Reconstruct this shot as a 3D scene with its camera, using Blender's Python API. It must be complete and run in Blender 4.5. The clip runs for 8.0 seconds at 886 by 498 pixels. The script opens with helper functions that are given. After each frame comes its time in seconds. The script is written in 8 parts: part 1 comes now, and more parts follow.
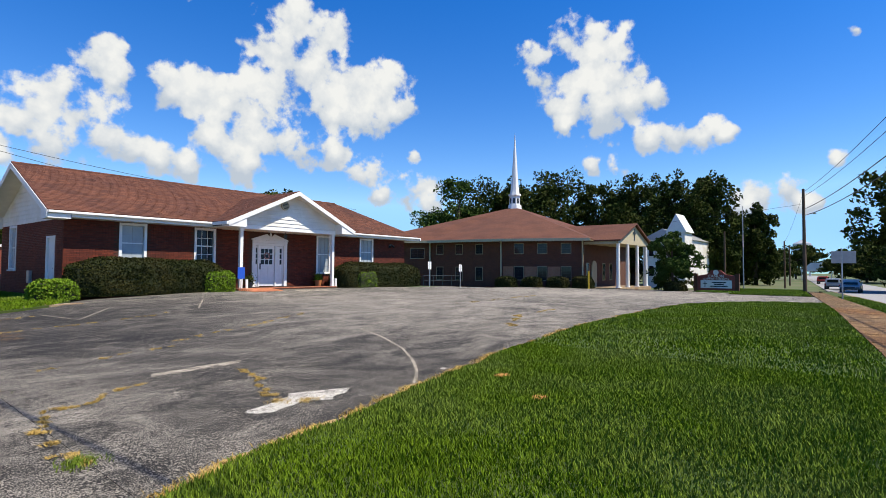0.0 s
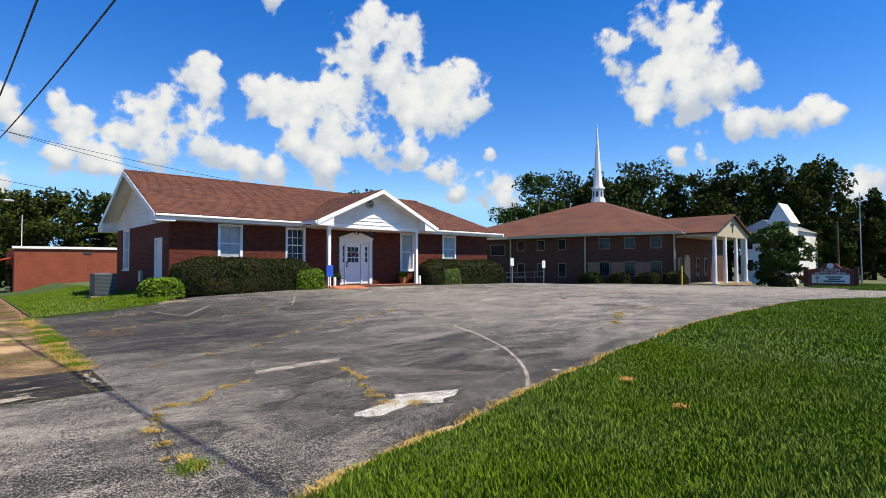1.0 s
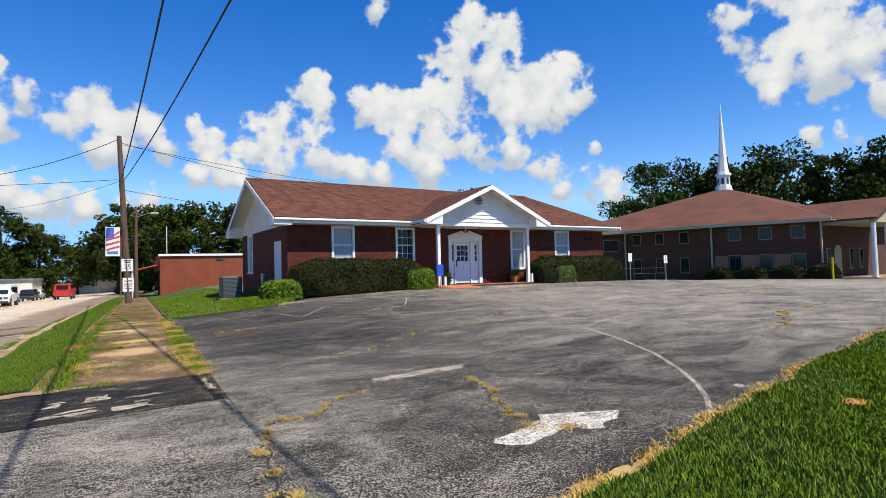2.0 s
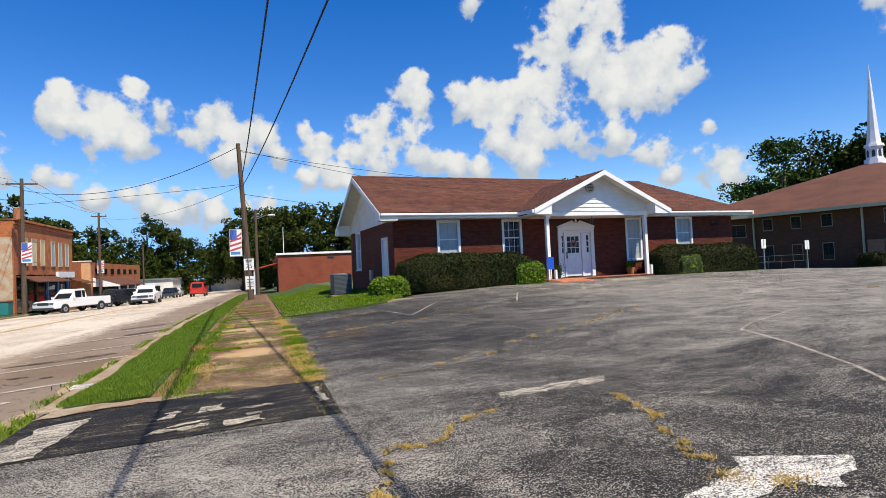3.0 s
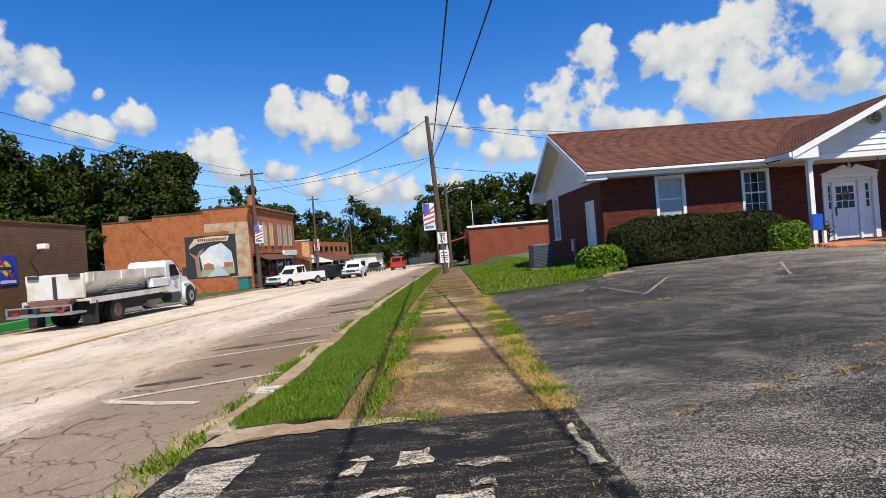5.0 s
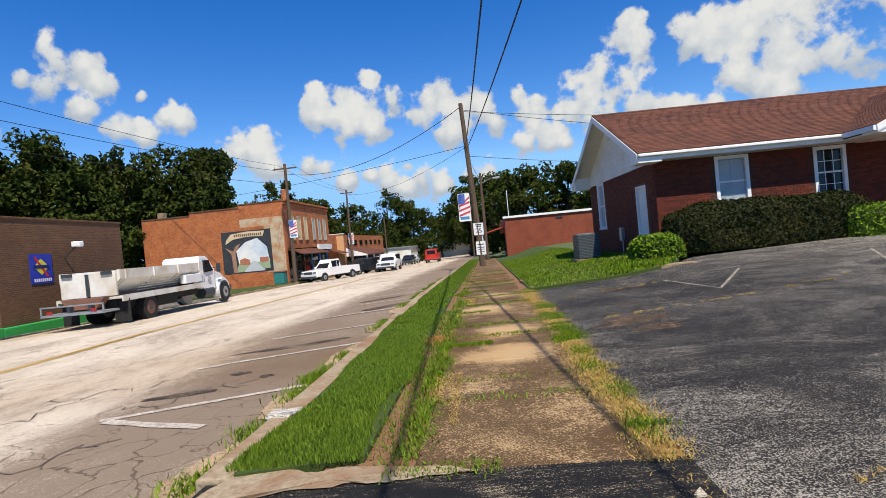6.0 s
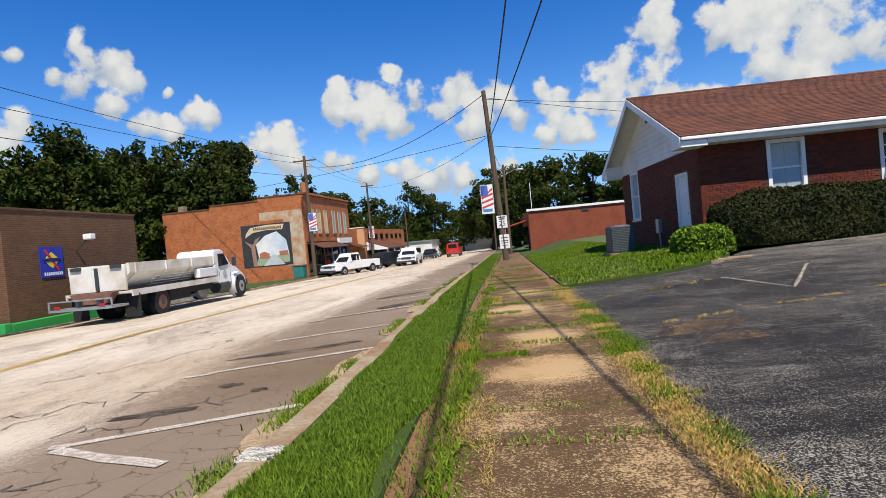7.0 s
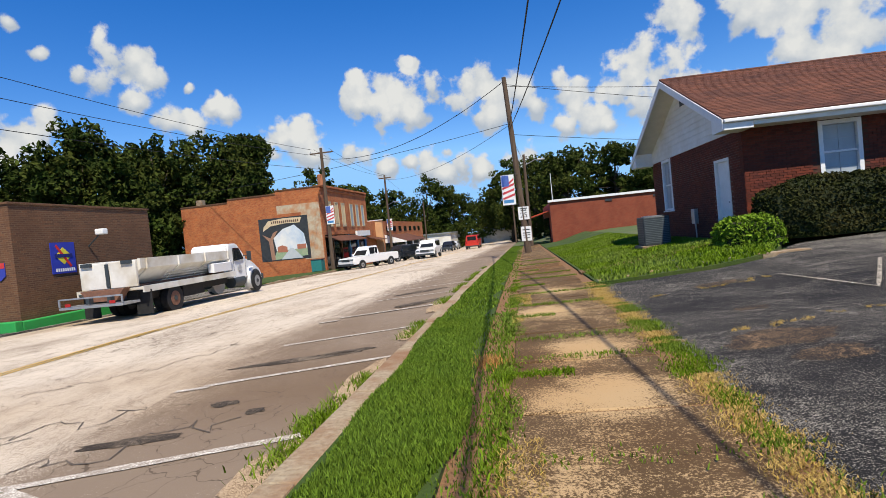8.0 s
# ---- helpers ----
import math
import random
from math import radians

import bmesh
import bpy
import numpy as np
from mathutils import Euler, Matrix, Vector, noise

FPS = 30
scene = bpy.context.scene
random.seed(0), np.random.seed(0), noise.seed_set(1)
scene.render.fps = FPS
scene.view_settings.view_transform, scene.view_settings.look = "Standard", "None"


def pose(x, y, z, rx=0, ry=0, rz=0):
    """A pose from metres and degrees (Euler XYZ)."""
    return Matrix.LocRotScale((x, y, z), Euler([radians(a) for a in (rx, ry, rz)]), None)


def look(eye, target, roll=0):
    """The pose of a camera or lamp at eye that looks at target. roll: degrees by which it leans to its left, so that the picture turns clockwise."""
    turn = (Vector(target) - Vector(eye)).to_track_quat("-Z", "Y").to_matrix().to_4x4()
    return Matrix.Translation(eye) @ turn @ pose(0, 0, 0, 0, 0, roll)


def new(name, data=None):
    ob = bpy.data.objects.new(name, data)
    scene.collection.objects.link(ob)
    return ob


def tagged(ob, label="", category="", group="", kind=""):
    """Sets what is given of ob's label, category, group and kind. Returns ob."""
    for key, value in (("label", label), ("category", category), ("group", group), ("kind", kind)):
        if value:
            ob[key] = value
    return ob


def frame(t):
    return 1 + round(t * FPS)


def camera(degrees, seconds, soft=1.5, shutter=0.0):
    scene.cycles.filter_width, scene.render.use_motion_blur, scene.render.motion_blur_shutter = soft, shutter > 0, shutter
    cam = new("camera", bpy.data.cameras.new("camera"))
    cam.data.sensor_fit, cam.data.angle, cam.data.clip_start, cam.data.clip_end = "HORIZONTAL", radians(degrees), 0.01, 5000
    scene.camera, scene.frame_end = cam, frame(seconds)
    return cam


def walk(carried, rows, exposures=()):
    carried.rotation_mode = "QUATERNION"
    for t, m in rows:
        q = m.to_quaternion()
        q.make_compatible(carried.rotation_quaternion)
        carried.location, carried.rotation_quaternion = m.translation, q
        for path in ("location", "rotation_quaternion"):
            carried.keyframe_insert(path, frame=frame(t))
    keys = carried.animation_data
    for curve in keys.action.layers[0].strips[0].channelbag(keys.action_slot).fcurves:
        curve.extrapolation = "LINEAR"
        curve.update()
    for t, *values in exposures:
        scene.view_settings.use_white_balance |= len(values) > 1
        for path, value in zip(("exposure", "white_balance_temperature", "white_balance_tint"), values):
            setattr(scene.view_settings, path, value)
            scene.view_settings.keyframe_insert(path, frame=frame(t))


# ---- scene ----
cam = camera(79.15, 8.0, soft=0.5)
PATH = [
    (0, (-11.455, -2.830, 1.178), (-3.895, 3.705, 1.561), 0.36),
    (0.5, (-11.460, -2.606, 1.162), (-4.198, 4.260, 1.500), -0.06),
    (1, (-11.328, -2.223, 1.118), (-4.779, 5.327, 1.457), -0.27),
    (1.5, (-11.127, -1.667, 1.051), (-5.372, 6.503, 1.407), -0.73),
    (3, (-10.858, -0.423, 1.095), (-7.602, 9.027, 1.399), -2.70),
    (3.5, (-10.817, 0.395, 1.137), (-8.496, 10.119, 1.363), -2.77),
    (4, (-10.882, 1.022, 1.093), (-9.351, 10.903, 1.263), -2.89),
    (4.5, (-10.928, 1.547, 1.085), (-10.259, 11.524, 1.162), -3.69),
    (5, (-11.028, 1.989, 1.095), (-11.159, 11.988, 1.075), -4.53),
    (6.5, (-11.257, 3.692, 1.072), (-12.193, 13.647, 0.930), -5.47),
    (7, (-11.325, 4.249, 1.041), (-12.505, 14.178, 0.857), -5.37),
    (7.5, (-11.380, 4.748, 1.037), (-12.742, 14.652, 0.796), -5.33),
    (8, (-11.498, 5.149, 1.072), (-13.033, 15.026, 0.774), -5.74),
]
walk(cam, [(t, look(eye, target, roll)) for t, eye, target, roll in PATH],
     exposures=((0, 0.54, 6850, 9), (3, 0.44, 6850, 9), (8, 0.33, 6850, 9)))

# ---- light ----
SUN_DIR = Vector((0.45, -1.0, 1.78)).normalized()      # towards the sun
SUN_ELEV = math.asin(SUN_DIR.z)
SUN_AZ = math.atan2(SUN_DIR.x, SUN_DIR.y)
sun_data = bpy.data.lights.new("sun", "SUN")
sun_data.energy, sun_data.angle, sun_data.color = 5.0, radians(0.53), (1.0, 0.93, 0.81)
sun = new("sun", sun_data)
sun.matrix_world = Matrix.Translation((0, 0, 60)) @ SUN_DIR.to_track_quat("Z", "Y").to_matrix().to_4x4()


def sky_dir(heading, elev):
    """Unit vector of a compass heading (degrees clockwise from +Y) and elevation."""
    a, e = radians(heading), radians(elev)
    return (math.sin(a) * math.cos(e), math.cos(a) * math.cos(e), math.sin(e))


# fair-weather cumulus: each cloud a few lobes (heading, elevation, radius in degrees)
CLOUDS = []


def build_world():
    w = bpy.data.worlds.new("sky")
    scene.world = w
    w.use_nodes = True
    nt = w.node_tree
    nt.nodes.clear()
    N, L = nt.nodes.new, nt.links.new
    out, bg = N("ShaderNodeOutputWorld"), N("ShaderNodeBackground")
    sky = N("ShaderNodeTexSky")
    sky.sky_type, sky.sun_disc = "NISHITA", False
    sky.sun_elevation, sky.sun_rotation = SUN_ELEV, SUN_AZ
    sky.air_density, sky.dust_density, sky.ozone_density = 1.0, 0.0, 3.0
    hsv = N("ShaderNodeHueSaturation")
    hsv.inputs["Hue"].default_value = 0.515
    hsv.inputs["Saturation"].default_value = SKY_SAT
    hsv.inputs["Value"].default_value = SKY_VAL
    even = N("ShaderNodeVectorMath")
    even.operation = "MINIMUM"
    even.inputs[1].default_value = (3.3, 5.0, 6.9)
    L(sky.outputs[0], even.inputs[0])
    L(even.outputs[0], hsv.inputs["Color"])
    tc = N("ShaderNodeTexCoord")
    base = tc.outputs["Generated"]
    # ragged edges: push the direction about with two sizes of noise
    n1, n2 = N("ShaderNodeTexNoise"), N("ShaderNodeTexNoise")
    n1.inputs["Scale"].default_value, n1.inputs["Detail"].default_value, n1.inputs["Roughness"].default_value = 14.0, 8.0, 0.6
    n2.inputs["Scale"].default_value, n2.inputs["Detail"].default_value = 30.0, 9.0
    L(base, n1.inputs["Vector"])
    L(base, n2.inputs["Vector"])

    def math_node(op, a, b=None, clamp=False):
        m = N("ShaderNodeMath")
        m.operation, m.use_clamp = op, clamp
        for i, v in enumerate((a, b)):
            if v is None:
                continue
            if isinstance(v, (int, float)):
                m.inputs[i].default_value = v
            else:
                L(v, m.inputs[i])
        return m.outputs[0]

    sep = N("ShaderNodeSeparateXYZ")
    L(base, sep.inputs[0])
    body = lit = None
    for lobes in CLOUDS:
        for hd, el, rad in lobes:
            d = N("ShaderNodeVectorMath")
            d.operation = "DISTANCE"
            L(base, d.inputs[0])
            c = sky_dir(hd, el)
            d.inputs[1].default_value = c
            v = math_node("MULTIPLY_ADD", d.outputs["Value"], -1.0 / radians(rad))
            v.node.inputs[2].default_value = 0.93
            v = math_node("MAXIMUM", v, -2.2)
            # the head of each billow faces the sun, its foot lies in shade
            up = math_node("MULTIPLY_ADD", sep.outputs["Z"], 0.8 / radians(rad))
            up.node.inputs[2].default_value = -0.8 * c[2] / radians(rad)
            u = math_node("ADD", v, math_node("MINIMUM", up, 0.8))
            if body is None:
                body, lit = v, u
            else:
                m = math_node("SMOOTH_MAX", body, v)
                m.node.inputs[2].default_value = 0.35
                body = m
                m = math_node("SMOOTH_MAX", lit, u)
                m.node.inputs[2].default_value = 0.3
                lit = m
    wob = math_node("ADD", math_node("MULTIPLY", math_node("SUBTRACT", n1.outputs["Fac"], 0.5), 2.3),
                    math_node("MULTIPLY", math_node("SUBTRACT", n2.outputs["Fac"], 0.5), 2.3))
    dens = math_node("ADD", body, wob)
    mr = N("ShaderNodeMapRange")
    mr.interpolation_type = "SMOOTHSTEP"
    mr.inputs["From Min"].default_value, mr.inputs["From Max"].default_value = -0.08, 0.42
    L(dens, mr.inputs["Value"])
    # bright heads, blue-grey undersides
    shade = math_node("ADD", lit, math_node("MULTIPLY", wob, 0.75))
    ramp = N("ShaderNodeValToRGB")
    ramp.color_ramp.elements[0].position, ramp.color_ramp.elements[0].color = 0.10, (0.56, 0.65, 0.78, 1)
    ramp.color_ramp.elements[1].position, ramp.color_ramp.elements[1].color = 1.0, (0.95, 0.98, 1.0, 1)
    L(shade, ramp.inputs[0])
    gain = N("ShaderNodeVectorMath")
    gain.operation = "SCALE"
    gain.inputs["Scale"].default_value = CLOUD_GAIN
    L(ramp.outputs[0], gain.inputs[0])
    mix = N("ShaderNodeMix")
    mix.data_type = "RGBA"
    L(mr.outputs[0], mix.inputs[0])
    L(hsv.outputs[0], mix.inputs[6])
    L(gain.outputs[0], mix.inputs[7])
    L(mix.outputs[2], bg.inputs["Color"])
    bg.inputs["Strength"].default_value = SKY_STRENGTH
    L(bg.outputs[0], out.inputs["Surface"])


SKY_SAT, SKY_VAL, CLOUD_GAIN, SKY_STRENGTH = 1.42, 1.30, 6.3, 0.1
CLOUDS.append([(33.5, 24.2, 2.4), (36.4, 23.1, 2.6), (31.6, 21.3, 2.9), (35.2, 20.2, 3.5), (38.8, 19.0, 3.2), (41.8, 18.1, 3.2), (43.9, 16.6, 1.8), (30.3, 17.7, 2.9), (37.5, 16.5, 3.9), (27.8, 16.5, 2.6), (24.3, 16.7, 3.3), (21.9, 16.9, 2.3), (26.6, 15.9, 3.1), (29.6, 15.4, 2.9), (41.2, 15.6, 2.7)])
CLOUDS.append([(25.4, 12.9, 2.4), (29.6, 12.7, 3.2), (33.2, 12.4, 2.9), (37.5, 12.1, 2.0), (29.0, 10.6, 2.3), (41.1, 9.7, 2.4), (42.5, 7.8, 1.3)])
CLOUDS.append([(16.4, 19.4, 1.6), (17.0, 17.6, 1.5)])
CLOUDS.append([(13.3, 15.0, 2.2), (12.1, 13.3, 2.4), (14.7, 13.3, 2.7), (10.5, 12.3, 2.3), (16.3, 11.6, 2.4), (13.1, 10.7, 3.0), (19.1, 11.0, 1.9), (21.0, 10.2, 1.9), (9.0, 12.3, 1.2), (23.3, 10.0, 1.8)])
CLOUDS.append([(46.1, 8.4, 2.2), (47.2, 6.8, 1.6)])
CLOUDS.append([(46.0, 11.9, 0.8)])
CLOUDS.append([(62.0, 22.8, 2.3), (59.7, 21.6, 1.8), (64.6, 21.6, 3.1), (67.2, 21.5, 1.8), (60.2, 19.8, 2.0), (63.8, 18.8, 3.4), (67.2, 19.0, 3.1), (69.2, 19.6, 1.1), (62.3, 16.6, 2.3), (65.5, 16.6, 3.1), (68.2, 16.8, 2.4), (70.7, 17.1, 1.6), (62.0, 14.8, 1.0)])
CLOUDS.append([(70.4, 13.0, 1.5), (72.7, 13.2, 1.8), (75.0, 12.8, 1.8), (76.9, 12.7, 1.1)])
CLOUDS.append([(64.6, 10.7, 1.1), (67.1, 10.3, 1.2)])
CLOUDS.append([(80.1, 7.0, 2.0), (81.8, 7.4, 1.5), (78.9, 6.3, 1.4), (83.5, 6.1, 1.1)])
CLOUDS.append([(85.6, 9.5, 0.9)])
CLOUDS.append([(87.3, 19.9, 0.6)])
CLOUDS.append([(-1.8, 13.2, 2.1), (-0.4, 14.6, 1.8), (1.3, 13.3, 2.0), (-2.3, 11.6, 2.2), (2.3, 12.2, 1.5), (-3.5, 11.6, 1.5)])
CLOUDS.append([(5.7, 12.7, 1.5), (6.4, 11.1, 1.4), (7.8, 9.4, 1.7), (5.3, 9.5, 1.3)])
CLOUDS.append([(-4.1, 14.8, 0.9)])
CLOUDS.append([(-16.2, 15.5, 1.9), (-13.7, 16.0, 1.5), (-10.5, 17.4, 0.9), (-14.7, 14.0, 2.3), (-11.8, 14.1, 2.6), (-8.2, 15.2, 1.7), (-10.8, 12.5, 1.8), (-13.1, 12.5, 2.1), (-16.1, 14.0, 2.0)])
CLOUDS.append([(-2.7, 15.6, 2.2), (-4.6, 14.6, 2.1), (-1.0, 14.4, 2.5), (1.3, 13.7, 1.7), (-5.2, 13.1, 2.1), (-2.1, 12.3, 2.4)])
CLOUDS.append([(6.4, 12.7, 1.7), (4.9, 14.2, 1.0), (7.4, 10.4, 1.3), (8.8, 10.3, 1.4), (9.3, 8.9, 1.1)])
CLOUDS.append([(16.9, 18.4, 1.6), (17.7, 17.1, 1.3)])
CLOUDS.append([(-38.8, 18.4, 1.9), (-36.9, 18.3, 2.3), (-35.7, 16.7, 1.6), (-40.0, 16.4, 1.5), (-37.2, 14.7, 1.3), (-41.3, 16.8, 1.1)])
CLOUDS.append([(-32.5, 15.9, 0.6)])
CLOUDS.append([(-34.3, 12.9, 1.6), (-32.5, 12.4, 1.3), (-29.4, 13.7, 1.2), (-30.6, 14.1, 0.8)])
CLOUDS.append([(-24.5, 11.0, 1.9), (-22.4, 11.0, 2.3), (-25.2, 9.5, 1.4), (-21.4, 9.3, 1.8)])
CLOUDS.append([(-17.9, 9.2, 1.3), (-16.0, 8.6, 1.3), (-14.1, 7.4, 1.3)])
CLOUDS.append([(-7.4, 8.4, 0.9), (-5.9, 7.0, 1.7), (-9.4, 7.2, 1.9), (-4.0, 6.2, 1.7), (-11.2, 7.6, 1.0), (-7.7, 6.3, 1.7)])
CLOUDS.append([(0.8, 6.8, 1.7), (-1.1, 6.6, 1.3)])
CLOUDS.append([(-46.5, 12.0, 2.2), (-44.1, 12.8, 1.4), (-45.1, 11.1, 1.9), (-47.1, 9.5, 1.7)])
CLOUDS.append([(-44.0, 18.2, 0.8)])
CLOUDS.append([(-45.9, 20.4, 0.7)])
CLOUDS.append([(23.4, 26.2, 1.5)])
CLOUDS.append([(16.3, 17.8, 1.7), (17.2, 16.5, 1.3)])
CLOUDS.append([(-32.9, 13.5, 0.7), (-29.4, 13.7, 1.5)])
build_world()


# ---- materials ----
def mat(name, c1, c2=None, scale=6.0, rough=0.8, bump=0.0, c3=None, big=0.4, metal=0.0, spec=0.4, isl=0.0, obj=0.0, stretch=None):
    """Two colours mixed by fine grain, a third by large stains; colour shift by island or object."""
    m = bpy.data.materials.new(name)
    m.use_nodes = True
    nt = m.node_tree
    N, L = nt.nodes.new, nt.links.new
    b = nt.nodes["Principled BSDF"]
    b.inputs["Roughness"].default_value, b.inputs["Metallic"].default_value = rough, metal
    b.inputs["Specular IOR Level"].default_value = spec
    g = N("ShaderNodeNewGeometry")
    vec = g.outputs["Position"]
    if stretch:
        mp = N("ShaderNodeMapping")
        mp.inputs["Scale"].default_value = stretch
        L(vec, mp.inputs[0])
        vec = mp.outputs[0]
    n = N("ShaderNodeTexNoise")
    n.inputs["Scale"].default_value, n.inputs["Detail"].default_value, n.inputs["Roughness"].default_value = scale, 5.0, 0.65
    L(vec, n.inputs["Vector"])
    r = N("ShaderNodeMapRange")
    r.inputs["From Min"].default_value, r.inputs["From Max"].default_value = 0.32, 0.68
    L(n.outputs["Fac"], r.inputs["Value"])
    mx = N("ShaderNodeMix")
    mx.data_type = "RGBA"
    mx.inputs[6].default_value, mx.inputs[7].default_value = (*c1, 1), (*(c2 or [v * 0.8 for v in c1]), 1)
    L(r.outputs[0], mx.inputs[0])
    col = mx.outputs[2]
    if c3:
        n2 = N("ShaderNodeTexNoise")
        n2.inputs["Scale"].default_value, n2.inputs["Detail"].default_value = big, 6.0
        L(vec, n2.inputs["Vector"])
        r2 = N("ShaderNodeMapRange")
        r2.inputs["From Min"].default_value, r2.inputs["From Max"].default_value = 0.42, 0.66
        L(n2.outputs["Fac"], r2.inputs["Value"])
        m2 = N("ShaderNodeMix")
        m2.data_type = "RGBA"
        m2.inputs[7].default_value = (*c3, 1)
        L(r2.outputs[0], m2.inputs[0])
        L(col, m2.inputs[6])
        col = m2.outputs[2]
    if isl or obj:
        h = N("ShaderNodeHueSaturation")
        v = N("ShaderNodeMapRange")
        amount = isl or obj
        v.inputs["To Min"].default_value, v.inputs["To Max"].default_value = 1 - amount, 1 + amount
        if isl:
            L(g.outputs["Random Per Island"], v.inputs["Value"])
        else:
            oi = N("ShaderNodeObjectInfo")
            L(oi.outputs["Random"], v.inputs["Value"])
        L(v.outputs[0], h.inputs["Value"])
        L(col, h.inputs["Color"])
        col = h.outputs[0]
    L(col, b.inputs["Base Color"])
    if bump:
        bp = N("ShaderNodeBump")
        bp.inputs["Strength"].default_value, bp.inputs["Distance"].default_value = bump, 0.02
        L(n.outputs["Fac"], bp.inputs["Height"])
        L(bp.outputs[0], b.inputs["Normal"])
    return m


def glass_mat(name, tint, rough=0.05):
    m = bpy.data.materials.new(name)
    m.use_nodes = True
    b = m.node_tree.nodes["Principled BSDF"]
    b.inputs["Base Color"].default_value = (*tint, 1)
    b.inputs["Roughness"].default_value = rough
    b.inputs["Specular IOR Level"].default_value = 0.3
    return m


def brick_mat(name, c1, c2, mortar, rough=0.85, bw=0.2, bh=0.0667, axis="x", stain=None):
    """Far brickwork, courses at true size, for walls along one axis."""
    m = bpy.data.materials.new(name)
    m.use_nodes = True
    nt = m.node_tree
    N, L = nt.nodes.new, nt.links.new
    b = nt.nodes["Principled BSDF"]
    b.inputs["Roughness"].default_value = rough
    g = N("ShaderNodeNewGeometry")
    sp, cb = N("ShaderNodeSeparateXYZ"), N("ShaderNodeCombineXYZ")
    L(g.outputs["Position"], sp.inputs[0])
    ad = N("ShaderNodeMath")
    L(sp.outputs["X"], ad.inputs[0])
    L(sp.outputs["Y"], ad.inputs[1])
    L(ad.outputs[0], cb.inputs["X"])
    L(sp.outputs["Z"], cb.inputs["Y"])
    t = N("ShaderNodeTexBrick")
    t.inputs["Scale"].default_value = 1.0
    t.inputs["Brick Width"].default_value, t.inputs["Row Height"].default_value = bw, bh
    t.inputs["Mortar Size"].default_value = 0.009
    t.inputs["Color1"].default_value, t.inputs["Color2"].default_value, t.inputs["Mortar"].default_value = (*c1, 1), (*c2, 1), (*mortar, 1)
    L(cb.outputs[0], t.inputs["Vector"])
    n = N("ShaderNodeTexNoise")
    n.inputs["Scale"].default_value, n.inputs["Detail"].default_value, n.inputs["Roughness"].default_value = 1.1, 12.0, 0.75
    L(g.outputs["Position"], n.inputs["Vector"])
    r = N("ShaderNodeMapRange")
    r.inputs["From Min"].default_value, r.inputs["From Max"].default_value = 0.46, 0.76
    L(n.outputs["Fac"], r.inputs["Value"])
    mx = N("ShaderNodeMix")
    mx.data_type = "RGBA"
    L(r.outputs[0], mx.inputs[0])
    L(t.outputs["Color"], mx.inputs[6])
    mx.inputs[7].default_value = (*(stain or [v * 0.6 for v in c1]), 1)
    L(mx.outputs[2], b.inputs["Base Color"])
    bp = N("ShaderNodeBump")
    bp.inputs["Strength"].default_value, bp.inputs["Distance"].default_value = 0.4, 0.01
    L(t.outputs["Fac"], bp.inputs["Height"])
    bp.invert = True
    L(bp.outputs[0], b.inputs["Normal"])
    return m


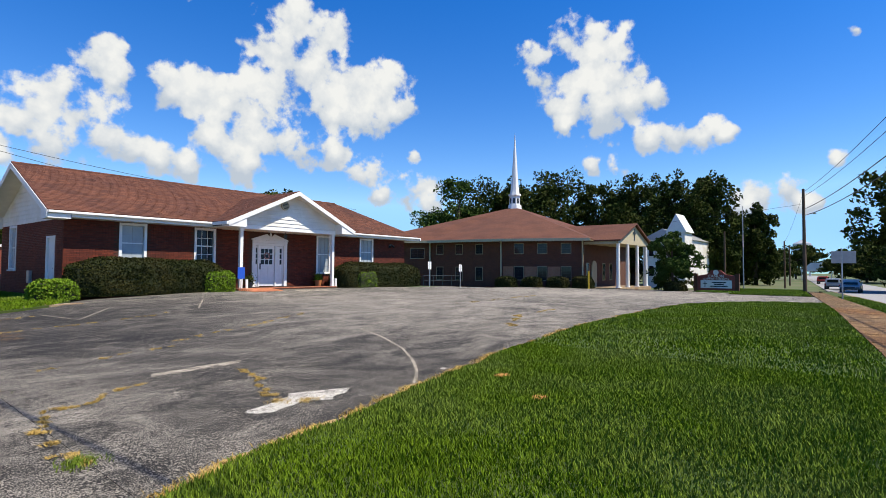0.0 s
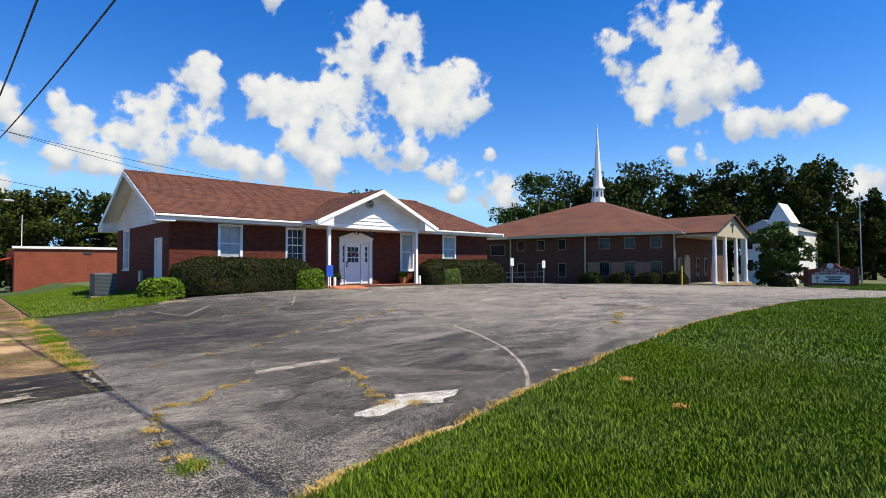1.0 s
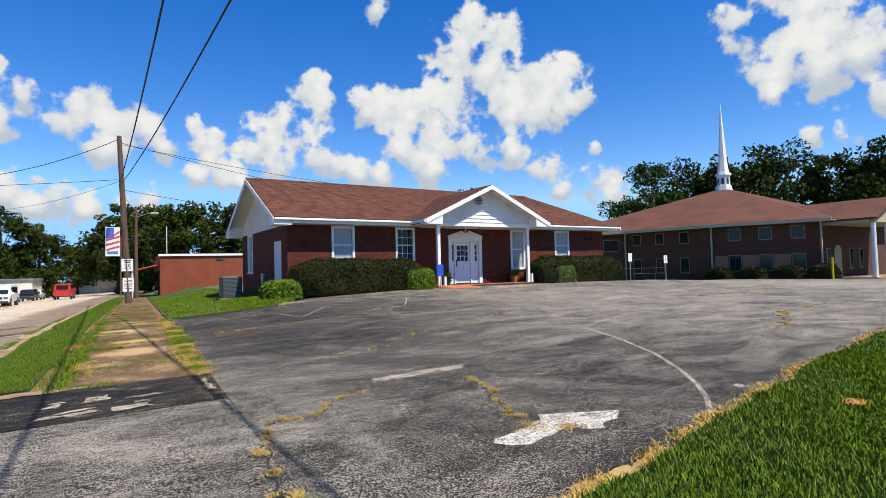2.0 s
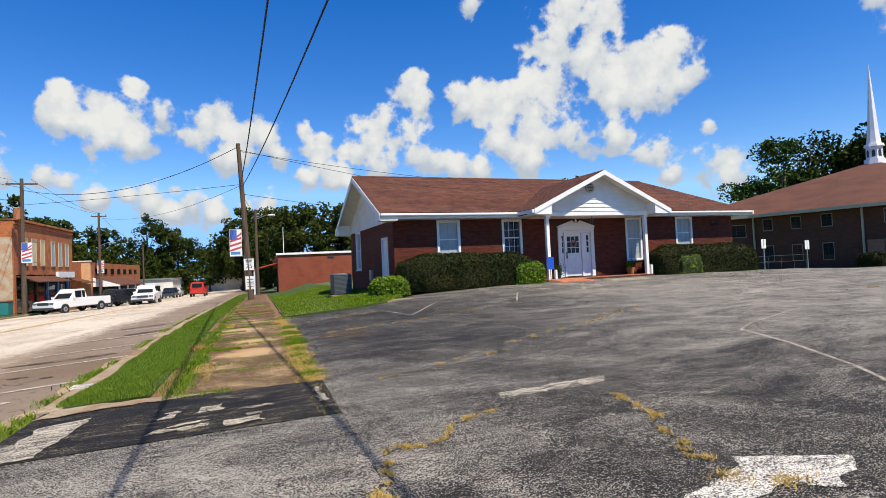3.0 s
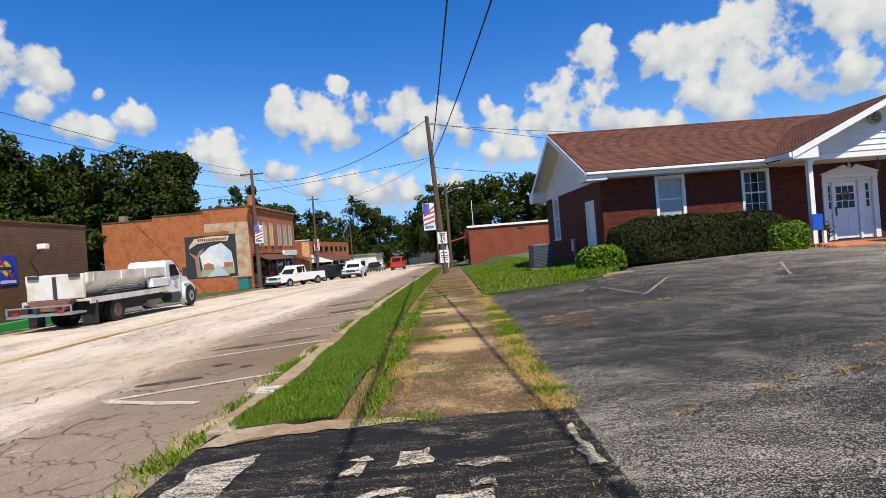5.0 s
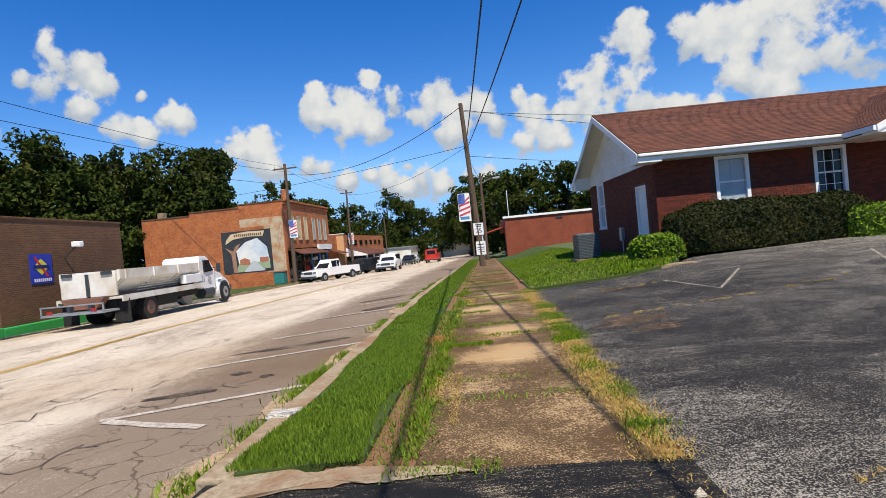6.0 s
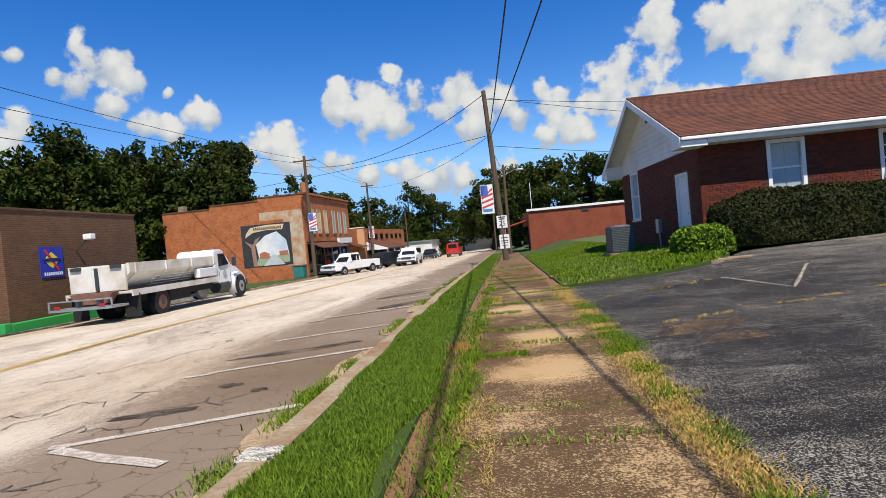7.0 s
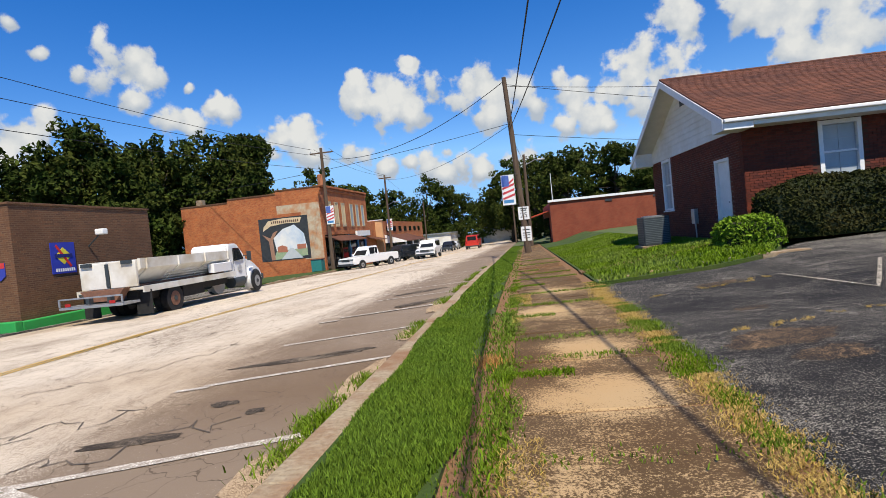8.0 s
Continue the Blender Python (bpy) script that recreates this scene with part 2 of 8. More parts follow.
def worn_asphalt(name, dark, light, wear_scale, stretch, bias, cracks=0.0, crack_scale=0.5, tint=None, zones=(), grain=95.0, xgrad=None, speck=1.0):
    """Dark binder with pale stones showing where it is worn, in drawn-out patches; optional net of cracks."""
    m = bpy.data.materials.new(name)
    m.use_nodes = True
    nt = m.node_tree
    N, L = nt.nodes.new, nt.links.new
    b = nt.nodes["Principled BSDF"]
    b.inputs["Roughness"].default_value = 0.9
    b.inputs["Specular IOR Level"].default_value = 0.25
    g = N("ShaderNodeNewGeometry")
    mp = N("ShaderNodeMapping")
    mp.inputs["Scale"].default_value = stretch
    mp.inputs["Rotation"].default_value = (0, 0, 0.25)
    L(g.outputs["Position"], mp.inputs[0])
    wear = N("ShaderNodeTexNoise")
    wear.inputs["Scale"].default_value, wear.inputs["Detail"].default_value = wear_scale, 9.0
    wear.inputs["Roughness"].default_value, wear.inputs["Distortion"].default_value = 0.62, 1.6
    L(mp.outputs[0], wear.inputs["Vector"])
    st = N("ShaderNodeTexNoise")
    st.inputs["Scale"].default_value, st.inputs["Detail"].default_value, st.inputs["Roughness"].default_value = grain, 3.0, 0.7
    L(g.outputs["Position"], st.inputs["Vector"])

    st2 = N("ShaderNodeTexNoise")
    st2.inputs["Scale"].default_value, st2.inputs["Detail"].default_value, st2.inputs["Roughness"].default_value = grain * 0.33, 4.0, 0.75
    L(g.outputs["Position"], st2.inputs["Vector"])

    def mth(op, a, c=None, clamp=False):
        n = N("ShaderNodeMath")
        n.operation, n.use_clamp = op, clamp
        for i, v in enumerate((a, c)):
            if isinstance(v, (int, float)):
                n.inputs[i].default_value = v
            elif v is not None:
                L(v, n.inputs[i])
        return n.outputs[0]
    fac = mth("ADD", mth("MULTIPLY", mth("SUBTRACT", st.outputs["Fac"], 0.5), 11.0 * speck), mth("MULTIPLY", mth("SUBTRACT", wear.outputs["Fac"], 0.5), 3.4))
    fac = mth("ADD", fac, mth("MULTIPLY", mth("SUBTRACT", st2.outputs["Fac"], 0.5), 3.2 * speck))
    mp2 = N("ShaderNodeMapping")
    mp2.inputs["Scale"].default_value = (stretch[0] * 0.8, stretch[1] * 1.5, 1)
    mp2.inputs["Rotation"].default_value = (0, 0, -0.35)
    L(g.outputs["Position"], mp2.inputs[0])
    streak = N("ShaderNodeTexNoise")
    streak.inputs["Scale"].default_value, streak.inputs["Detail"].default_value = wear_scale * 3.0, 7.0
    streak.inputs["Roughness"].default_value, streak.inputs["Distortion"].default_value = 0.7, 2.6
    L(mp2.outputs[0], streak.inputs["Vector"])
    fac = mth("ADD", fac, mth("MULTIPLY", mth("SUBTRACT", streak.outputs["Fac"], 0.5), 2.2))
    if xgrad:
        sx = N("ShaderNodeSeparateXYZ")
        L(g.outputs["Position"], sx.inputs[0])
        rx = N("ShaderNodeMapRange")
        rx.interpolation_type = "SMOOTHSTEP"
        rx.inputs["From Min"].default_value, rx.inputs["From Max"].default_value = xgrad[0], xgrad[1]
        rx.inputs["To Max"].default_value = xgrad[2]
        L(sx.outputs["X"], rx.inputs["Value"])
        fac = mth("ADD", fac, rx.outputs[0])
    for zx, zy, zr, amount in zones:
        dn = N("ShaderNodeVectorMath")
        dn.operation = "DISTANCE"
        L(g.outputs["Position"], dn.inputs[0])
        dn.inputs[1].default_value = (zx, zy, 0)
        fac = mth("ADD", fac, mth("MULTIPLY", mth("SUBTRACT", 1.0, mth("DIVIDE", dn.outputs["Value"], zr), True), amount))
    fac = mth("ADD", fac, bias, True)
    mx = N("ShaderNodeMix")
    mx.data_type = "RGBA"
    mx.inputs[6].default_value, mx.inputs[7].default_value = (*dark, 1), (*light, 1)
    L(fac, mx.inputs[0])
    col = mx.outputs[2]
    if tint:
        n3 = N("ShaderNodeTexNoise")
        n3.inputs["Scale"].default_value, n3.inputs["Detail"].default_value = 0.16, 7.0
        L(g.outputs["Position"], n3.inputs["Vector"])
        r3 = N("ShaderNodeMapRange")
        r3.inputs["From Min"].default_value, r3.inputs["From Max"].default_value = 0.5, 0.68
        L(n3.outputs["Fac"], r3.inputs["Value"])
        m3 = N("ShaderNodeMix")
        m3.data_type = "RGBA"
        m3.blend_type = "MULTIPLY"
        L(r3.outputs[0], m3.inputs[0])
        L(col, m3.inputs[6])
        m3.inputs[7].default_value = (*tint, 1)
        col = m3.outputs[2]
    if cracks:
        vo = N("ShaderNodeTexVoronoi")
        vo.feature = "DISTANCE_TO_EDGE"
        vo.inputs["Scale"].default_value = crack_scale
        wv = N("ShaderNodeTexNoise")
        wv.inputs["Scale"].default_value, wv.inputs["Detail"].default_value = 1.6, 5.0
        L(g.outputs["Position"], wv.inputs["Vector"])
        av = N("ShaderNodeVectorMath")
        av.operation = "MULTIPLY_ADD"
        L(wv.outputs["Color"], av.inputs[0])
        av.inputs[1].default_value = (0.9, 0.9, 0.0)
        L(g.outputs["Position"], av.inputs[2])
        L(av.outputs[0], vo.inputs["Vector"])
        gate = N("ShaderNodeTexNoise")
        gate.inputs["Scale"].default_value = 0.22
        L(g.outputs["Position"], gate.inputs["Vector"])
        line = mth("LESS_THAN", vo.outputs["Distance"], mth("MULTIPLY", mth("SUBTRACT", gate.outputs["Fac"], 0.36, True), cracks))
        m4 = N("ShaderNodeMix")
        m4.data_type = "RGBA"
        L(mth("MULTIPLY", line, 0.75), m4.inputs[0])
        L(col, m4.inputs[6])
        m4.inputs[7].default_value = (dark[0] * 0.35, dark[1] * 0.33, dark[2] * 0.3, 1)
        col = m4.outputs[2]
    L(col, b.inputs["Base Color"])
    bp = N("ShaderNodeBump")
    bp.inputs["Strength"].default_value, bp.inputs["Distance"].default_value = 0.6, 0.01
    L(st.outputs["Fac"], bp.inputs["Height"])
    L(bp.outputs[0], b.inputs["Normal"])
    return m


M_ASPH = worn_asphalt("lot_asphalt", (0.009, 0.0085, 0.008), (0.36, 0.325, 0.27), 0.8, (0.7, 1.1, 1), 0.18, zones=((-7.8, 13.0, 7.0, -1.0), (-8.3, 7.6, 4.0, -0.7), (-6.8, 2.2, 4.5, -0.75), (2.0, 10.0, 9.0, 0.35), (20.0, 11.0, 14.0, 0.7)))
M_ASPH_DARK = worn_asphalt("sealed_asphalt", (0.007, 0.007, 0.007), (0.34, 0.275, 0.185), 2.2, (0.5, 2.4, 1), -0.30, speck=0.45)
M_ROAD = worn_asphalt("worn_road", (0.215, 0.16, 0.112), (0.60, 0.515, 0.405), 0.3, (1.1, 0.35, 1), 1.0, 0.06, 2.4, (0.74, 0.66, 0.57), xgrad=(-16.4, -14.4, -1.9), speck=0.7)
M_ROADA = mat("grey_road", (0.218, 0.218, 0.218), (0.302, 0.302, 0.294), 30, 0.92, 0.3)
M_WALK = worn_asphalt("old_concrete", (0.085, 0.050, 0.022), (0.42, 0.285, 0.145), 0.9, (1, 1, 1), -0.18, 0.0, 0.9, (1.0, 0.76, 0.48), grain=70.0, speck=0.6, zones=((-11.0, 10.6, .6, 3.0), (-11.25, 10.1, .4, 1.6), (-11.05, 9.1, .65, 3.0), (-11.35, 12.9, .7, 2.4), (-11.0, 15.2, .7, 2.2), (-11.4, 7.8, .4, .8), (-10.7, 7.0, .5, 1.0)))
M_KERB = mat("kerb_concrete", (0.235, 0.172, 0.105), (0.403, 0.328, 0.218), 22, 0.95, 0.8, (0.235, 0.130, 0.067), 2.2)
M_SOIL = mat("dry_soil", (0.143, 0.071, 0.032), (0.260, 0.143, 0.067), 40, 1.0, 0.8)
M_TURF = mat("turf", (0.026, 0.052, 0.005), (0.045, 0.080, 0.009), 30, 1.0, 0.9, (0.055, 0.078, 0.014), 0.8)
M_BLADE = mat("grass_blade", (0.084, 0.148, 0.004), (0.122, 0.192, 0.009), 3, 0.7, 0, (0.14, 0.195, 0.03), 0.6, spec=0.1, isl=0.35)
M_VERGE = mat("verge_blade", (0.071, 0.134, 0.008), (0.134, 0.197, 0.017), 3, 0.7, 0, (0.101, 0.168, 0.018), 0.9, spec=0.12, isl=0.4)
M_DRY = mat("dry_grass", (0.36, 0.235, 0.05), (0.46, 0.32, 0.10), 5, 0.9, 0, isl=0.3)
M_LAND = mat("far_field", (0.050, 0.084, 0.021), (0.084, 0.118, 0.034), 0.3, 1.0, 0.2, (0.118, 0.118, 0.059), 0.05)
M_WHITE = mat("white_paint", (0.78, 0.78, 0.76), (0.70, 0.70, 0.68), 5, 0.55, 0.05)
M_SIDING = mat("white_siding", (0.76, 0.75, 0.71), (0.66, 0.65, 0.61), 3, 0.6, 0.05, (0.62, 0.58, 0.50), 0.8)
M_SOFFIT = mat("soffit_paint", (0.72, 0.69, 0.60), (0.64, 0.61, 0.53), 3, 0.7)
M_BRICK = mat("red_brick", (0.092, 0.016, 0.006), (0.141, 0.027, 0.010), 14, 0.85, 0.5, (0.095, 0.019, 0.010), 1.2, isl=0.28)
M_BRICK_OB = mat("red_brick_single", (0.092, 0.016, 0.006), (0.141, 0.027, 0.010), 14, 0.85, 0.5, (0.095, 0.019, 0.010), 1.2, obj=0.28)
M_MORTAR = mat("mortar", (0.056, 0.024, 0.015), (0.089, 0.041, 0.025), 20, 0.95, 0.3)
M_BRICK_FAR = brick_mat("house_brick_far", (0.169, 0.042, 0.020), (0.135, 0.031, 0.017), (0.169, 0.112, 0.084))
M_SHINGLE = mat("brown_shingle", (0.089, 0.030, 0.015), (0.134, 0.051, 0.028), 22, 0.95, 0.5, (0.085, 0.032, 0.019), 0.9, isl=0.30)
M_SHINGLE_OB = mat("brown_shingle_single", (0.089, 0.030, 0.015), (0.134, 0.051, 0.028), 22, 0.95, 0.5, (0.085, 0.032, 0.019), 0.9, obj=0.30)
M_CH_ROOF = mat("church_shingle", (0.092, 0.034, 0.018), (0.142, 0.055, 0.030), 16, 0.95, 0.6, (0.085, 0.032, 0.018), 0.5, stretch=(1, 1, 3))
M_CH_BRICK = brick_mat("church_brick", (0.118, 0.033, 0.015), (0.075, 0.021, 0.011), (0.099, 0.050, 0.028))
# church brick again, paler and more orange to paint in the sunlight
M_CH_SUNLIT = brick_mat("church_sunlit_brick", (0.42, 0.17, 0.085), (0.33, 0.12, 0.06), (0.34, 0.20, 0.13))
M_CREAM = mat("cream_trim", (0.470, 0.403, 0.260), (0.403, 0.344, 0.227), 4, 0.6)
M_TAN = mat("tan_window_frame", (0.286, 0.227, 0.143), (0.235, 0.185, 0.118), 4, 0.6)
M_ORANGE_BR = brick_mat("old_orange_brick", (0.497, 0.138, 0.035), (0.331, 0.069, 0.018), (0.414, 0.202, 0.083), stain=(0.184, 0.041, 0.015))
M_BROWN_BR = brick_mat("store_brown_brick", (0.155, 0.065, 0.026), (0.087, 0.037, 0.017), (0.155, 0.093, 0.050))
M_PO_BR = brick_mat("post_office_brick", (0.252, 0.046, 0.017), (0.202, 0.034, 0.013), (0.235, 0.084, 0.042))
M_GLASS = glass_mat("window_glass", (0.12, 0.15, 0.17), 0.08)
M_GLASS_D = glass_mat("dark_glass", (0.015, 0.018, 0.02), 0.05)
M_BLIND = mat("blind_behind_glass", (0.36, 0.40, 0.42), (0.30, 0.34, 0.36), 2, 0.35)
M_WOOD = mat("pole_wood", (0.071, 0.046, 0.029), (0.130, 0.088, 0.059), 9, 0.95, 0.6, stretch=(1, 1, 0.1))
M_WIRE = mat("cable", (0.012, 0.012, 0.013), None, 5, 0.6)
M_METAL = mat("galvanised", (0.42, 0.43, 0.44), (0.34, 0.35, 0.36), 6, 0.45, 0.05, metal=0.7)
M_DARKMETAL = mat("dark_metal", (0.029, 0.038, 0.042), (0.042, 0.050, 0.055), 8, 0.5)
M_BARK = mat("bark", (0.063, 0.046, 0.034), (0.101, 0.076, 0.055), 12, 0.95, 0.6)
M_LEAF = mat("leaf", (0.017, 0.030, 0.004), (0.035, 0.055, 0.007), 0.9, 0.85, 0, (0.055, 0.064, 0.010), 0.35, spec=0.12, isl=0.4)
M_LEAF_L = mat("light_leaf", (0.024, 0.052, 0.008), (0.042, 0.080, 0.013), 0.9, 0.85, 0, (0.055, 0.084, 0.017), 0.35, spec=0.12, isl=0.4)
M_HEDGE = mat("hedge_leaf", (0.013, 0.018, 0.003), (0.026, 0.032, 0.005), 4, 0.75, 0, (0.040, 0.036, 0.008), 1.1, spec=0.12, isl=0.45)
M_SHRUB = mat("bright_shrub_leaf", (0.084, 0.160, 0.008), (0.143, 0.218, 0.015), 6, 0.6, 0, spec=0.12, isl=0.35)
M_PAINT_W = mat("road_paint_white", (0.70, 0.69, 0.66), (0.48, 0.46, 0.43), 16, 0.9, 0.2, (0.34, 0.32, 0.29), 5)
M_PAINT_Y = mat("road_paint_yellow", (0.55, 0.34, 0.06), (0.48, 0.30, 0.08), 16, 0.9, 0.2)


# ---- mesh helpers ----
def H(x, y):
    """Height of the ground: the lot falls gently to the street and the church, the street falls away to the town."""
    z = 0.022 * max(min(0, x + 2), -60) - 0.018 * min(max(0, x - 8), 60)
    w = min(1, max(0, (-5.5 - x) / 3))
    k = min(1, max(0, (x + 10.2) / 3)) * min(1, max(0, (24 - x) / 9))
    return z + k * 0.036 * min(max(0, y - 11.8), 6.2) - 0.018 * min(max(0, y - 16), 120) * w


def site(about, shift, yaw, scale):
    """Where a block of the town stands: moved by shift and turned and scaled about a point."""
    c = Vector(about)
    return Matrix.Translation(c + Vector(shift)) @ Matrix.Rotation(radians(yaw), 4, "Z") @ Matrix.Scale(scale, 4) @ Matrix.Translation(-c)


OFFICE = site((3, 17, 0), (0.12, 2.07, 0.22), 2.72, 0.96)
CHURCH = site((40, 25, 0), (-0.88, 4.04, 0.05), 2.86, 0.988)
FAR_SIDE = site((-31, 47, 0), (1.99, 3.18, 0.045), -0.6, 0.945)
STORE = site((-30, 22, 0), (2.6, 2.14, -0.31), 2.2, 0.965)
LOW_BLOCK = site((-10.8, 54, 0), (1.7, -0.02, -0.1), 0, 0.993)


def seat(m, *obs):
    """Carry whole things with their block."""
    for ob in obs:
        ob.matrix_world = m @ ob.matrix_world


def stand(m, *obs):
    """Carry things with their block, each at its own height over the ground."""
    for ob in obs:
        x, y, z = ob.location
        p = m @ Vector((x, y, 0))
        ob.matrix_world = Matrix.Translation((0, 0, z - H(x, y) + H(p.x, p.y) - p.z)) @ (m @ Matrix.Translation((0, 0, -z))) @ ob.matrix_world


def at(m, x, y, z):
    return tuple(m @ Vector((x, y, z)))


def mesh_ob(name, bm, material, parent=None, label="", smooth=False):
    me = bpy.data.meshes.new(name)
    bm.to_mesh(me)
    bm.free()
    for mt in (material if isinstance(material, (list, tuple)) else [material]):
        me.materials.append(mt)
    if smooth:
        me.polygons.foreach_set("use_smooth", [True] * len(me.polygons))
    ob = new(name, me)
    if parent:
        ob.parent = parent
    if label:
        ob["label"] = label
    return ob


def part(name, bm, material, parent, label="", smooth=False):
    return mesh_ob(name, bm, material, parent, label, smooth)


def thing(name, label, category, group="", at=(0, 0, 0), rz=0.0, kind=""):
    ob = new(name)
    ob.matrix_world = pose(*at, 0, 0, rz)
    ob.empty_display_size = 0.2
    return tagged(ob, label, category, group, kind)


def box(bm, x0, y0, z0, x1, y1, z1, bevel=0.0):
    vs = [bm.verts.new(p) for p in ((x0, y0, z0), (x1, y0, z0), (x1, y1, z0), (x0, y1, z0), (x0, y0, z1), (x1, y0, z1), (x1, y1, z1), (x0, y1, z1))]
    fs = [bm.faces.new([vs[i] for i in f]) for f in ((3, 2, 1, 0), (4, 5, 6, 7), (0, 1, 5, 4), (1, 2, 6, 5), (2, 3, 7, 6), (3, 0, 4, 7))]
    if bevel:
        es = list({e for f in fs for e in f.edges})
        bmesh.ops.bevel(bm, geom=es, offset=bevel, segments=2, affect="EDGES", profile=0.5)
    return bm


def boxes(*rows, bevel=0.0):
    bm = bmesh.new()
    for r in rows:
        box(bm, *r, bevel=bevel)
    return bm


def cyl(bm, p0, p1, r0, r1=None, seg=12):
    p0, p1 = Vector(p0), Vector(p1)
    r1 = r0 if r1 is None else r1
    d = (p1 - p0)
    q = d.to_track_quat("Z", "Y").to_matrix()
    rings = []
    for p, r in ((p0, r0), (p1, r1)):
        rings.append([bm.verts.new(p + q @ Vector((math.cos(2 * math.pi * i / seg) * r, math.sin(2 * math.pi * i / seg) * r, 0))) for i in range(seg)])
    for i in range(seg):
        j = (i + 1) % seg
        bm.faces.new((rings[0][i], rings[0][j], rings[1][j], rings[1][i]))
    bm.faces.new(rings[0][::-1])
    bm.faces.new(rings[1])
    return bm


def cyls(*rows, seg=12):
    bm = bmesh.new()
    for r in rows:
        cyl(bm, *r, seg=seg)
    return bm


def prism(bm, pts, axis, a, b):
    """Extrude a polygon, given in the two other axes in order, along axis from a to b."""
    def p3(u, v, w):
        return {"x": (w, u, v), "y": (u, w, v), "z": (u, v, w)}[axis]
    lo = [bm.verts.new(p3(u, v, a)) for u, v in pts]
    hi = [bm.verts.new(p3(u, v, b)) for u, v in pts]
    n = len(pts)
    for i in range(n):
        j = (i + 1) % n
        bm.faces.new((lo[i], lo[j], hi[j], hi[i]))
    bm.faces.new(lo[::-1])
    bm.faces.new(hi)
    bmesh.ops.recalc_face_normals(bm, faces=bm.faces)
    return bm


def prisms(*rows):
    bm = bmesh.new()
    for r in rows:
        b2 = bmesh.new()
        prism(b2, *r)
        me = bpy.data.meshes.new("tmp")
        b2.to_mesh(me)
        b2.free()
        bm.from_mesh(me)
        bpy.data.meshes.remove(me)
    return bm


def slab(bm, pts, thick):
    """A flat or tilted polygon given a thickness straight down."""
    top = [bm.verts.new(p) for p in pts]
    bot = [bm.verts.new((p[0], p[1], p[2] - thick)) for p in pts]
    n = len(pts)
    bm.faces.new(top)
    bm.faces.new(bot[::-1])
    for i in range(n):
        j = (i + 1) % n
        bm.faces.new((top[j], top[i], bot[i], bot[j]))
    bmesh.ops.recalc_face_normals(bm, faces=bm.faces)
    return bm


def from_arrays(name, verts, faces, material, parent=None, smooth=False):
    me = bpy.data.meshes.new(name)
    me.from_pydata(verts, [], faces)
    me.materials.append(material)
    ob = new(name, me)
    if parent:
        ob.parent = parent
    return ob


def sheet(name, xs, lo, hi, ny, dz, material, label, category, skirt=0.25):
    """Ground sheet over columns xs, from lo(x) to hi(x), laid on H, with a skirt so that it has thickness."""
    verts, faces = [], []
    for x in xs:
        a, b = lo(x), hi(x)
        for j in range(ny + 1):
            y = a + (b - a) * j / ny
            verts.append((x, y, H(x, y) + dz))
    k = ny + 1
    for i in range(len(xs) - 1):
        for j in range(ny):
            faces.append((i * k + j, (i + 1) * k + j, (i + 1) * k + j + 1, i * k + j + 1))
    ring = [i * k for i in range(len(xs))] + [(len(xs) - 1) * k + j for j in range(1, k)] + [i * k + ny for i in range(len(xs) - 2, -1, -1)] + [j for j in range(ny - 1, 0, -1)]
    base = len(verts)
    for r in ring:
        v = verts[r]
        verts.append((v[0], v[1], v[2] - skirt))
    n = len(ring)
    for i in range(n):
        j = (i + 1) % n
        faces.append((ring[j], ring[i], base + i, base + j))
    ob = from_arrays(name, verts, faces, material)
    return tagged(ob, label, category, kind="structure")


def lerp_pts(pts):
    def f(x):
        if x <= pts[0][0]:
            return pts[0][1]
        for (x0, y0), (x1, y1) in zip(pts, pts[1:]):
            if x <= x1:
                return y0 + (y1 - y0) * (x - x0) / (x1 - x0)
        return pts[-1][1]
    return f


def steps(a, b, s):
    n = max(1, round((b - a) / s))
    return [a + (b - a) * i / n for i in range(n + 1)]


# ---- ground, roads, pavements ----
def lane(x):
    """How far the side road swings round as it leaves the corner."""
    return 0.37 + 0.133 * x


def wob(x, s, a):
    return a * (noise.noise((x * s, 3.7, 0)) + 0.5 * noise.noise((x * s * 3.1, 9.2, 0)))


gxs = [-900, -400, -200, -130] + steps(-100, -34, 6) + steps(-32, 14, 2) + steps(16, 70, 6) + [90, 140, 250, 500, 900]
gys = [-900, -400, -150, -60] + steps(-30, 30, 4) + steps(36, 150, 8) + [220, 400, 900]
gv = [(x, y, H(x, y) - 0.17) for x in gxs for y in gys]
gn = len(gys)
gf = [(i * gn + j, (i + 1) * gn + j, (i + 1) * gn + j + 1, i * gn + j + 1) for i in range(len(gxs) - 1) for j in range(gn - 1)]
tagged(from_arrays("ground", gv, gf, M_LAND), "open grassy land reaching to the horizon", "ground", kind="structure")

edge_pts = [(-13.0, -0.9), (-11.4, -0.1), (-10.4, 0.3), (-9.5, 0.62), (-8.83, 0.82), (-7.6, 1.03), (-6.2, 1.38), (-4.7, 1.7), (-0.8, 2.35), (2.5, 2.7), (7.1, 3.0), (12.0, 2.4), (14.0, 1.3), (14.8, -0.3)]
_edge = lerp_pts(edge_pts)


def lawn_edge(x):
    return _edge(x) + wob(x, 1.3, 0.09)


back_pts = [(-10.2, 15.3), (-8.2, 15.3), (-7.0, 15.8), (-6.0, 17.4), (-1.0, 18.2), (0, 18.9), (9.4, 19.4), (9.6, 18.0), (14, 19.4), (20, 22.6), (30, 24.6), (34, 23.5), (36, 18.0), (37, 13.4), (46, 12.5), (60, 13.5)]
lot_back = lerp_pts(back_pts)


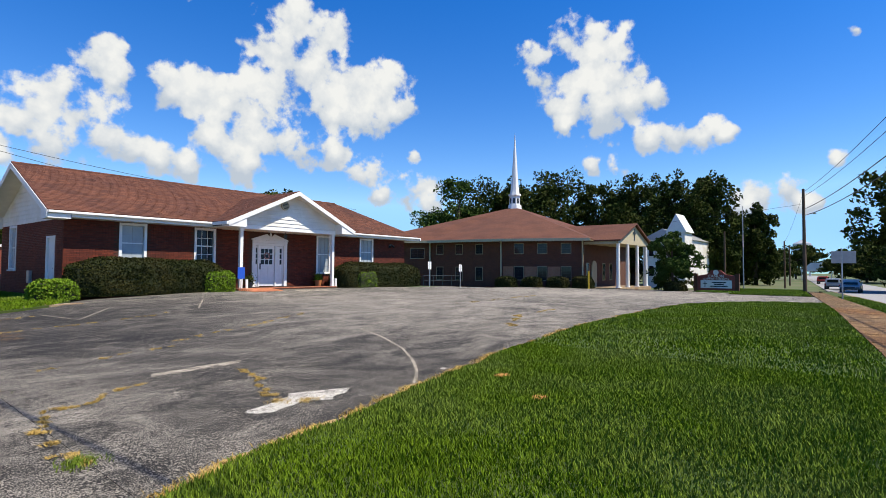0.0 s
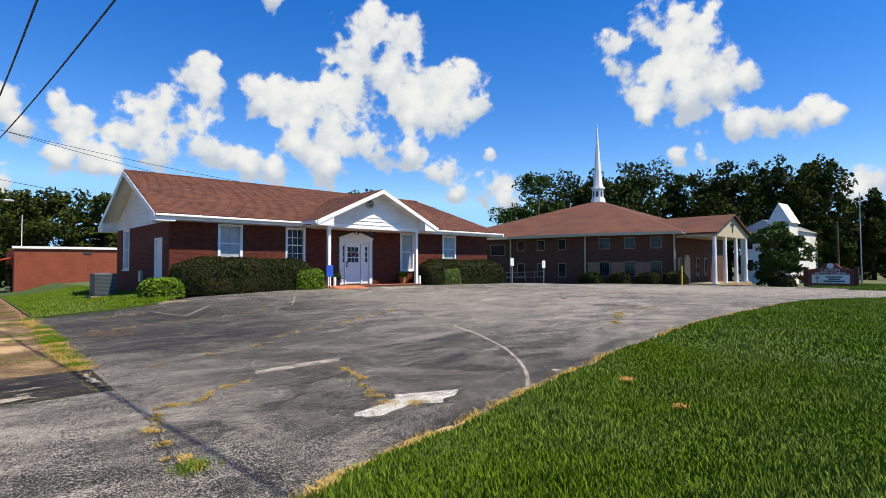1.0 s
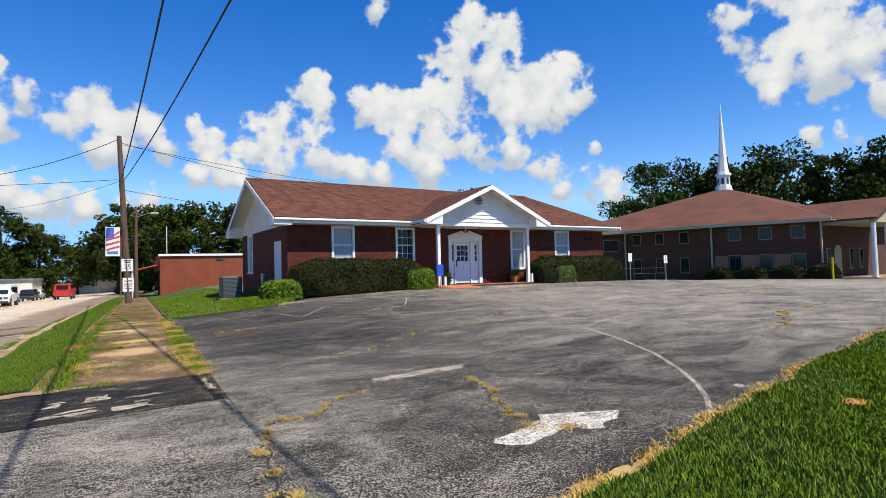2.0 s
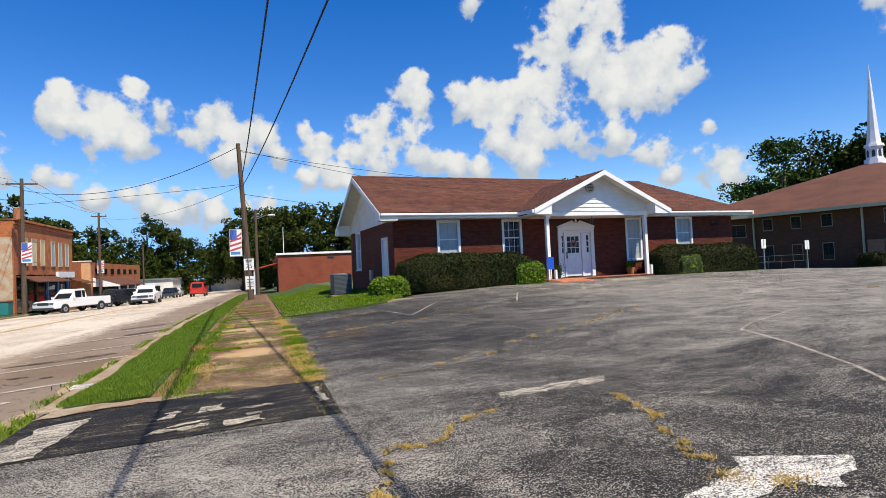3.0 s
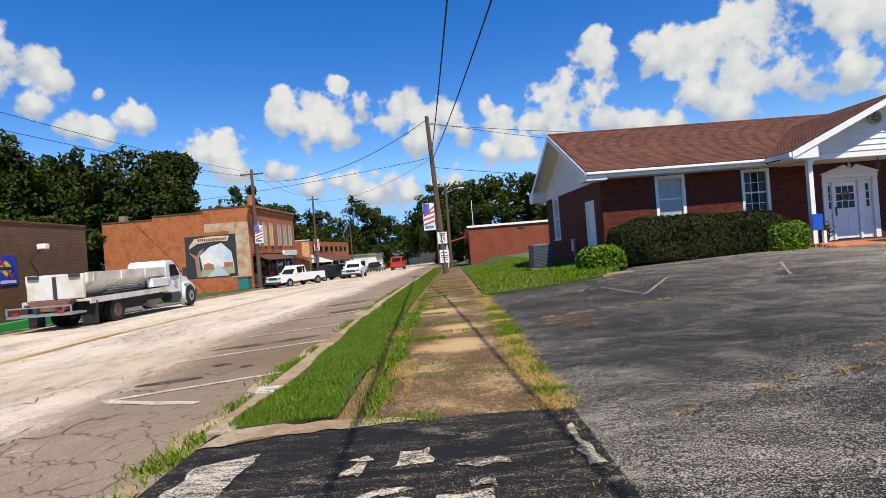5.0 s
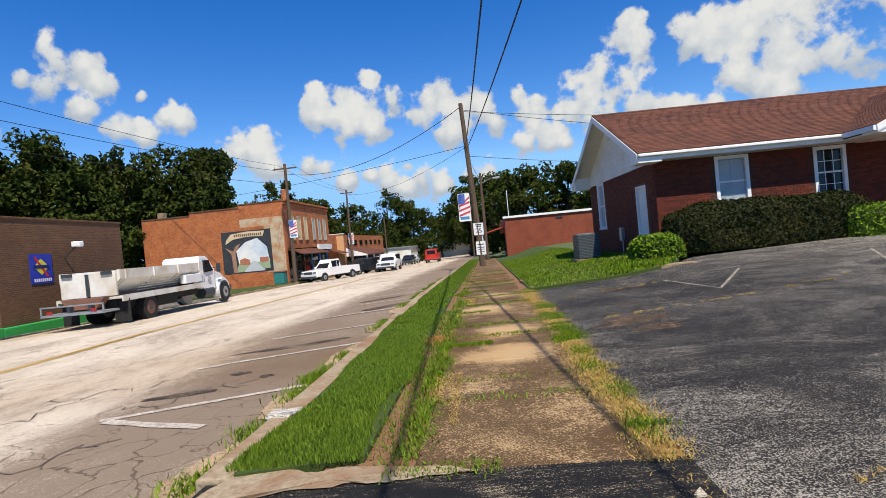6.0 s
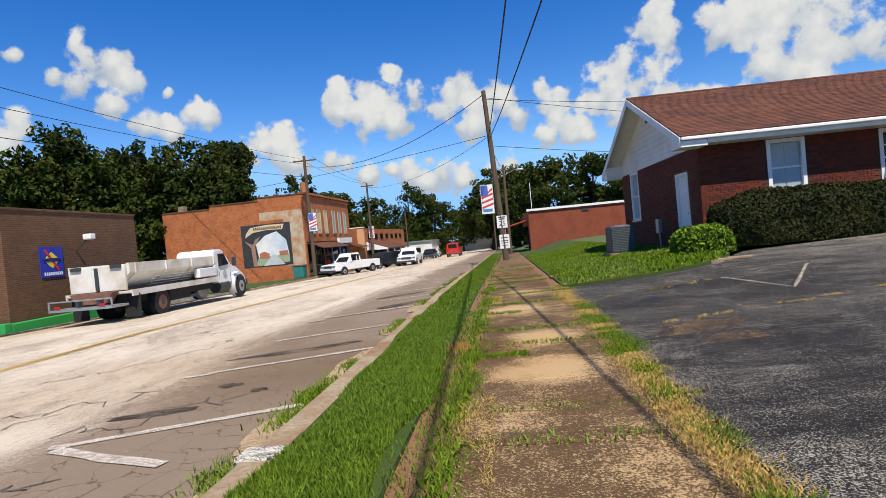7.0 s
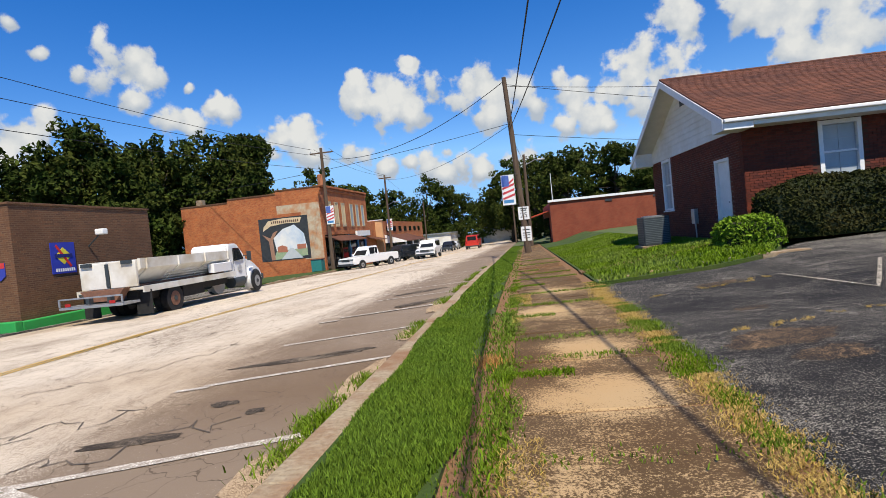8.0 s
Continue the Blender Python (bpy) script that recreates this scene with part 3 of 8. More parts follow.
def lot_front(x):
    if x < 14.8:
        return lawn_edge(x) - 0.25
    if x < 28.5:
        return -2.7 + lane(x)
    return 2.2 + lane(x)


lot = sheet("parking_lot", steps(-10.2, 14.6, 0.4) + steps(14.8, 28.4, 1.7) + steps(28.6, 60, 2.5), lot_front, lot_back, 70, 0.0, M_ASPH, "cracked grey asphalt car park with worn sealer", "car park")
for v in lot.data.vertices:
    if abs(v.co.x + 10.2) < .001 and 6.2 < v.co.y < 15.3:
        v.co.x += .10 * noise.noise((v.co.y * 1.9, 4.2, 0)) + .05 * noise.noise((v.co.y * 5.3, 1.2, 0)) - .02
sheet("driveway_throat", steps(-13.05, -10.203, 0.4), lambda x: lawn_edge(x) - 0.2, lambda x: 4.47, 8, -0.002, M_ASPH, "worn asphalt driveway mouth at the street", "driveway")
sheet("driveway_patch", steps(-13.0, -10.203, 0.35), lambda x: 4.48 + wob(x, 2, 0.03), lambda x: 6.05 - 0.05 * (x + 10.2), 6, 0.004, M_ASPH_DARK, "black tar-sealed driveway apron with worn white lettering", "driveway")
sheet("lawn", steps(-13.0, 14.7, 0.35), lambda x: -2.68 + lane(x), lawn_edge, 14, 0.035, M_TURF, "mown green lawn at the corner of the lot", "lawn")
sheet("lawn_by_sign", steps(28.6, 70, 3), lambda x: -2.6 + lane(x), lambda x: lane(x) + (2.15 if x < 34 else 5.3), 4, 0.03, M_TURF, "mown lawn round the church sign", "lawn")
sheet("side_lawn", steps(-10.25, -6.3, 0.5), lambda x: lot_back(x) + 0.25, lambda x: 53.8, 30, 0.03, M_TURF, "mown lawn beside the brick office", "lawn")
sheet("verge", steps(-12.85, -12.06, 0.2), lambda x: 6.25 + (x + 12.85) * 0.15, lambda x: 60, 60, 0.03, M_TURF, "grass verge between kerb and pavement", "verge")
sheet("bare_soil_strip", steps(-12.3, -10.19, 0.25), lambda x: 6.08, lambda x: 60, 60, -0.012, M_SOIL, "bare reddish soil beside the pavement", "soil")
sheet("main_street", steps(-27.3, -13.12, 1.1), lambda x: -60, lambda x: 170, 60, -0.12, M_ROAD, "sun-bleached cracked asphalt main street", "road")
sheet("cross_street", steps(-13.1, 60, 3) + steps(66, 400, 30), lambda x: -13.2 + lane(x), lambda x: -5.05 + lane(x), 5, -0.12, M_ROADA, "grey asphalt side road", "road")
sheet("verge_by_road", steps(-9, 60, 2), lambda x: -4.9 + lane(x), lambda x: -3.9 + lane(x), 2, 0.0, M_TURF, "grass verge along the side road", "verge")
sheet("store_forecourt", steps(-46, -27.32, 2.5), lambda x: -20, lambda x: 19.9, 8, -0.06, M_ASPH, "asphalt forecourt of the corner store", "forecourt")
sheet("store_side_drive", steps(-31, -27.32, 0.7), lambda x: 19.91, lambda x: 36, 8, -0.06, M_ASPH, "asphalt strip between store and street", "driveway")
sheet("far_verge", steps(-46, -27.33, 2.5), lambda x: 36.1, lambda x: 50.0, 5, 0.03, M_TURF, "grass strip beside the mural wall", "verge")


def kerb(name, x0, x1, y0, y1, seg, along):
    top = thing(name, "weathered broken concrete kerb stones", "kerb", kind="structure")
    a, b = (y0, y1) if along == "y" else (x0, x1)
    n = int((b - a) / seg)
    for i in range(n):
        p, q = a + i * seg + 0.012, a + (i + 1) * seg - 0.012
        bm = bmesh.new()
        if along == "y":
            z = H((x0 + x1) / 2, (p + q) / 2)
            box(bm, x0 + random.uniform(-.02, .02), p, z - 0.3, x1, q, z + 0.02 + random.uniform(-.015, .015), 0.02)
        else:
            z = H((p + q) / 2, y0)
            box(bm, p, y0, z - 0.3, q, y1, z + 0.02, 0.02)
            for v in bm.verts:
                v.co.y += lane(v.co.x)
        part("kerb_stone", bm, M_KERB, top)


kerb("kerb_street", -13.1, -12.87, 6.2, 60, 1.7, "y")
kerb("kerb_side_road", -9, 60, -5.04, -4.9, 3.0, "x")
kerb("kerb_far_side", -27.52, -27.3, 36, 49, 2.0, "y")

walk_b = thing("pavement_street", "old brown concrete pavement with grassy joints", "pavement", kind="structure")
y = 6.06
while y < 60:
    ln = 1.32 + random.uniform(-0.08, 0.08)
    if not 17.0 < y < 18.2:
        bm = bmesh.new()
        z0, z1 = H(-11.1, y), H(-11.1, y + ln)
        t = random.uniform(-0.012, 0.012)
        pts = [(-11.75 + random.uniform(-.05, .05), y + .015, z0 + t), (-10.42, y + .015, z0 + .01), (-10.42 + random.uniform(-.05, .03), y + ln - .015, z1 + .01), (-11.72, y + ln - .015, z1 - t)]
        slab(bm, pts, 0.12)
        bmesh.ops.bevel(bm, geom=[e for e in bm.edges], offset=0.012, segments=1, affect="EDGES")
        part("paving_slab", bm, M_WALK, walk_b)
    y += ln
walk_a = thing("pavement_side_road", "brown concrete pavement beside the lawn", "pavement", kind="structure")
x = -9.0
while x < 48:
    bm = bmesh.new()
    z0, z1 = H(x, -3.2), H(x + 1.5, -3.2)
    slab(bm, [(x + .02, -3.86 + lane(x), z0 + .012), (x + 1.48, -3.86 + lane(x + 1.48), z1 + .012), (x + 1.48, -2.72 + lane(x + 1.48), z1 + .012), (x + .02, -2.72 + lane(x), z0 + .012)], 0.12)
    part("paving_slab", bm, M_WALK, walk_a)
    x += 1.5


def stripe(name, pts, w, material, label, dz=0.006, parent=None, jag=0.0):
    """A painted band along a line of points, laid on the ground."""
    verts, faces = [], []
    fine = []
    for (x0, y0), (x1, y1) in zip(pts, pts[1:]):
        n = max(1, int(math.hypot(x1 - x0, y1 - y0) / (0.08 if jag else 0.25)))
        fine += [(x0 + (x1 - x0) * i / n, y0 + (y1 - y0) * i / n) for i in range(n)]
    fine.append(pts[-1])
    if jag:
        fine = [(x + jag * noise.noise((x * 4, y * 4, 2)) + jag * .6 * noise.noise((x * 13, y * 13, 5)), y + jag * noise.noise((x * 4, y * 4, 8)) + jag * .6 * noise.noise((x * 13, y * 13, 11))) for x, y in fine]
    for i, (x, y) in enumerate(fine):
        a, b = fine[max(0, i - 1)], fine[min(len(fine) - 1, i + 1)]
        d = Vector((b[0] - a[0], b[1] - a[1])).normalized()
        for s in (-1, 1):
            k = w / 2 * s * (1 + 0.35 * noise.noise((x * 5, y * 5, s)))
            px, py = x - d.y * k, y + d.x * k
            verts.append((px, py, H(px, py) + dz))
    for i in range(len(fine) - 1):
        faces.append((2 * i, 2 * i + 2, 2 * i + 3, 2 * i + 1))
    ob = from_arrays(name, verts, faces, material, parent)
    return tagged(ob, label, "road marking", kind="structure") if not parent else ob


# ---- the brick office with portico ----
HX0, HX1, HY0, HY1 = -6.35, 12.3, 18.15, 26.3
EAVE_Z, RIDGE_Z, EAVE_Y, RIDGE_Y = 3.05, 5.28, 17.5, 22.2
OPEN_FRONT = [(-4.45, -3.46, 1.2, 2.76), (-1.41, -0.47, 1.2, 2.76), (1.45, 3.33, 0.1, 2.3), (5.3, 6.22, 0.78, 2.77), (8.45, 9.5, 1.22, 2.76)]


def wall_with_openings(name, a0, a1, z0, z1, opens, thick, along, pos, material, parent):
    """A wall panel cut round its openings, built of solid blocks. pos is the outer face, thickness goes to +."""
    cuts = sorted({a0, a1, *[o[0] for o in opens], *[o[1] for o in opens]})
    top = None
    for p, q in zip(cuts, cuts[1:]):
        mid = (p + q) / 2
        zs = [(z0, z1)]
        for o in opens:
            if o[0] < mid < o[1]:
                zs = [(z0, o[2]), (o[3], z1)]
        for u, v in zs:
            if v - u > 0.01:
                bm = boxes((p, pos, u, q, pos + thick, v) if along == "x" else (pos, p, u, pos + thick, q, v))
                ob = part(name, bm, material, top or parent)
                top = top or ob
    return top


house = thing("office_building", "single-storey red brick office with white portico and brown shingle roof", "building")
front_wall = wall_with_openings("front_wall", HX0, HX1, -0.4, 2.95, OPEN_FRONT, 0.22, "x", HY0, M_MORTAR, house)
SIDE_OPEN = [(19.05, 20.05, -0.05, 2.2), (24.05, 25.05, 0.9, 2.78)]
side_wall = wall_with_openings("side_wall", HY0 + 0.22, HY1, -0.9, 2.95, SIDE_OPEN, 0.22, "y", HX0, M_BRICK_FAR, house)
part("end_wall", boxes((HX1 - 0.22, HY0 + 0.22, -0.6, HX1, HY1, 2.95)), M_BRICK_FAR, house)
part("rear_wall", boxes((HX0 + .22, HY1 - 0.22, -0.8, HX1 - .22, HY1, 2.95)), M_BRICK_FAR, house)

# roof: gable at the street end, hip at the other
XL, XR, HIPX = -7.05, 13.0, 9.9
BACK_Y = RIDGE_Y * 2 - EAVE_Y
bm = bmesh.new()
slab(bm, [(XL, EAVE_Y, EAVE_Z), (XR, EAVE_Y, EAVE_Z), (HIPX, RIDGE_Y, RIDGE_Z), (XL, RIDGE_Y, RIDGE_Z)], 0.10)
slab(bm, [(XR, BACK_Y, EAVE_Z), (XL, BACK_Y, EAVE_Z), (XL, RIDGE_Y, RIDGE_Z), (HIPX, RIDGE_Y, RIDGE_Z)], 0.10)
slab(bm, [(XR, EAVE_Y, EAVE_Z), (XR, BACK_Y, EAVE_Z), (HIPX, RIDGE_Y, RIDGE_Z)], 0.10)
roof = part("roof", bm, M_SHINGLE, house, "brown asphalt shingle roof, gable at one end and hipped at the other")
# portico roof, running back into the main slope
PX0, PX1, PXM, PZ, PY = -0.95, 6.2, 2.65, 4.72, 16.2
pitch = (RIDGE_Z - EAVE_Z) / (RIDGE_Y - EAVE_Y)
yv = EAVE_Y + (PZ - EAVE_Z) / pitch
bm = bmesh.new()
slab(bm, [(PX0, PY, EAVE_Z), (PXM, PY, PZ), (PXM, yv, PZ), (PX0, EAVE_Y, EAVE_Z + 0.02)], 0.10)
slab(bm, [(PXM, PY, PZ), (PX1, PY, EAVE_Z), (PX1, EAVE_Y, EAVE_Z + 0.02), (PXM, yv, PZ)], 0.10)
part("portico_roof", bm, M_SHINGLE, house)
# fascia, gutters and soffits
part("gutter", boxes((XL, EAVE_Y - 0.09, EAVE_Z - 0.12, PX0, EAVE_Y - 0.004, EAVE_Z - 0.03), bevel=0.02), M_WHITE, house, "white eaves gutter")
part("gutter", boxes((PX1, EAVE_Y - 0.09, EAVE_Z - 0.12, XR, EAVE_Y - 0.004, EAVE_Z - 0.03), bevel=0.02), M_WHITE, house, "white eaves gutter")
part("fascia", boxes((HX0 + .03, EAVE_Y, EAVE_Z - 0.24, PX0, EAVE_Y + 0.03, EAVE_Z - 0.11)), M_SOFFIT, house)
part("fascia", boxes((PX1, EAVE_Y, EAVE_Z - 0.24, XR, EAVE_Y + 0.03, EAVE_Z - 0.11)), M_SOFFIT, house)
part("soffit", boxes((HX0 + 0.03, EAVE_Y + 0.03, EAVE_Z - 0.24, XR, HY0 + 0.1, EAVE_Z - 0.2)), M_SOFFIT, house)
part("soffit", boxes((HX1, HY0, EAVE_Z - 0.24, XR, HY1 + .5, EAVE_Z - 0.2)), M_SOFFIT, house)
part("hip_gutter", boxes((XR, EAVE_Y - .09, EAVE_Z - 0.2, XR + 0.09, BACK_Y, EAVE_Z - 0.03)), M_WHITE, house)
# rake boards and gable siding on the street end
for s, ya in ((1, EAVE_Y), (-1, BACK_Y)):
    bm = bmesh.new()
    prism(bm, [(ya, EAVE_Z - 0.26), (RIDGE_Y, RIDGE_Z - 0.26), (RIDGE_Y, RIDGE_Z - 0.03), (ya, EAVE_Z - 0.03)], "x", XL - 0.03, XL)
    part("rake_board", bm, M_WHITE, house, "white painted rake board")
    bm = bmesh.new()
    prism(bm, [(ya, EAVE_Z - 0.14), (RIDGE_Y, RIDGE_Z - 0.14), (RIDGE_Y, RIDGE_Z - 0.11), (ya, EAVE_Z - 0.11)], "x", XL + .003, HX0 + 0.02)
    part("rake_soffit", bm, M_SOFFIT, house)
    bm = bmesh.new()
    y_in = ya + 0.75 * s
    prism(bm, [(ya, EAVE_Z - 0.3), (y_in, EAVE_Z - 0.3), (y_in, EAVE_Z - 0.12 + 0.75 * pitch), (ya, EAVE_Z - 0.12)], "x", XL + 0.005, HX0 + .02)
    part("eave_return", bm, M_WHITE, house, "white boxed eave return")
z = 2.82
k = 0
while z < RIDGE_Z - 0.3:
    half = (RIDGE_Z - 0.14 - z) / pitch
    half2 = (RIDGE_Z - 0.14 - z - 0.19) / pitch
    lim = RIDGE_Y - HY0
    a, b = min(half, lim), min(max(half2, 0.02), lim)
    bm = bmesh.new()
    prism(bm, [(RIDGE_Y - a, z), (RIDGE_Y + a, z), (RIDGE_Y + b, z + 0.19), (RIDGE_Y - b, z + 0.19)], "x", HX0 - 0.035, HX0 + 0.05)
    for v in bm.verts:
        if v.co.x < HX0 and v.co.z > z + 0.1:
            v.co.x += 0.022
    part("siding_board", bm, M_SIDING, house)
    z += 0.19
part("gable_core", prisms(([(HY0, 2.8), (HY1, 2.8), (RIDGE_Y, RIDGE_Z - 0.15)], "x", HX0 + 0.05, HX0 + 0.2)), M_SIDING, house)
part("gable_vent", boxes((HX0 - .05, RIDGE_Y - .22, 4.35, HX0 - .01, RIDGE_Y + .22, 4.8)), M_DARKMETAL, house, "louvred gable vent")

# portico front: rake boards, siding, beam, returns, round vent
for s, xa in ((1, PX0), (-1, PX1)):
    bm = bmesh.new()
    prism(bm, [(xa, EAVE_Z - 0.22), (PXM, PZ - 0.22), (PXM, PZ - 0.02), (xa, EAVE_Z - 0.02)], "y", PY - 0.03, PY)
    part("rake_board", bm, M_WHITE, house)
    bm = bmesh.new()
    prism(bm, [(xa, EAVE_Z - 0.15), (PXM, PZ - 0.15), (PXM, PZ - 0.12), (xa, EAVE_Z - 0.12)], "y", PY + .003, 16.72)
    part("rake_soffit", bm, M_SOFFIT, house)
    bm = bmesh.new()
    xi = xa + s * 0.85
    prism(bm, [(xa, EAVE_Z - 0.24), (xi, EAVE_Z - 0.24), (xi, EAVE_Z - 0.1 + 0.85 * 0.44), (xa, EAVE_Z - 0.13)], "y", PY + 0.004, 16.76)
    part("eave_return", bm, M_WHITE, house, "white boxed eave return")
    part("gutter", boxes((min(xa, xa - s * .09), PY, EAVE_Z - .17, max(xa, xa - s * .09), EAVE_Y - .1, EAVE_Z - .03)), M_WHITE, house)
    part("eave_soffit", boxes((min(xa, xa + s * .85), 16.76, EAVE_Z - .24, max(xa, xa + s * .85), EAVE_Y + .03, EAVE_Z - .2)), M_SOFFIT, house)
z, sl = 2.98, (PZ - EAVE_Z) / (PXM - PX0)
while z < PZ - 0.25:
    a = min((PZ - 0.12 - z) / sl, 2.78)
    b = min(max((PZ - 0.12 - z - 0.18) / sl, 0.02), 2.78)
    bm = bmesh.new()
    prism(bm, [(PXM - a, z), (PXM + a, z), (PXM + b, z + 0.18), (PXM - b, z + 0.18)], "y", 16.70, 16.80)
    for v in bm.verts:
        if v.co.y < 16.75 and v.co.z > z + 0.1:
            v.co.y += 0.03
    part("siding_board", bm, M_SIDING, house)
    z += 0.18
part("porch_beam", boxes((-0.15, 16.72, 2.78, 5.42, 16.92, 2.975), bevel=0.01), M_WHITE, house)
part("porch_ceiling", boxes((-0.15, 16.93, 2.78, 5.42, 18.13, 2.81)), M_SOFFIT, house)
bm = cyls(((PXM - .45, 16.69, 4.0), (PXM - .45, 16.64, 4.0), 0.22), seg=28)
vent = part("round_vent", bm, M_CREAM, house, "round louvred gable vent")
for i in range(5):
    zz = 3.87 + i * 0.065
    hw = math.sqrt(max(0.001, 0.16 ** 2 - (zz - 4.0) ** 2))
    part("slat", boxes((PXM - .45 - hw, 16.62, zz - .018, PXM - .45 + hw, 16.645, zz + .012)), M_DARKMETAL, vent)
for cx in (0.0, 5.24):
    col = part("porch_column", boxes((cx - 0.075, 16.73, 0.02, cx + 0.075, 16.88, 2.78), bevel=0.008), M_WHITE, house, "slender square white porch column")
    part("column_cap", boxes((cx - 0.1, 16.705, 2.7, cx + 0.1, 16.905, 2.776)), M_WHITE, col)
    part("column_base", boxes((cx - 0.105, 16.70, 0.0, cx + 0.105, 16.91, 0.1)), M_WHITE, col)
part("splash_post", boxes((5.4, 16.72, 0, 5.5, 16.82, 0.5), bevel=.01), M_WHITE, house)
part("splash_post", boxes((0.17, 16.60, 0, 0.27, 16.70, 0.5), bevel=.01), M_WHITE, house)


def sash_window(x0, x1, z0, z1, rows, cols, blind, face="front", y=HY0, x=HX0):
    """A sash window in a wall: frame, sill, glazing bars and single panes."""
    w = part("window", boxes((0, 0, 0, .02, .02, .02)), M_WHITE, house, "white sash window with blinds drawn" if blind else "white sash window with small panes")
    w.data = bpy.data.meshes.new("window")
    w.data.materials.append(M_WHITE)
    bm = bmesh.new()

    def b(u0, d0, v0, u1, d1, v1):
        if face == "front":
            box(bm, u0, y + d0, v0, u1, y + d1, v1)
        else:
            box(bm, x + d0, u0, v0, x + d1, u1, v1)
    f = 0.075
    b(x0 - .03, -0.02, z0 - .02, x0 + f, 0.12, z1 + .03)
    b(x1 - f, -0.02, z0 - .02, x1 + .03, 0.12, z1 + .03)
    b(x0 + f, -0.02, z1 - f, x1 - f, 0.12, z1 + .03)
    b(x0 + f, -0.02, z0 - .02, x1 - f, 0.12, z0 + 0.05)
    mid = (z0 + z1) / 2
    b(x0 + f, 0.03, mid - 0.025, x1 - f, 0.10, mid + 0.025)
    bm.to_mesh(w.data)
    bm.free()
    bm = bmesh.new()
    b(x0 - .06, -0.07, z0 - .07, x1 + .06, 0.0, z0 - .025)
    part("window_sill", bm, M_WHITE, w)
    gx0, gx1, gz0, gz1 = x0 + f, x1 - f, z0 + 0.05, z1 - f
    for i in range(cols):
        for j in range(rows):
            bm = bmesh.new()
            b(gx0 + (gx1 - gx0) * i / cols + .011, 0.07, gz0 + (gz1 - gz0) * j / rows + .011, gx0 + (gx1 - gx0) * (i + 1) / cols - .011, 0.076, gz0 + (gz1 - gz0) * (j + 1) / rows - .011)
            part("pane", bm, M_BLIND if blind else M_GLASS_D, w)
    bm = bmesh.new()
    for i in range(1, cols):
        u = gx0 + (gx1 - gx0) * i / cols
        b(u - .01, 0.055, gz0, u + .01, 0.085, gz1)
    for j in range(1, rows):
        v = gz0 + (gz1 - gz0) * j / rows
        b(gx0, 0.056, v - .01, gx1, 0.086, v + .01)
    part("glazing_bar", bm, M_WHITE if not blind else M_METAL, w)
    bm = bmesh.new()
    b(x0 + f, 0.13, z0, x1 - f, 0.15, z1)
    part("curtain" if blind else "dark_interior", bm, M_BLIND if blind else M_DARKMETAL, w)


sash_window(-4.45, -3.46, 1.2, 2.76, 4, 2, True)
sash_window(-1.41, -0.47, 1.2, 2.76, 4, 3, False)
sash_window(5.3, 6.22, 0.78, 2.77, 6, 3, True)
sash_window(8.45, 9.5, 1.22, 2.76, 4, 3, True)
sash_window(24.05, 25.05, 0.9, 2.78, 4, 2, True, "side")
# side door
sd = part("side_door", boxes((HX0 + .06, 19.13, -0.1, HX0 + .1, 19.97, 2.12)), M_WHITE, house, "white side door")
part("door_frame", boxes((HX0 - .02, 19.05, -.1, HX0 + .12, 19.13, 2.2), (HX0 - .02, 19.97, -.1, HX0 + .12, 20.05, 2.2), (HX0 - .02, 19.13, 2.12, HX0 + .12, 19.97, 2.2)), M_WHITE, sd)
part("door_handle", cyls(((HX0 + .06, 19.25, 0.95), (HX0 + .0, 19.25, 0.95), .03)), M_METAL, sd)
part("concrete_step", boxes((HX0 - .7, 19.0, -0.5, HX0 - .01, 20.2, -0.12), bevel=.02), M_KERB, house)
# front door with sidelights and broken pediment
fd = part("front_door", boxes((1.83, HY0 + .05, 0.14, 2.68, HY0 + .1, 2.12)), M_WHITE, house, "white panelled front door with glazed upper half")
for nm, row in (("pilaster", (1.4, HY0 - .05, 0.1, 1.58, HY0 + .1, 2.24)), ("pilaster", (3.2, HY0 - .05, 0.1, 3.38, HY0 + .1, 2.24)), ("entablature", (1.4, HY0 - .07, 2.24, 3.38, HY0 + .1, 2.38)), ("door_head", (1.58, HY0 - .01, 2.12, 3.2, HY0 + .1, 2.235)), ("mullion", (1.74, HY0 - .01, .1, 1.82, HY0 + .1, 2.12)), ("mullion", (2.69, HY0 - .01, .1, 2.77, HY0 + .1, 2.12))):
    part(nm, boxes(row, bevel=0.006), M_WHITE, fd)
bm = prisms(([(1.36, 2.385), (3.42, 2.385), (3.42, 2.43), (2.62, 2.70), (2.52, 2.60), (2.42, 2.56), (2.30, 2.60), (2.2, 2.70), (1.36, 2.43)], "y", HY0 - .08, HY0 + .02))
part("pediment", bm, M_WHITE, fd, "white broken pediment")
part("finial", cyls(((2.41, HY0 - .03, 2.57), (2.41, HY0 - .03, 2.66), .035, .06), ((2.41, HY0 - .03, 2.66), (2.41, HY0 - .03, 2.80), .06, .01)), M_WHITE, fd)
for i in range(3):
    for j in range(3):
        part("pane", boxes((1.93 + i * .225, HY0 + .042, 1.2 + j * .265, 2.12 + i * .225, HY0 + .048, 1.43 + j * .265)), M_GLASS_D, fd)
for sx in (1.60, 2.99):
    part("sidelight_panel", boxes((sx - .015, HY0 + .04, .12, sx + .13, HY0 + .08, 2.11)), M_WHITE, fd)
    for j in range(3):
        part("pane", boxes((sx + .005, HY0 + .033, 1.2 + j * .28, sx + .11, HY0 + .039, 1.44 + j * .28)), M_GLASS_D, fd)
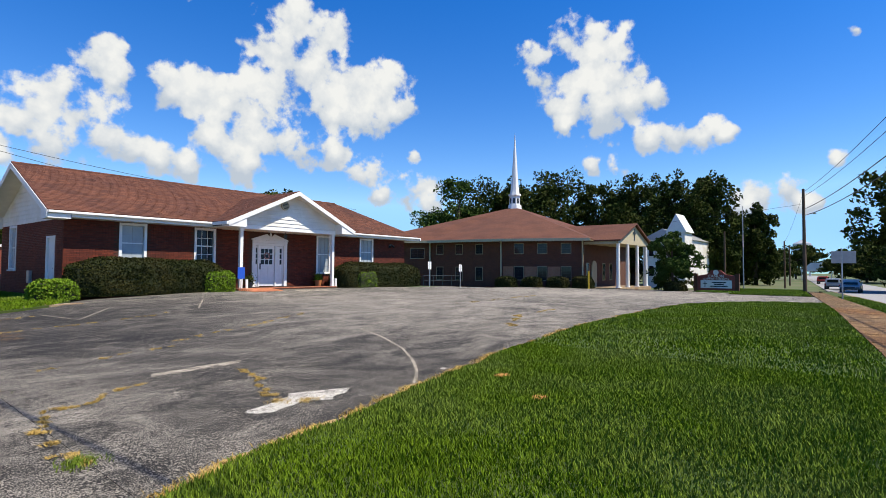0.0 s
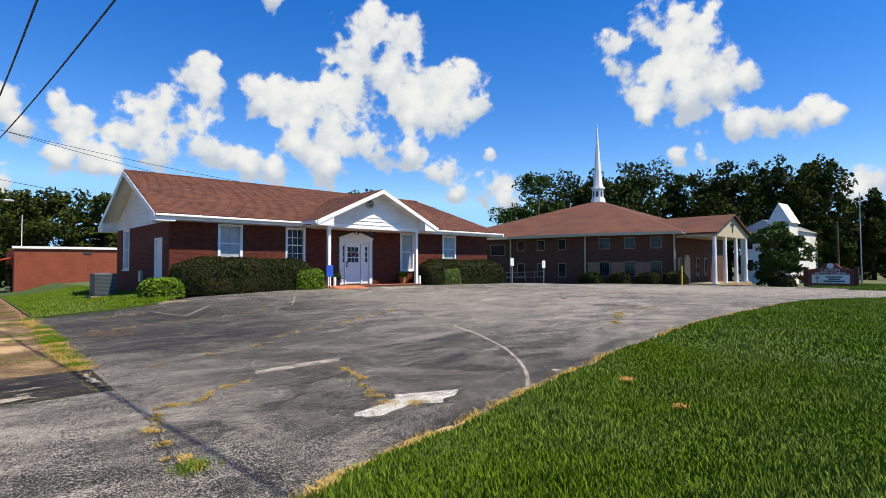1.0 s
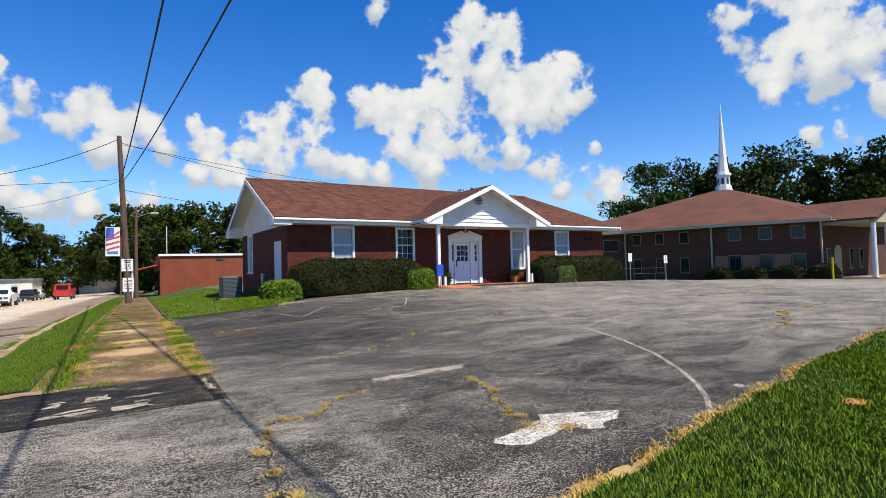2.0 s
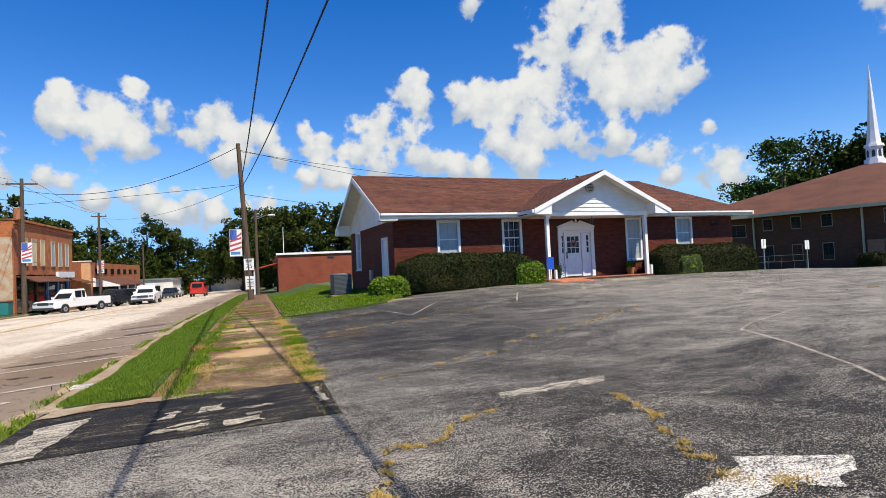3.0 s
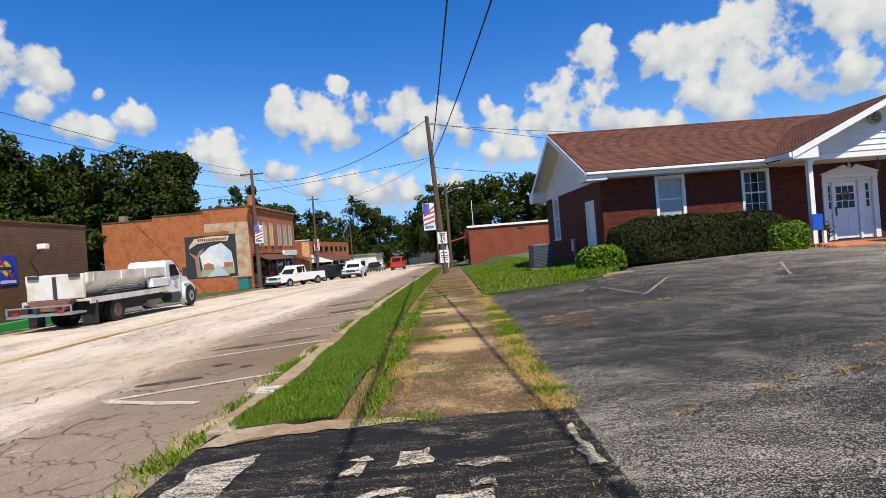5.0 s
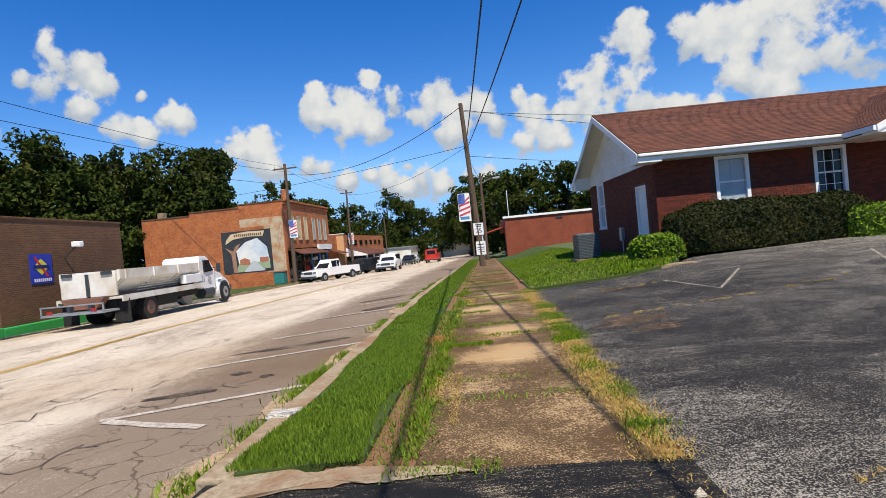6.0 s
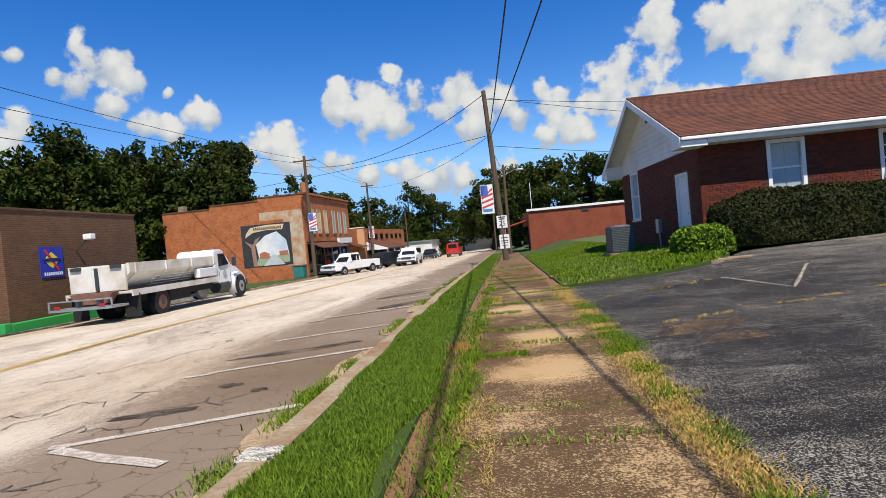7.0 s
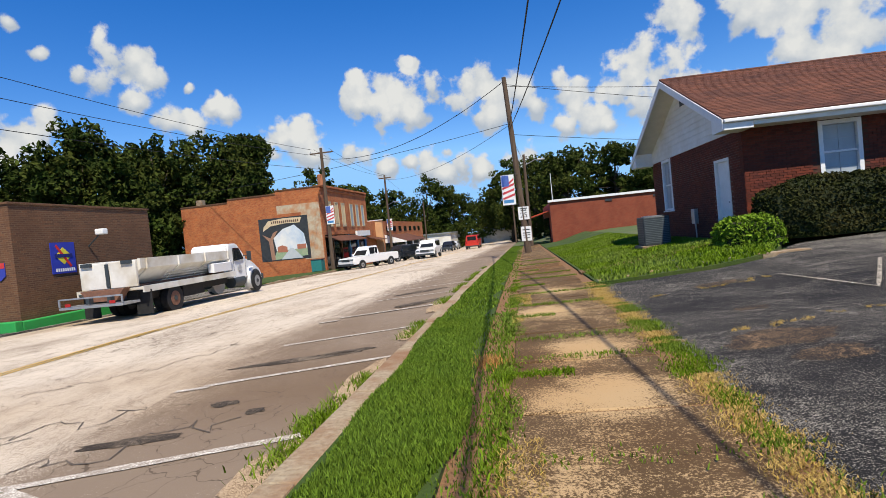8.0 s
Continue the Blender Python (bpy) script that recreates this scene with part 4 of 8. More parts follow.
part("sidelight_board", boxes((2.78, HY0 + .04, .12, 2.97, HY0 + .07, 2.11), (3.13, HY0 + .04, .12, 3.19, HY0 + .07, 2.11)), M_WHITE, fd)
for px in (1.9, 2.3):
    part("door_panel", boxes((px, HY0 + .037, .3, px + .3, HY0 + .049, 1.05), bevel=.008), M_WHITE, fd)
part("door_handle", boxes((1.86, HY0 - .01, .95, 1.89, HY0 + .05, 1.25)), M_DARKMETAL, fd, "dark pull handle")
bm = bmesh.new()
for i in range(22):
    a = 2 * math.pi * i / 22
    cyl(bm, (2.25 + .14 * math.cos(a), HY0 + .02, 1.62 + .14 * math.sin(a)), (2.25 + .14 * math.cos(a + .3), HY0 + .02, 1.62 + .14 * math.sin(a + .3)), .035, seg=6)
wr = mesh_ob("door_wreath", bm, mat("dried_wreath", (.25, .10, .09), (.35, .2, .18), 20))
tagged(wr, "small dried wreath hanging on the front door", "wreath")
# porch floor of brick, with a brick ramp
porch = thing("porch_floor", "red brick porch floor with a sloping brick apron", "porch", kind="structure")
part("porch_slab", boxes((-0.2, 16.66, -.2, 5.5, HY0 - .001, 0.075)), M_MORTAR, porch)
lantern = thing("porch_lantern", "small dark hanging porch lantern", "lantern", at=(2.55, 17.1, 2.78))
part("stem", cyls(((0, 0, -.12), (0, 0, 0), .012)), M_DARKMETAL, lantern)
part("cage", cyls(((0, 0, -.36), (0, 0, -.16), .06, .09), ((0, 0, -.16), (0, 0, -.1), .1, .02), seg=6), M_DARKMETAL, lantern)


seat(OFFICE, house, porch, lantern, wr)


# ---- plants ----
def leaf_cloud(name, centres, size, material, parent, rng, flat=0.0):
    """Many small leaf faces round the given centres."""
    n = len(centres)
    u = rng.normal(size=(n, 3))
    u /= np.linalg.norm(u, axis=1)[:, None]
    w = rng.normal(size=(n, 3))
    w[:, 2] += flat
    v = np.cross(u, w)
    v /= np.linalg.norm(v, axis=1)[:, None] + 1e-9
    s = size * rng.uniform(0.6, 1.4, (n, 1))
    verts = np.empty((n * 4, 3))
    verts[0::4], verts[2::4] = centres - u * s, centres + u * s
    bend = np.cross(u, v) * s * 0.25
    verts[1::4], verts[3::4] = centres - v * s * 0.55 + bend, centres + v * s * 0.55 + bend
    faces = np.arange(n * 4).reshape(n, 4)
    return from_arrays(name, verts.tolist(), faces.tolist(), material, parent)


def tree(x, y, top, width, seed, label, leaf=M_LEAF, crown_from=0.25, n=4200, leaf_size=0.3, lobes=16, narrow=False):
    rng = np.random.default_rng(seed)
    z0 = H(x, y)
    hgt = top - z0
    n, leaf_size = int(n * 2.7), leaf_size * 0.72
    if crown_from <= 0.12:
        crown_from = -0.03      # foliage and undergrowth down to the ground
        lobes = int(lobes * 1.3)
    t = thing("tree", label, "tree", "trees round the place", at=(x, y, z0 - 0.15))
    bm = bmesh.new()
    r = 0.022 * hgt
    bend = rng.normal(size=2) * 0.02 * hgt
    p_mid = Vector((bend[0], bend[1], hgt * 0.45))
    cyl(bm, (0, 0, 0), p_mid, r * 1.2, r * 0.8, 10)
    cyl(bm, p_mid, (bend[0] * 1.5, bend[1] * 1.5, hgt * 0.85), r * 0.8, r * 0.2, 8)
    cz, rz = hgt * (1 + crown_from) / 2, hgt * (1 - crown_from) / 2
    cs = []
    for i in range(lobes):
        a = rng.uniform(0, 2 * math.pi)
        zz = rng.uniform(-0.85, 0.9)
        rr = math.sqrt(max(0, 1 - zz * zz)) * rng.uniform(0.35, 0.85)
        if narrow:
            rr *= 0.7 + 0.3 * (1 - zz) / 2
        c = np.array([math.cos(a) * rr * width / 2, math.sin(a) * rr * width / 2, cz + zz * rz * 0.8])
        rad = np.array([width * 0.23, width * 0.23, rz * 0.30]) * rng.uniform(0.65, 1.2)
        cs.append((c, rad))
        cyl(bm, p_mid + Vector((0, 0, (c[2] - p_mid.z) * 0.25)), Vector(c), r * 0.3, r * 0.06, 6)
    cs.append((np.array([bend[0], bend[1], hgt - rz * .28]), np.array([width * .2, width * .2, rz * .28])))
    part("trunk", bm, M_BARK, t, smooth=True)
    pts = []
    per = n // len(cs)
    for c, rad in cs:
        m = 11
        d = rng.normal(size=(m, 3))
        d /= np.linalg.norm(d, axis=1)[:, None]
        mid = d * rng.uniform(0.55, 1.05, (m, 1))
        e = rng.normal(size=(per, 3))
        e /= np.linalg.norm(e, axis=1)[:, None]
        pick = rng.integers(0, m, per)
        size = rng.uniform(0.25, 0.5, m)[pick][:, None]
        pts.append(c + rad * (mid[pick] + e * size * rng.uniform(0.3, 1.0, (per, 1)) ** 0.5))
    leaf_cloud("crown", np.concatenate(pts), leaf_size, leaf, t, rng)
    return t


BROAD = "tall broadleaf tree with a dense dark green crown"
k = 10
for x, y, top, w in ((-56.5, 44.5, 13.2, 10), (-50.5, 48.0, 14.6, 10), (-48.4, 55.5, 14.0, 11), (-44.0, 58.7, 14.2, 10), (-41.3, 62.0, 14.4, 8), (-59.6, 52.2, 12.4, 11), (-47.0, 50.3, 9, 9)):
    k += 1
    tree(x, y, top, w, k, BROAD, n=6500, leaf_size=0.34, lobes=24, crown_from=0.12)
for x, y, top, w in ((-41.8, 84.6, 13.5, 11), (-39.3, 119.8, 12.5, 12), (-32.3, 123.1, 14, 11), (-27.1, 124.7, 12, 12), (-22.5, 145.4, 9, 14), (-13.9, 150.1, 9, 14), (-6.2, 149.8, 10, 14), (-43.1, 102.5, 12, 12), (-52.6, 84.2, 12, 12),
                     (-13.8, 112.0, 14.5, 13), (-8.9, 103.9, 13.5, 13), (-3.9, 95.8, 13.2, 12), (3.1, 94.4, 12.6, 12), (10.0, 92.6, 11.5, 12), (17.9, 91.9, 11, 13), (25.7, 90.5, 11, 13), (-62.7, 72.1, 14, 13)):
    k += 1
    tree(x, y, top, w, k, "distant broadleaf tree behind the buildings", n=3200, leaf_size=0.42, crown_from=0.1)
tree(58.5, 54.5, 16.6, 13, 50, "open-crowned tree with gaps of sky between its limbs", M_LEAF_L, 0.3, 2600, 0.36, 15)
for x, y, top, w in ((68.1, 51.4, 17.6, 14), (73.2, 44.0, 19, 16), (76.6, 37.3, 16.5, 13), (78.0, 32.1, 18, 13), (82.6, 26.4, 18, 12), (83.3, 20.9, 17, 9), (65.1, 57.3, 13, 12)):
    k += 1
    tree(x, y, top, w, k, BROAD, n=6000, leaf_size=0.4, lobes=22, crown_from=0.1)
tree(81.1, 22.4, 13.0, 7, 71, "narrow dark evergreen tree", crown_from=0.03, narrow=True)
tree(96.8, 17.4, 13.2, 8, 72, "tall dense conical evergreen beside the road", crown_from=0.05, n=5000, leaf_size=0.4, narrow=True)
tree(105.9, 25.0, 9.5, 14, 73, "distant broadleaf tree behind the buildings", crown_from=0.1)
tree(97.1, 22.9, 9.0, 10, 74, "distant broadleaf tree behind the buildings", crown_from=0.1)
tree(66.7, -5.1, 16.5, 13, 75, "large dark tree overhanging the side road", crown_from=0.1, n=7000, leaf_size=0.4, lobes=26)
tree(75.1, -7.4, 15.0, 13, 76, "large dark tree overhanging the side road", crown_from=0.1, n=6000, leaf_size=0.4, lobes=24)
for i, (x, y) in enumerate(((150.2, 4.3), (161.8, 29.2), (180.5, 4.7), (136.1, 33.1), (197.8, 24.7), (136.2, -3.6), (115.7, 35.7))):
    tree(x, y, 10.0, 18, 80 + i, "distant broadleaf tree behind the buildings", crown_from=0.05, n=2500, leaf_size=0.6)
tree(21.6, 49, 9.8, 8, 90, "treetop showing over the office roof", crown_from=0.3, n=2200)
tree(36.2, 12.3, 4.5, 4.0, 91, "small multi-stemmed ornamental tree by the church steps", M_LEAF_L, 0.2, 4000, 0.16, 18)
tree(39.9, 13.8, 3.2, 3.6, 92, "rounded evergreen shrub beside the church sign", M_LEAF, 0.05, 2500, 0.14, 12)


def hedge(x0, x1, y0, y1, zt, seed, label, leaf=M_HEDGE, n=9000, name="hedge", size=0.05, rnd=0.35):
    rng = np.random.default_rng(seed)
    t = thing(name, label, "hedge" if name == "hedge" else "shrub", "hedges at the wall", at=((x0 + x1) / 2, (y0 + y1) / 2, H((x0 + x1) / 2, (y0 + y1) / 2) - .02))
    hx, hy = (x1 - x0) / 2, (y1 - y0) / 2
    # rounded inner core, nearly black green, showing between the leaves
    bm = bmesh.new()
    bmesh.ops.create_cube(bm, size=2)
    bmesh.ops.subdivide_edges(bm, edges=bm.edges, cuts=7, use_grid_fill=True)
    for v in bm.verts:
        p = v.co.copy()
        zz = p.z * 0.5 + 0.5
        big = max(abs(p.x), abs(p.y), zz)
        norm = (abs(p.x) ** 10 + abs(p.y) ** 3 + zz ** 3) ** (1 / 3)
        k = big / max(norm, 0.05)
        wx = p.x * hx
        nn = noise.noise((wx * 0.9 + seed, p.y * 1.2, zz * 1.2)) * 0.16 + noise.noise((wx * 2.6 + seed, p.y * 2.5, zz * 2.5)) * 0.08
        v.co = Vector((p.x * (hx - .06) * (1 - (1 - k) * .25), p.y * (hy - .06) * k * (1 + nn), zz * (zt + .02) * (k ** .8) * (1 + nn * .7)))
    body = part("dark_core", bm, mat("hedge_inside", (.018, .026, .008), (.03, .035, .012), 12, 1.0, .5), t, smooth=True)
    me = body.data
    me.calc_loop_triangles()
    co = np.array([v.co for v in me.vertices])
    tri = np.array([lt.vertices[:] for lt in me.loop_triangles])
    area = np.array([lt.area for lt in me.loop_triangles])
    pick = rng.choice(len(tri), n, p=area / area.sum())
    w = rng.dirichlet((1, 1, 1), n)
    pts = (co[tri[pick]] * w[:, :, None]).sum(1)
    nor = np.array([lt.normal for lt in me.loop_triangles])[pick]
    pts = pts + nor * rng.uniform(-0.03, 0.10, (n, 1)) * rng.uniform(.3, 1, (n, 1))
    pts = pts[pts[:, 2] > 0.02]
    leaf_cloud("foliage", pts, size, leaf, t, rng)
    return t


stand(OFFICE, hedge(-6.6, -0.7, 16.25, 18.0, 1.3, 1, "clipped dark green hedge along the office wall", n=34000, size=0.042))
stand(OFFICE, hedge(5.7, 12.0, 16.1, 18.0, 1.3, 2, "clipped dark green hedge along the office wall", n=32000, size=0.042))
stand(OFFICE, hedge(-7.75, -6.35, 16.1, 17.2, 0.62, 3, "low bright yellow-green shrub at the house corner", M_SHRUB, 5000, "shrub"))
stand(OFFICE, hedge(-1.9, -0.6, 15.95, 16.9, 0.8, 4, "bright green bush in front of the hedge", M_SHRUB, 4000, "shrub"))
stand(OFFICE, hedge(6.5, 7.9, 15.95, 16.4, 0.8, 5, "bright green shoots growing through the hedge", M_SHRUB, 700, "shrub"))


# ---- the church with steeple ----
church = thing("church", "two-storey brown brick church with octagonal shingle roof and white steeple", "church")
CB, CE = -0.75, 4.25     # base and eaves
PLAN = [(30.2, 40.0), (31.2, 35.5), (32.8, 32.6), (34.1, 24.3), (37.0, 16.8)]


def wall_run(p, q, z0, z1, thick, material, name="wall"):
    d = Vector((q[0] - p[0], q[1] - p[1], 0)).normalized()
    nrm = Vector((d.y, -d.x, 0))
    bm = bmesh.new()
    a, b = Vector((p[0], p[1], 0)), Vector((q[0], q[1], 0))
    c, e = b - nrm * -thick, a - nrm * -thick
    lo = [(v.x, v.y, z0) for v in (a, b, c, e)]
    slab(bm, [(x, y, z1) for x, y, _ in lo], z1 - z0)
    return part(name, bm, material, church)


def church_window(p, q, f, z0, z1, w, dark=True):
    d = Vector((q[0] - p[0], q[1] - p[1], 0))
    ln = d.length
    d.normalize()
    nrm = Vector((-d.y, d.x, 0)) * -1.0
    nrm = -nrm if nrm.x > 0 else nrm
    c = Vector((p[0], p[1], 0)) + d * ln * f
    m = Matrix(((d.x, -nrm.x, 0, c.x), (d.y, -nrm.y, 0, c.y), (0, 0, 1, 0), (0, 0, 0, 1)))

    def mk(*rows):
        bm = boxes(*rows)
        bm.transform(m)
        return bm
    fr = part("window", mk((-w / 2, -.04, z0, -w / 2 + .05, .02, z1), (w / 2 - .05, -.04, z0, w / 2, .02, z1), (-w / 2 + .05, -.04, z1 - .07, w / 2 - .05, .02, z1), (-w / 2 + .05, -.04, z0, w / 2 - .05, .02, z0 + .07)), M_TAN, church, "tall stained glass window in a pale frame")
    part("pane", mk((-w / 2 + .05, -.015, z0 + .07, w / 2 - .05, -.005, z1 - .07)), M_GLASS_D, fr)
    part("leading", mk(*[(-w / 2 + .05, -.02, z0 + .07 + (z1 - z0 - .14) * i / 4 - .008, w / 2 - .05, -.016, z0 + .07 + (z1 - z0 - .14) * i / 4 + .008) for i in range(1, 4)], (-.01, -.021, z0 + .07, .01, -.0165, z1 - .07)), M_DARKMETAL, fr)


for p, q in zip(PLAN, PLAN[1:]):
    wall_run(q, p, CB, CE - .02, 0.3, M_CH_BRICK)
A, B, C, D2, E2 = PLAN
for f in (0.30, 0.58, 0.86):
    church_window(C, D2, 1 - f, 0.0, 1.45, 0.85)
    church_window(C, D2, 1 - f, 2.75, 3.85, 0.85)
for f in (0.22, 0.51, 0.80):
    church_window(D2, E2, f, 0.1, 1.55, 1.0)
    church_window(D2, E2, f, 2.75, 3.85, 1.0)
church_window(B, C, 0.55, 2.3, 3.5, 1.6)
church_window(A, B, 0.4, -0.5, 1.4, 1.0)
# brick panels between the lower windows, sunlight on them painted as paler brick
d = Vector((E2[0] - D2[0], E2[1] - D2[1], 0))
for f0, f1 in ((0.02, 0.15), (0.29, 0.44), (0.58, 0.73)):
    a, b = Vector((*D2, 0)) + d * f0, Vector((*D2, 0)) + d * f1
    nrm = Vector((-abs(d.y), -abs(d.x), 0)).normalized() * 0.03
    bm = bmesh.new()
    slab(bm, [(a.x, a.y, 1.5), (b.x, b.y, 1.5), (b.x + nrm.x, b.y + nrm.y, 1.5), (a.x + nrm.x, a.y + nrm.y, 1.5)], 2.2)
    part("sunlit_brick_panel", bm, M_CH_SUNLIT, church, "brick panel in a paler colour, painted as sunlit")
# rear volumes close the plan
part("rear_wall", prisms(([(37.5, 17.1), (54, 18), (60, 30), (52, 42), (30.5, 40.0), (31.6, 35.6), (33.2, 32.6), (34.5, 24.5)], "z", CB, CE - .05)), M_CH_BRICK, church)
APEX = (46.8, 30.2, 9.2)
OVER = [(29.2, 40.3), (30.3, 35.2), (31.9, 32.3), (33.2, 24.0), (36.4, 15.8), (54.5, 17), (61, 30), (52.5, 43)]
for p, q in zip(OVER, OVER[1:] + OVER[:1]):
    bm = bmesh.new()
    slab(bm, [(p[0], p[1], CE), (q[0], q[1], CE), APEX], 0.15)
    part("roof_plane", bm, M_CH_ROOF, church, "brown shingle roof slope rising to the steeple")
bm = bmesh.new()
for p, q in zip(OVER, OVER[1:5]):
    d = Vector((q[0] - p[0], q[1] - p[1], 0)).normalized()
    n2 = Vector((-abs(d.y), -abs(d.x) * 0.3, 0)) * 0.1
    slab(bm, [(p[0], p[1], CE + .02), (q[0], q[1], CE + .02), (q[0] + n2.x, q[1] + n2.y, CE + .02), (p[0] + n2.x, p[1] + n2.y, CE + .02)], 0.26)
part("eaves_gutter", bm, M_CREAM, church, "cream eaves gutter")
part("soffit", prisms(([(p[0] + .05, p[1]) for p in OVER], "z", CE - .2, CE - .15)), M_CREAM, church)
for p in PLAN[2:]:
    part("downspout", boxes((p[0] - .28, p[1] - .12, CB + .1, p[0] - .16, p[1], CE - .1)), M_CREAM, church, "cream downspout")
# long wing behind
wing = bmesh.new()
slab(wing, [(21, 44, 4.3), (36, 37, 4.3), (42, 47, 6.9), (27, 54, 6.9)], 0.15)
slab(wing, [(48, 57, 4.3), (33, 64, 4.3), (27, 54, 6.9), (42, 47, 6.9)], 0.15)
part("wing_roof", wing, M_CH_ROOF, church)
part("wing_wall", prisms(([(21.8, 44.3), (36.2, 37.6), (47, 56.6), (33, 63)], "z", CB, 4.15)), M_CH_BRICK, church)
# gabled porch with columns, facing the side road
bm = bmesh.new()
slab(bm, [(37.3, 13.2, 4.1), (42.1, 13.2, 5.95), (42.1, 25, 5.95), (37.3, 17.4, 4.1)], 0.14)
slab(bm, [(42.1, 13.2, 5.95), (46.9, 13.2, 4.1), (46.9, 19, 4.1), (42.1, 25, 5.95)], 0.14)
part("porch_roof", bm, M_CH_ROOF, church, "brown shingle porch roof")
bm = bmesh.new()
prism(bm, [(37.6, 3.75), (46.6, 3.75), (46.6, 4.05), (42.1, 5.78), (37.6, 4.05)], "y", 13.5, 13.7)
gable = part("porch_gable", bm, M_CREAM, church, "cream boarded porch gable")
part("cross", boxes((42.0, 13.44, 4.2, 42.2, 13.495, 5.4), (41.65, 13.44, 4.85, 42.55, 13.495, 5.05)), M_DARKMETAL, gable, "dark wooden cross")
part("porch_soffit", boxes((37.6, 13.71, 3.75, 46.6, 16.9, 3.82)), M_CREAM, church)
part("porch_side_beam", boxes((37.45, 13.71, 3.7, 37.599, 17.2, 4.05)), M_CREAM, church)
for cx in (37.9, 40.5, 43.4, 46.2):
    c = part("porch_column", cyls(((cx, 13.65, -.5), (cx, 13.65, 3.75), .19, .16), seg=16), M_WHITE, church, "round white porch column")
    part("plinth", boxes((cx - .24, 13.41, -.85, cx + .24, 13.89, -.45)), M_WHITE, c)
part("porch_wall", boxes((37.2, 16.9, -.8, 47, 17.2, 4.0)), M_CH_BRICK, church)
part("porch_step", boxes((37.3, 13.3, -1.0, 46.8, 16.89, -.5)), M_KERB, church)
dr = part("church_door", boxes((39.3, 16.84, -.5, 40.6, 16.89, 1.5)), M_CREAM, church, "pale arched double door")
part("fanlight", prisms(([(39.95 - .65 * math.cos(math.pi * i / 10), 1.5 + .65 * math.sin(math.pi * i / 10)) for i in range(11)], "y", 16.83, 16.89)), M_CREAM, dr)
for wx in (37.9, 42.2, 44.2):
    wn = part("window", boxes((wx, 16.84, .1, wx + .7, 16.89, 1.9)), M_CREAM, church)
    part("pane", boxes((wx + .07, 16.825, .17, wx + .63, 16.839, 1.83)), M_GLASS_D, wn)
# steeple
sx, sy = APEX[0], APEX[1]
st = part("steeple", cyls(((sx, sy, 8.6), (sx, sy, 9.4), .95, .85), ((sx, sy, 9.4), (sx, sy, 10.6), .72, .68), ((sx, sy, 10.6), (sx, sy, 10.85), .85, .8), ((sx, sy, 10.85), (sx, sy, 12.2), .62, .46), ((sx, sy, 12.2), (sx, sy, 18.7), .46, .02), seg=8), M_WHITE, church, "white octagonal steeple with needle spire")
for i in range(8):
    a = math.pi * 2 * (i + .5) / 8
    m = Matrix.Translation((sx, sy, 0)) @ Matrix.Rotation(a, 4, "Z")
    bm = boxes((.60, -.13, 9.6, .68, .13, 10.15))
    prism(bm, [(-.13, 10.15), (-.07, 10.27), (0, 10.32), (.07, 10.27), (.13, 10.15)], "x", .60, .68)
    bm.transform(m)
    part("belfry_opening", bm, M_DARKMETAL, st)
stand(CHURCH, hedge(32.0, 33.6, 22.0, 24.0, 0.9, 11, "rounded foundation shrub at the church wall", n=2500, name="shrub", size=.1))
stand(CHURCH, hedge(32.7, 34.4, 19.6, 21.5, 0.9, 12, "rounded foundation shrub at the church wall", n=2500, name="shrub", size=.1))
stand(CHURCH, hedge(33.6, 35.3, 17.2, 19.2, 0.95, 13, "rounded foundation shrub at the church wall", n=2500, name="shrub", size=.1))
stand(CHURCH, hedge(34.3, 36.0, 15.1, 16.9, 1.1, 14, "rounded foundation shrub at the church wall", n=2500, name="shrub", size=.1))
stand(CHURCH, hedge(34.2, 36.4, 7.0, 8.6, 0.7, 15, "rounded foundation shrub at the church wall", n=2500, name="shrub", size=.1))
stand(CHURCH, hedge(40, 43, 5.8, 7.2, 1.0, 16, "rounded foundation shrub at the church wall", n=2500, name="shrub", size=.1))

seat(CHURCH, church)

# white house behind the church
wh = thing("white_house", "tall white wooden house with steep dormer gable and grey roof", "house")
part("wall", boxes((62, 11.9, -1.5, 76, 18.2, 6.3)), M_SIDING, wh)
part("roof", prisms(([(11.6, 6.3), (18.5, 6.3), (15, 8.0)], "x", 61.7, 76.3)), M_METAL, wh, "grey metal roof")
tw = part("tower", boxes((61.2, 11.5, -1.5, 65, 14.0, 7.3)), M_SIDING, wh)
part("tower_gable", prisms(([(11.2, 7.3), (14.3, 7.3), (12.75, 10.2)], "x", 61.1, 65.2)), M_WHITE, wh, "steep white gable")
for wy in (11.8, 12.9):
    wn = part("window", boxes((61.12, wy, 4.2, 61.2, wy + .8, 5.9)), M_WHITE, wh)
    part("pane", boxes((61.09, wy + .1, 4.3, 61.115, wy + .7, 5.8)), M_GLASS_D, wn)
for wy in (14.6, 16.4):
    for wz in (0.4, 3.6):
        wn = part("window", boxes((61.9, wy, wz, 61.99, wy + .9, wz + 1.8)), M_WHITE, wh)
        part("pane", boxes((61.87, wy + .1, wz + .1, 61.895, wy + .8, wz + 1.7)), M_GLASS_D, wn)
seat(site((62, 12.75, 0), (4.9, 8.6, 0), 0, 0.9), wh)


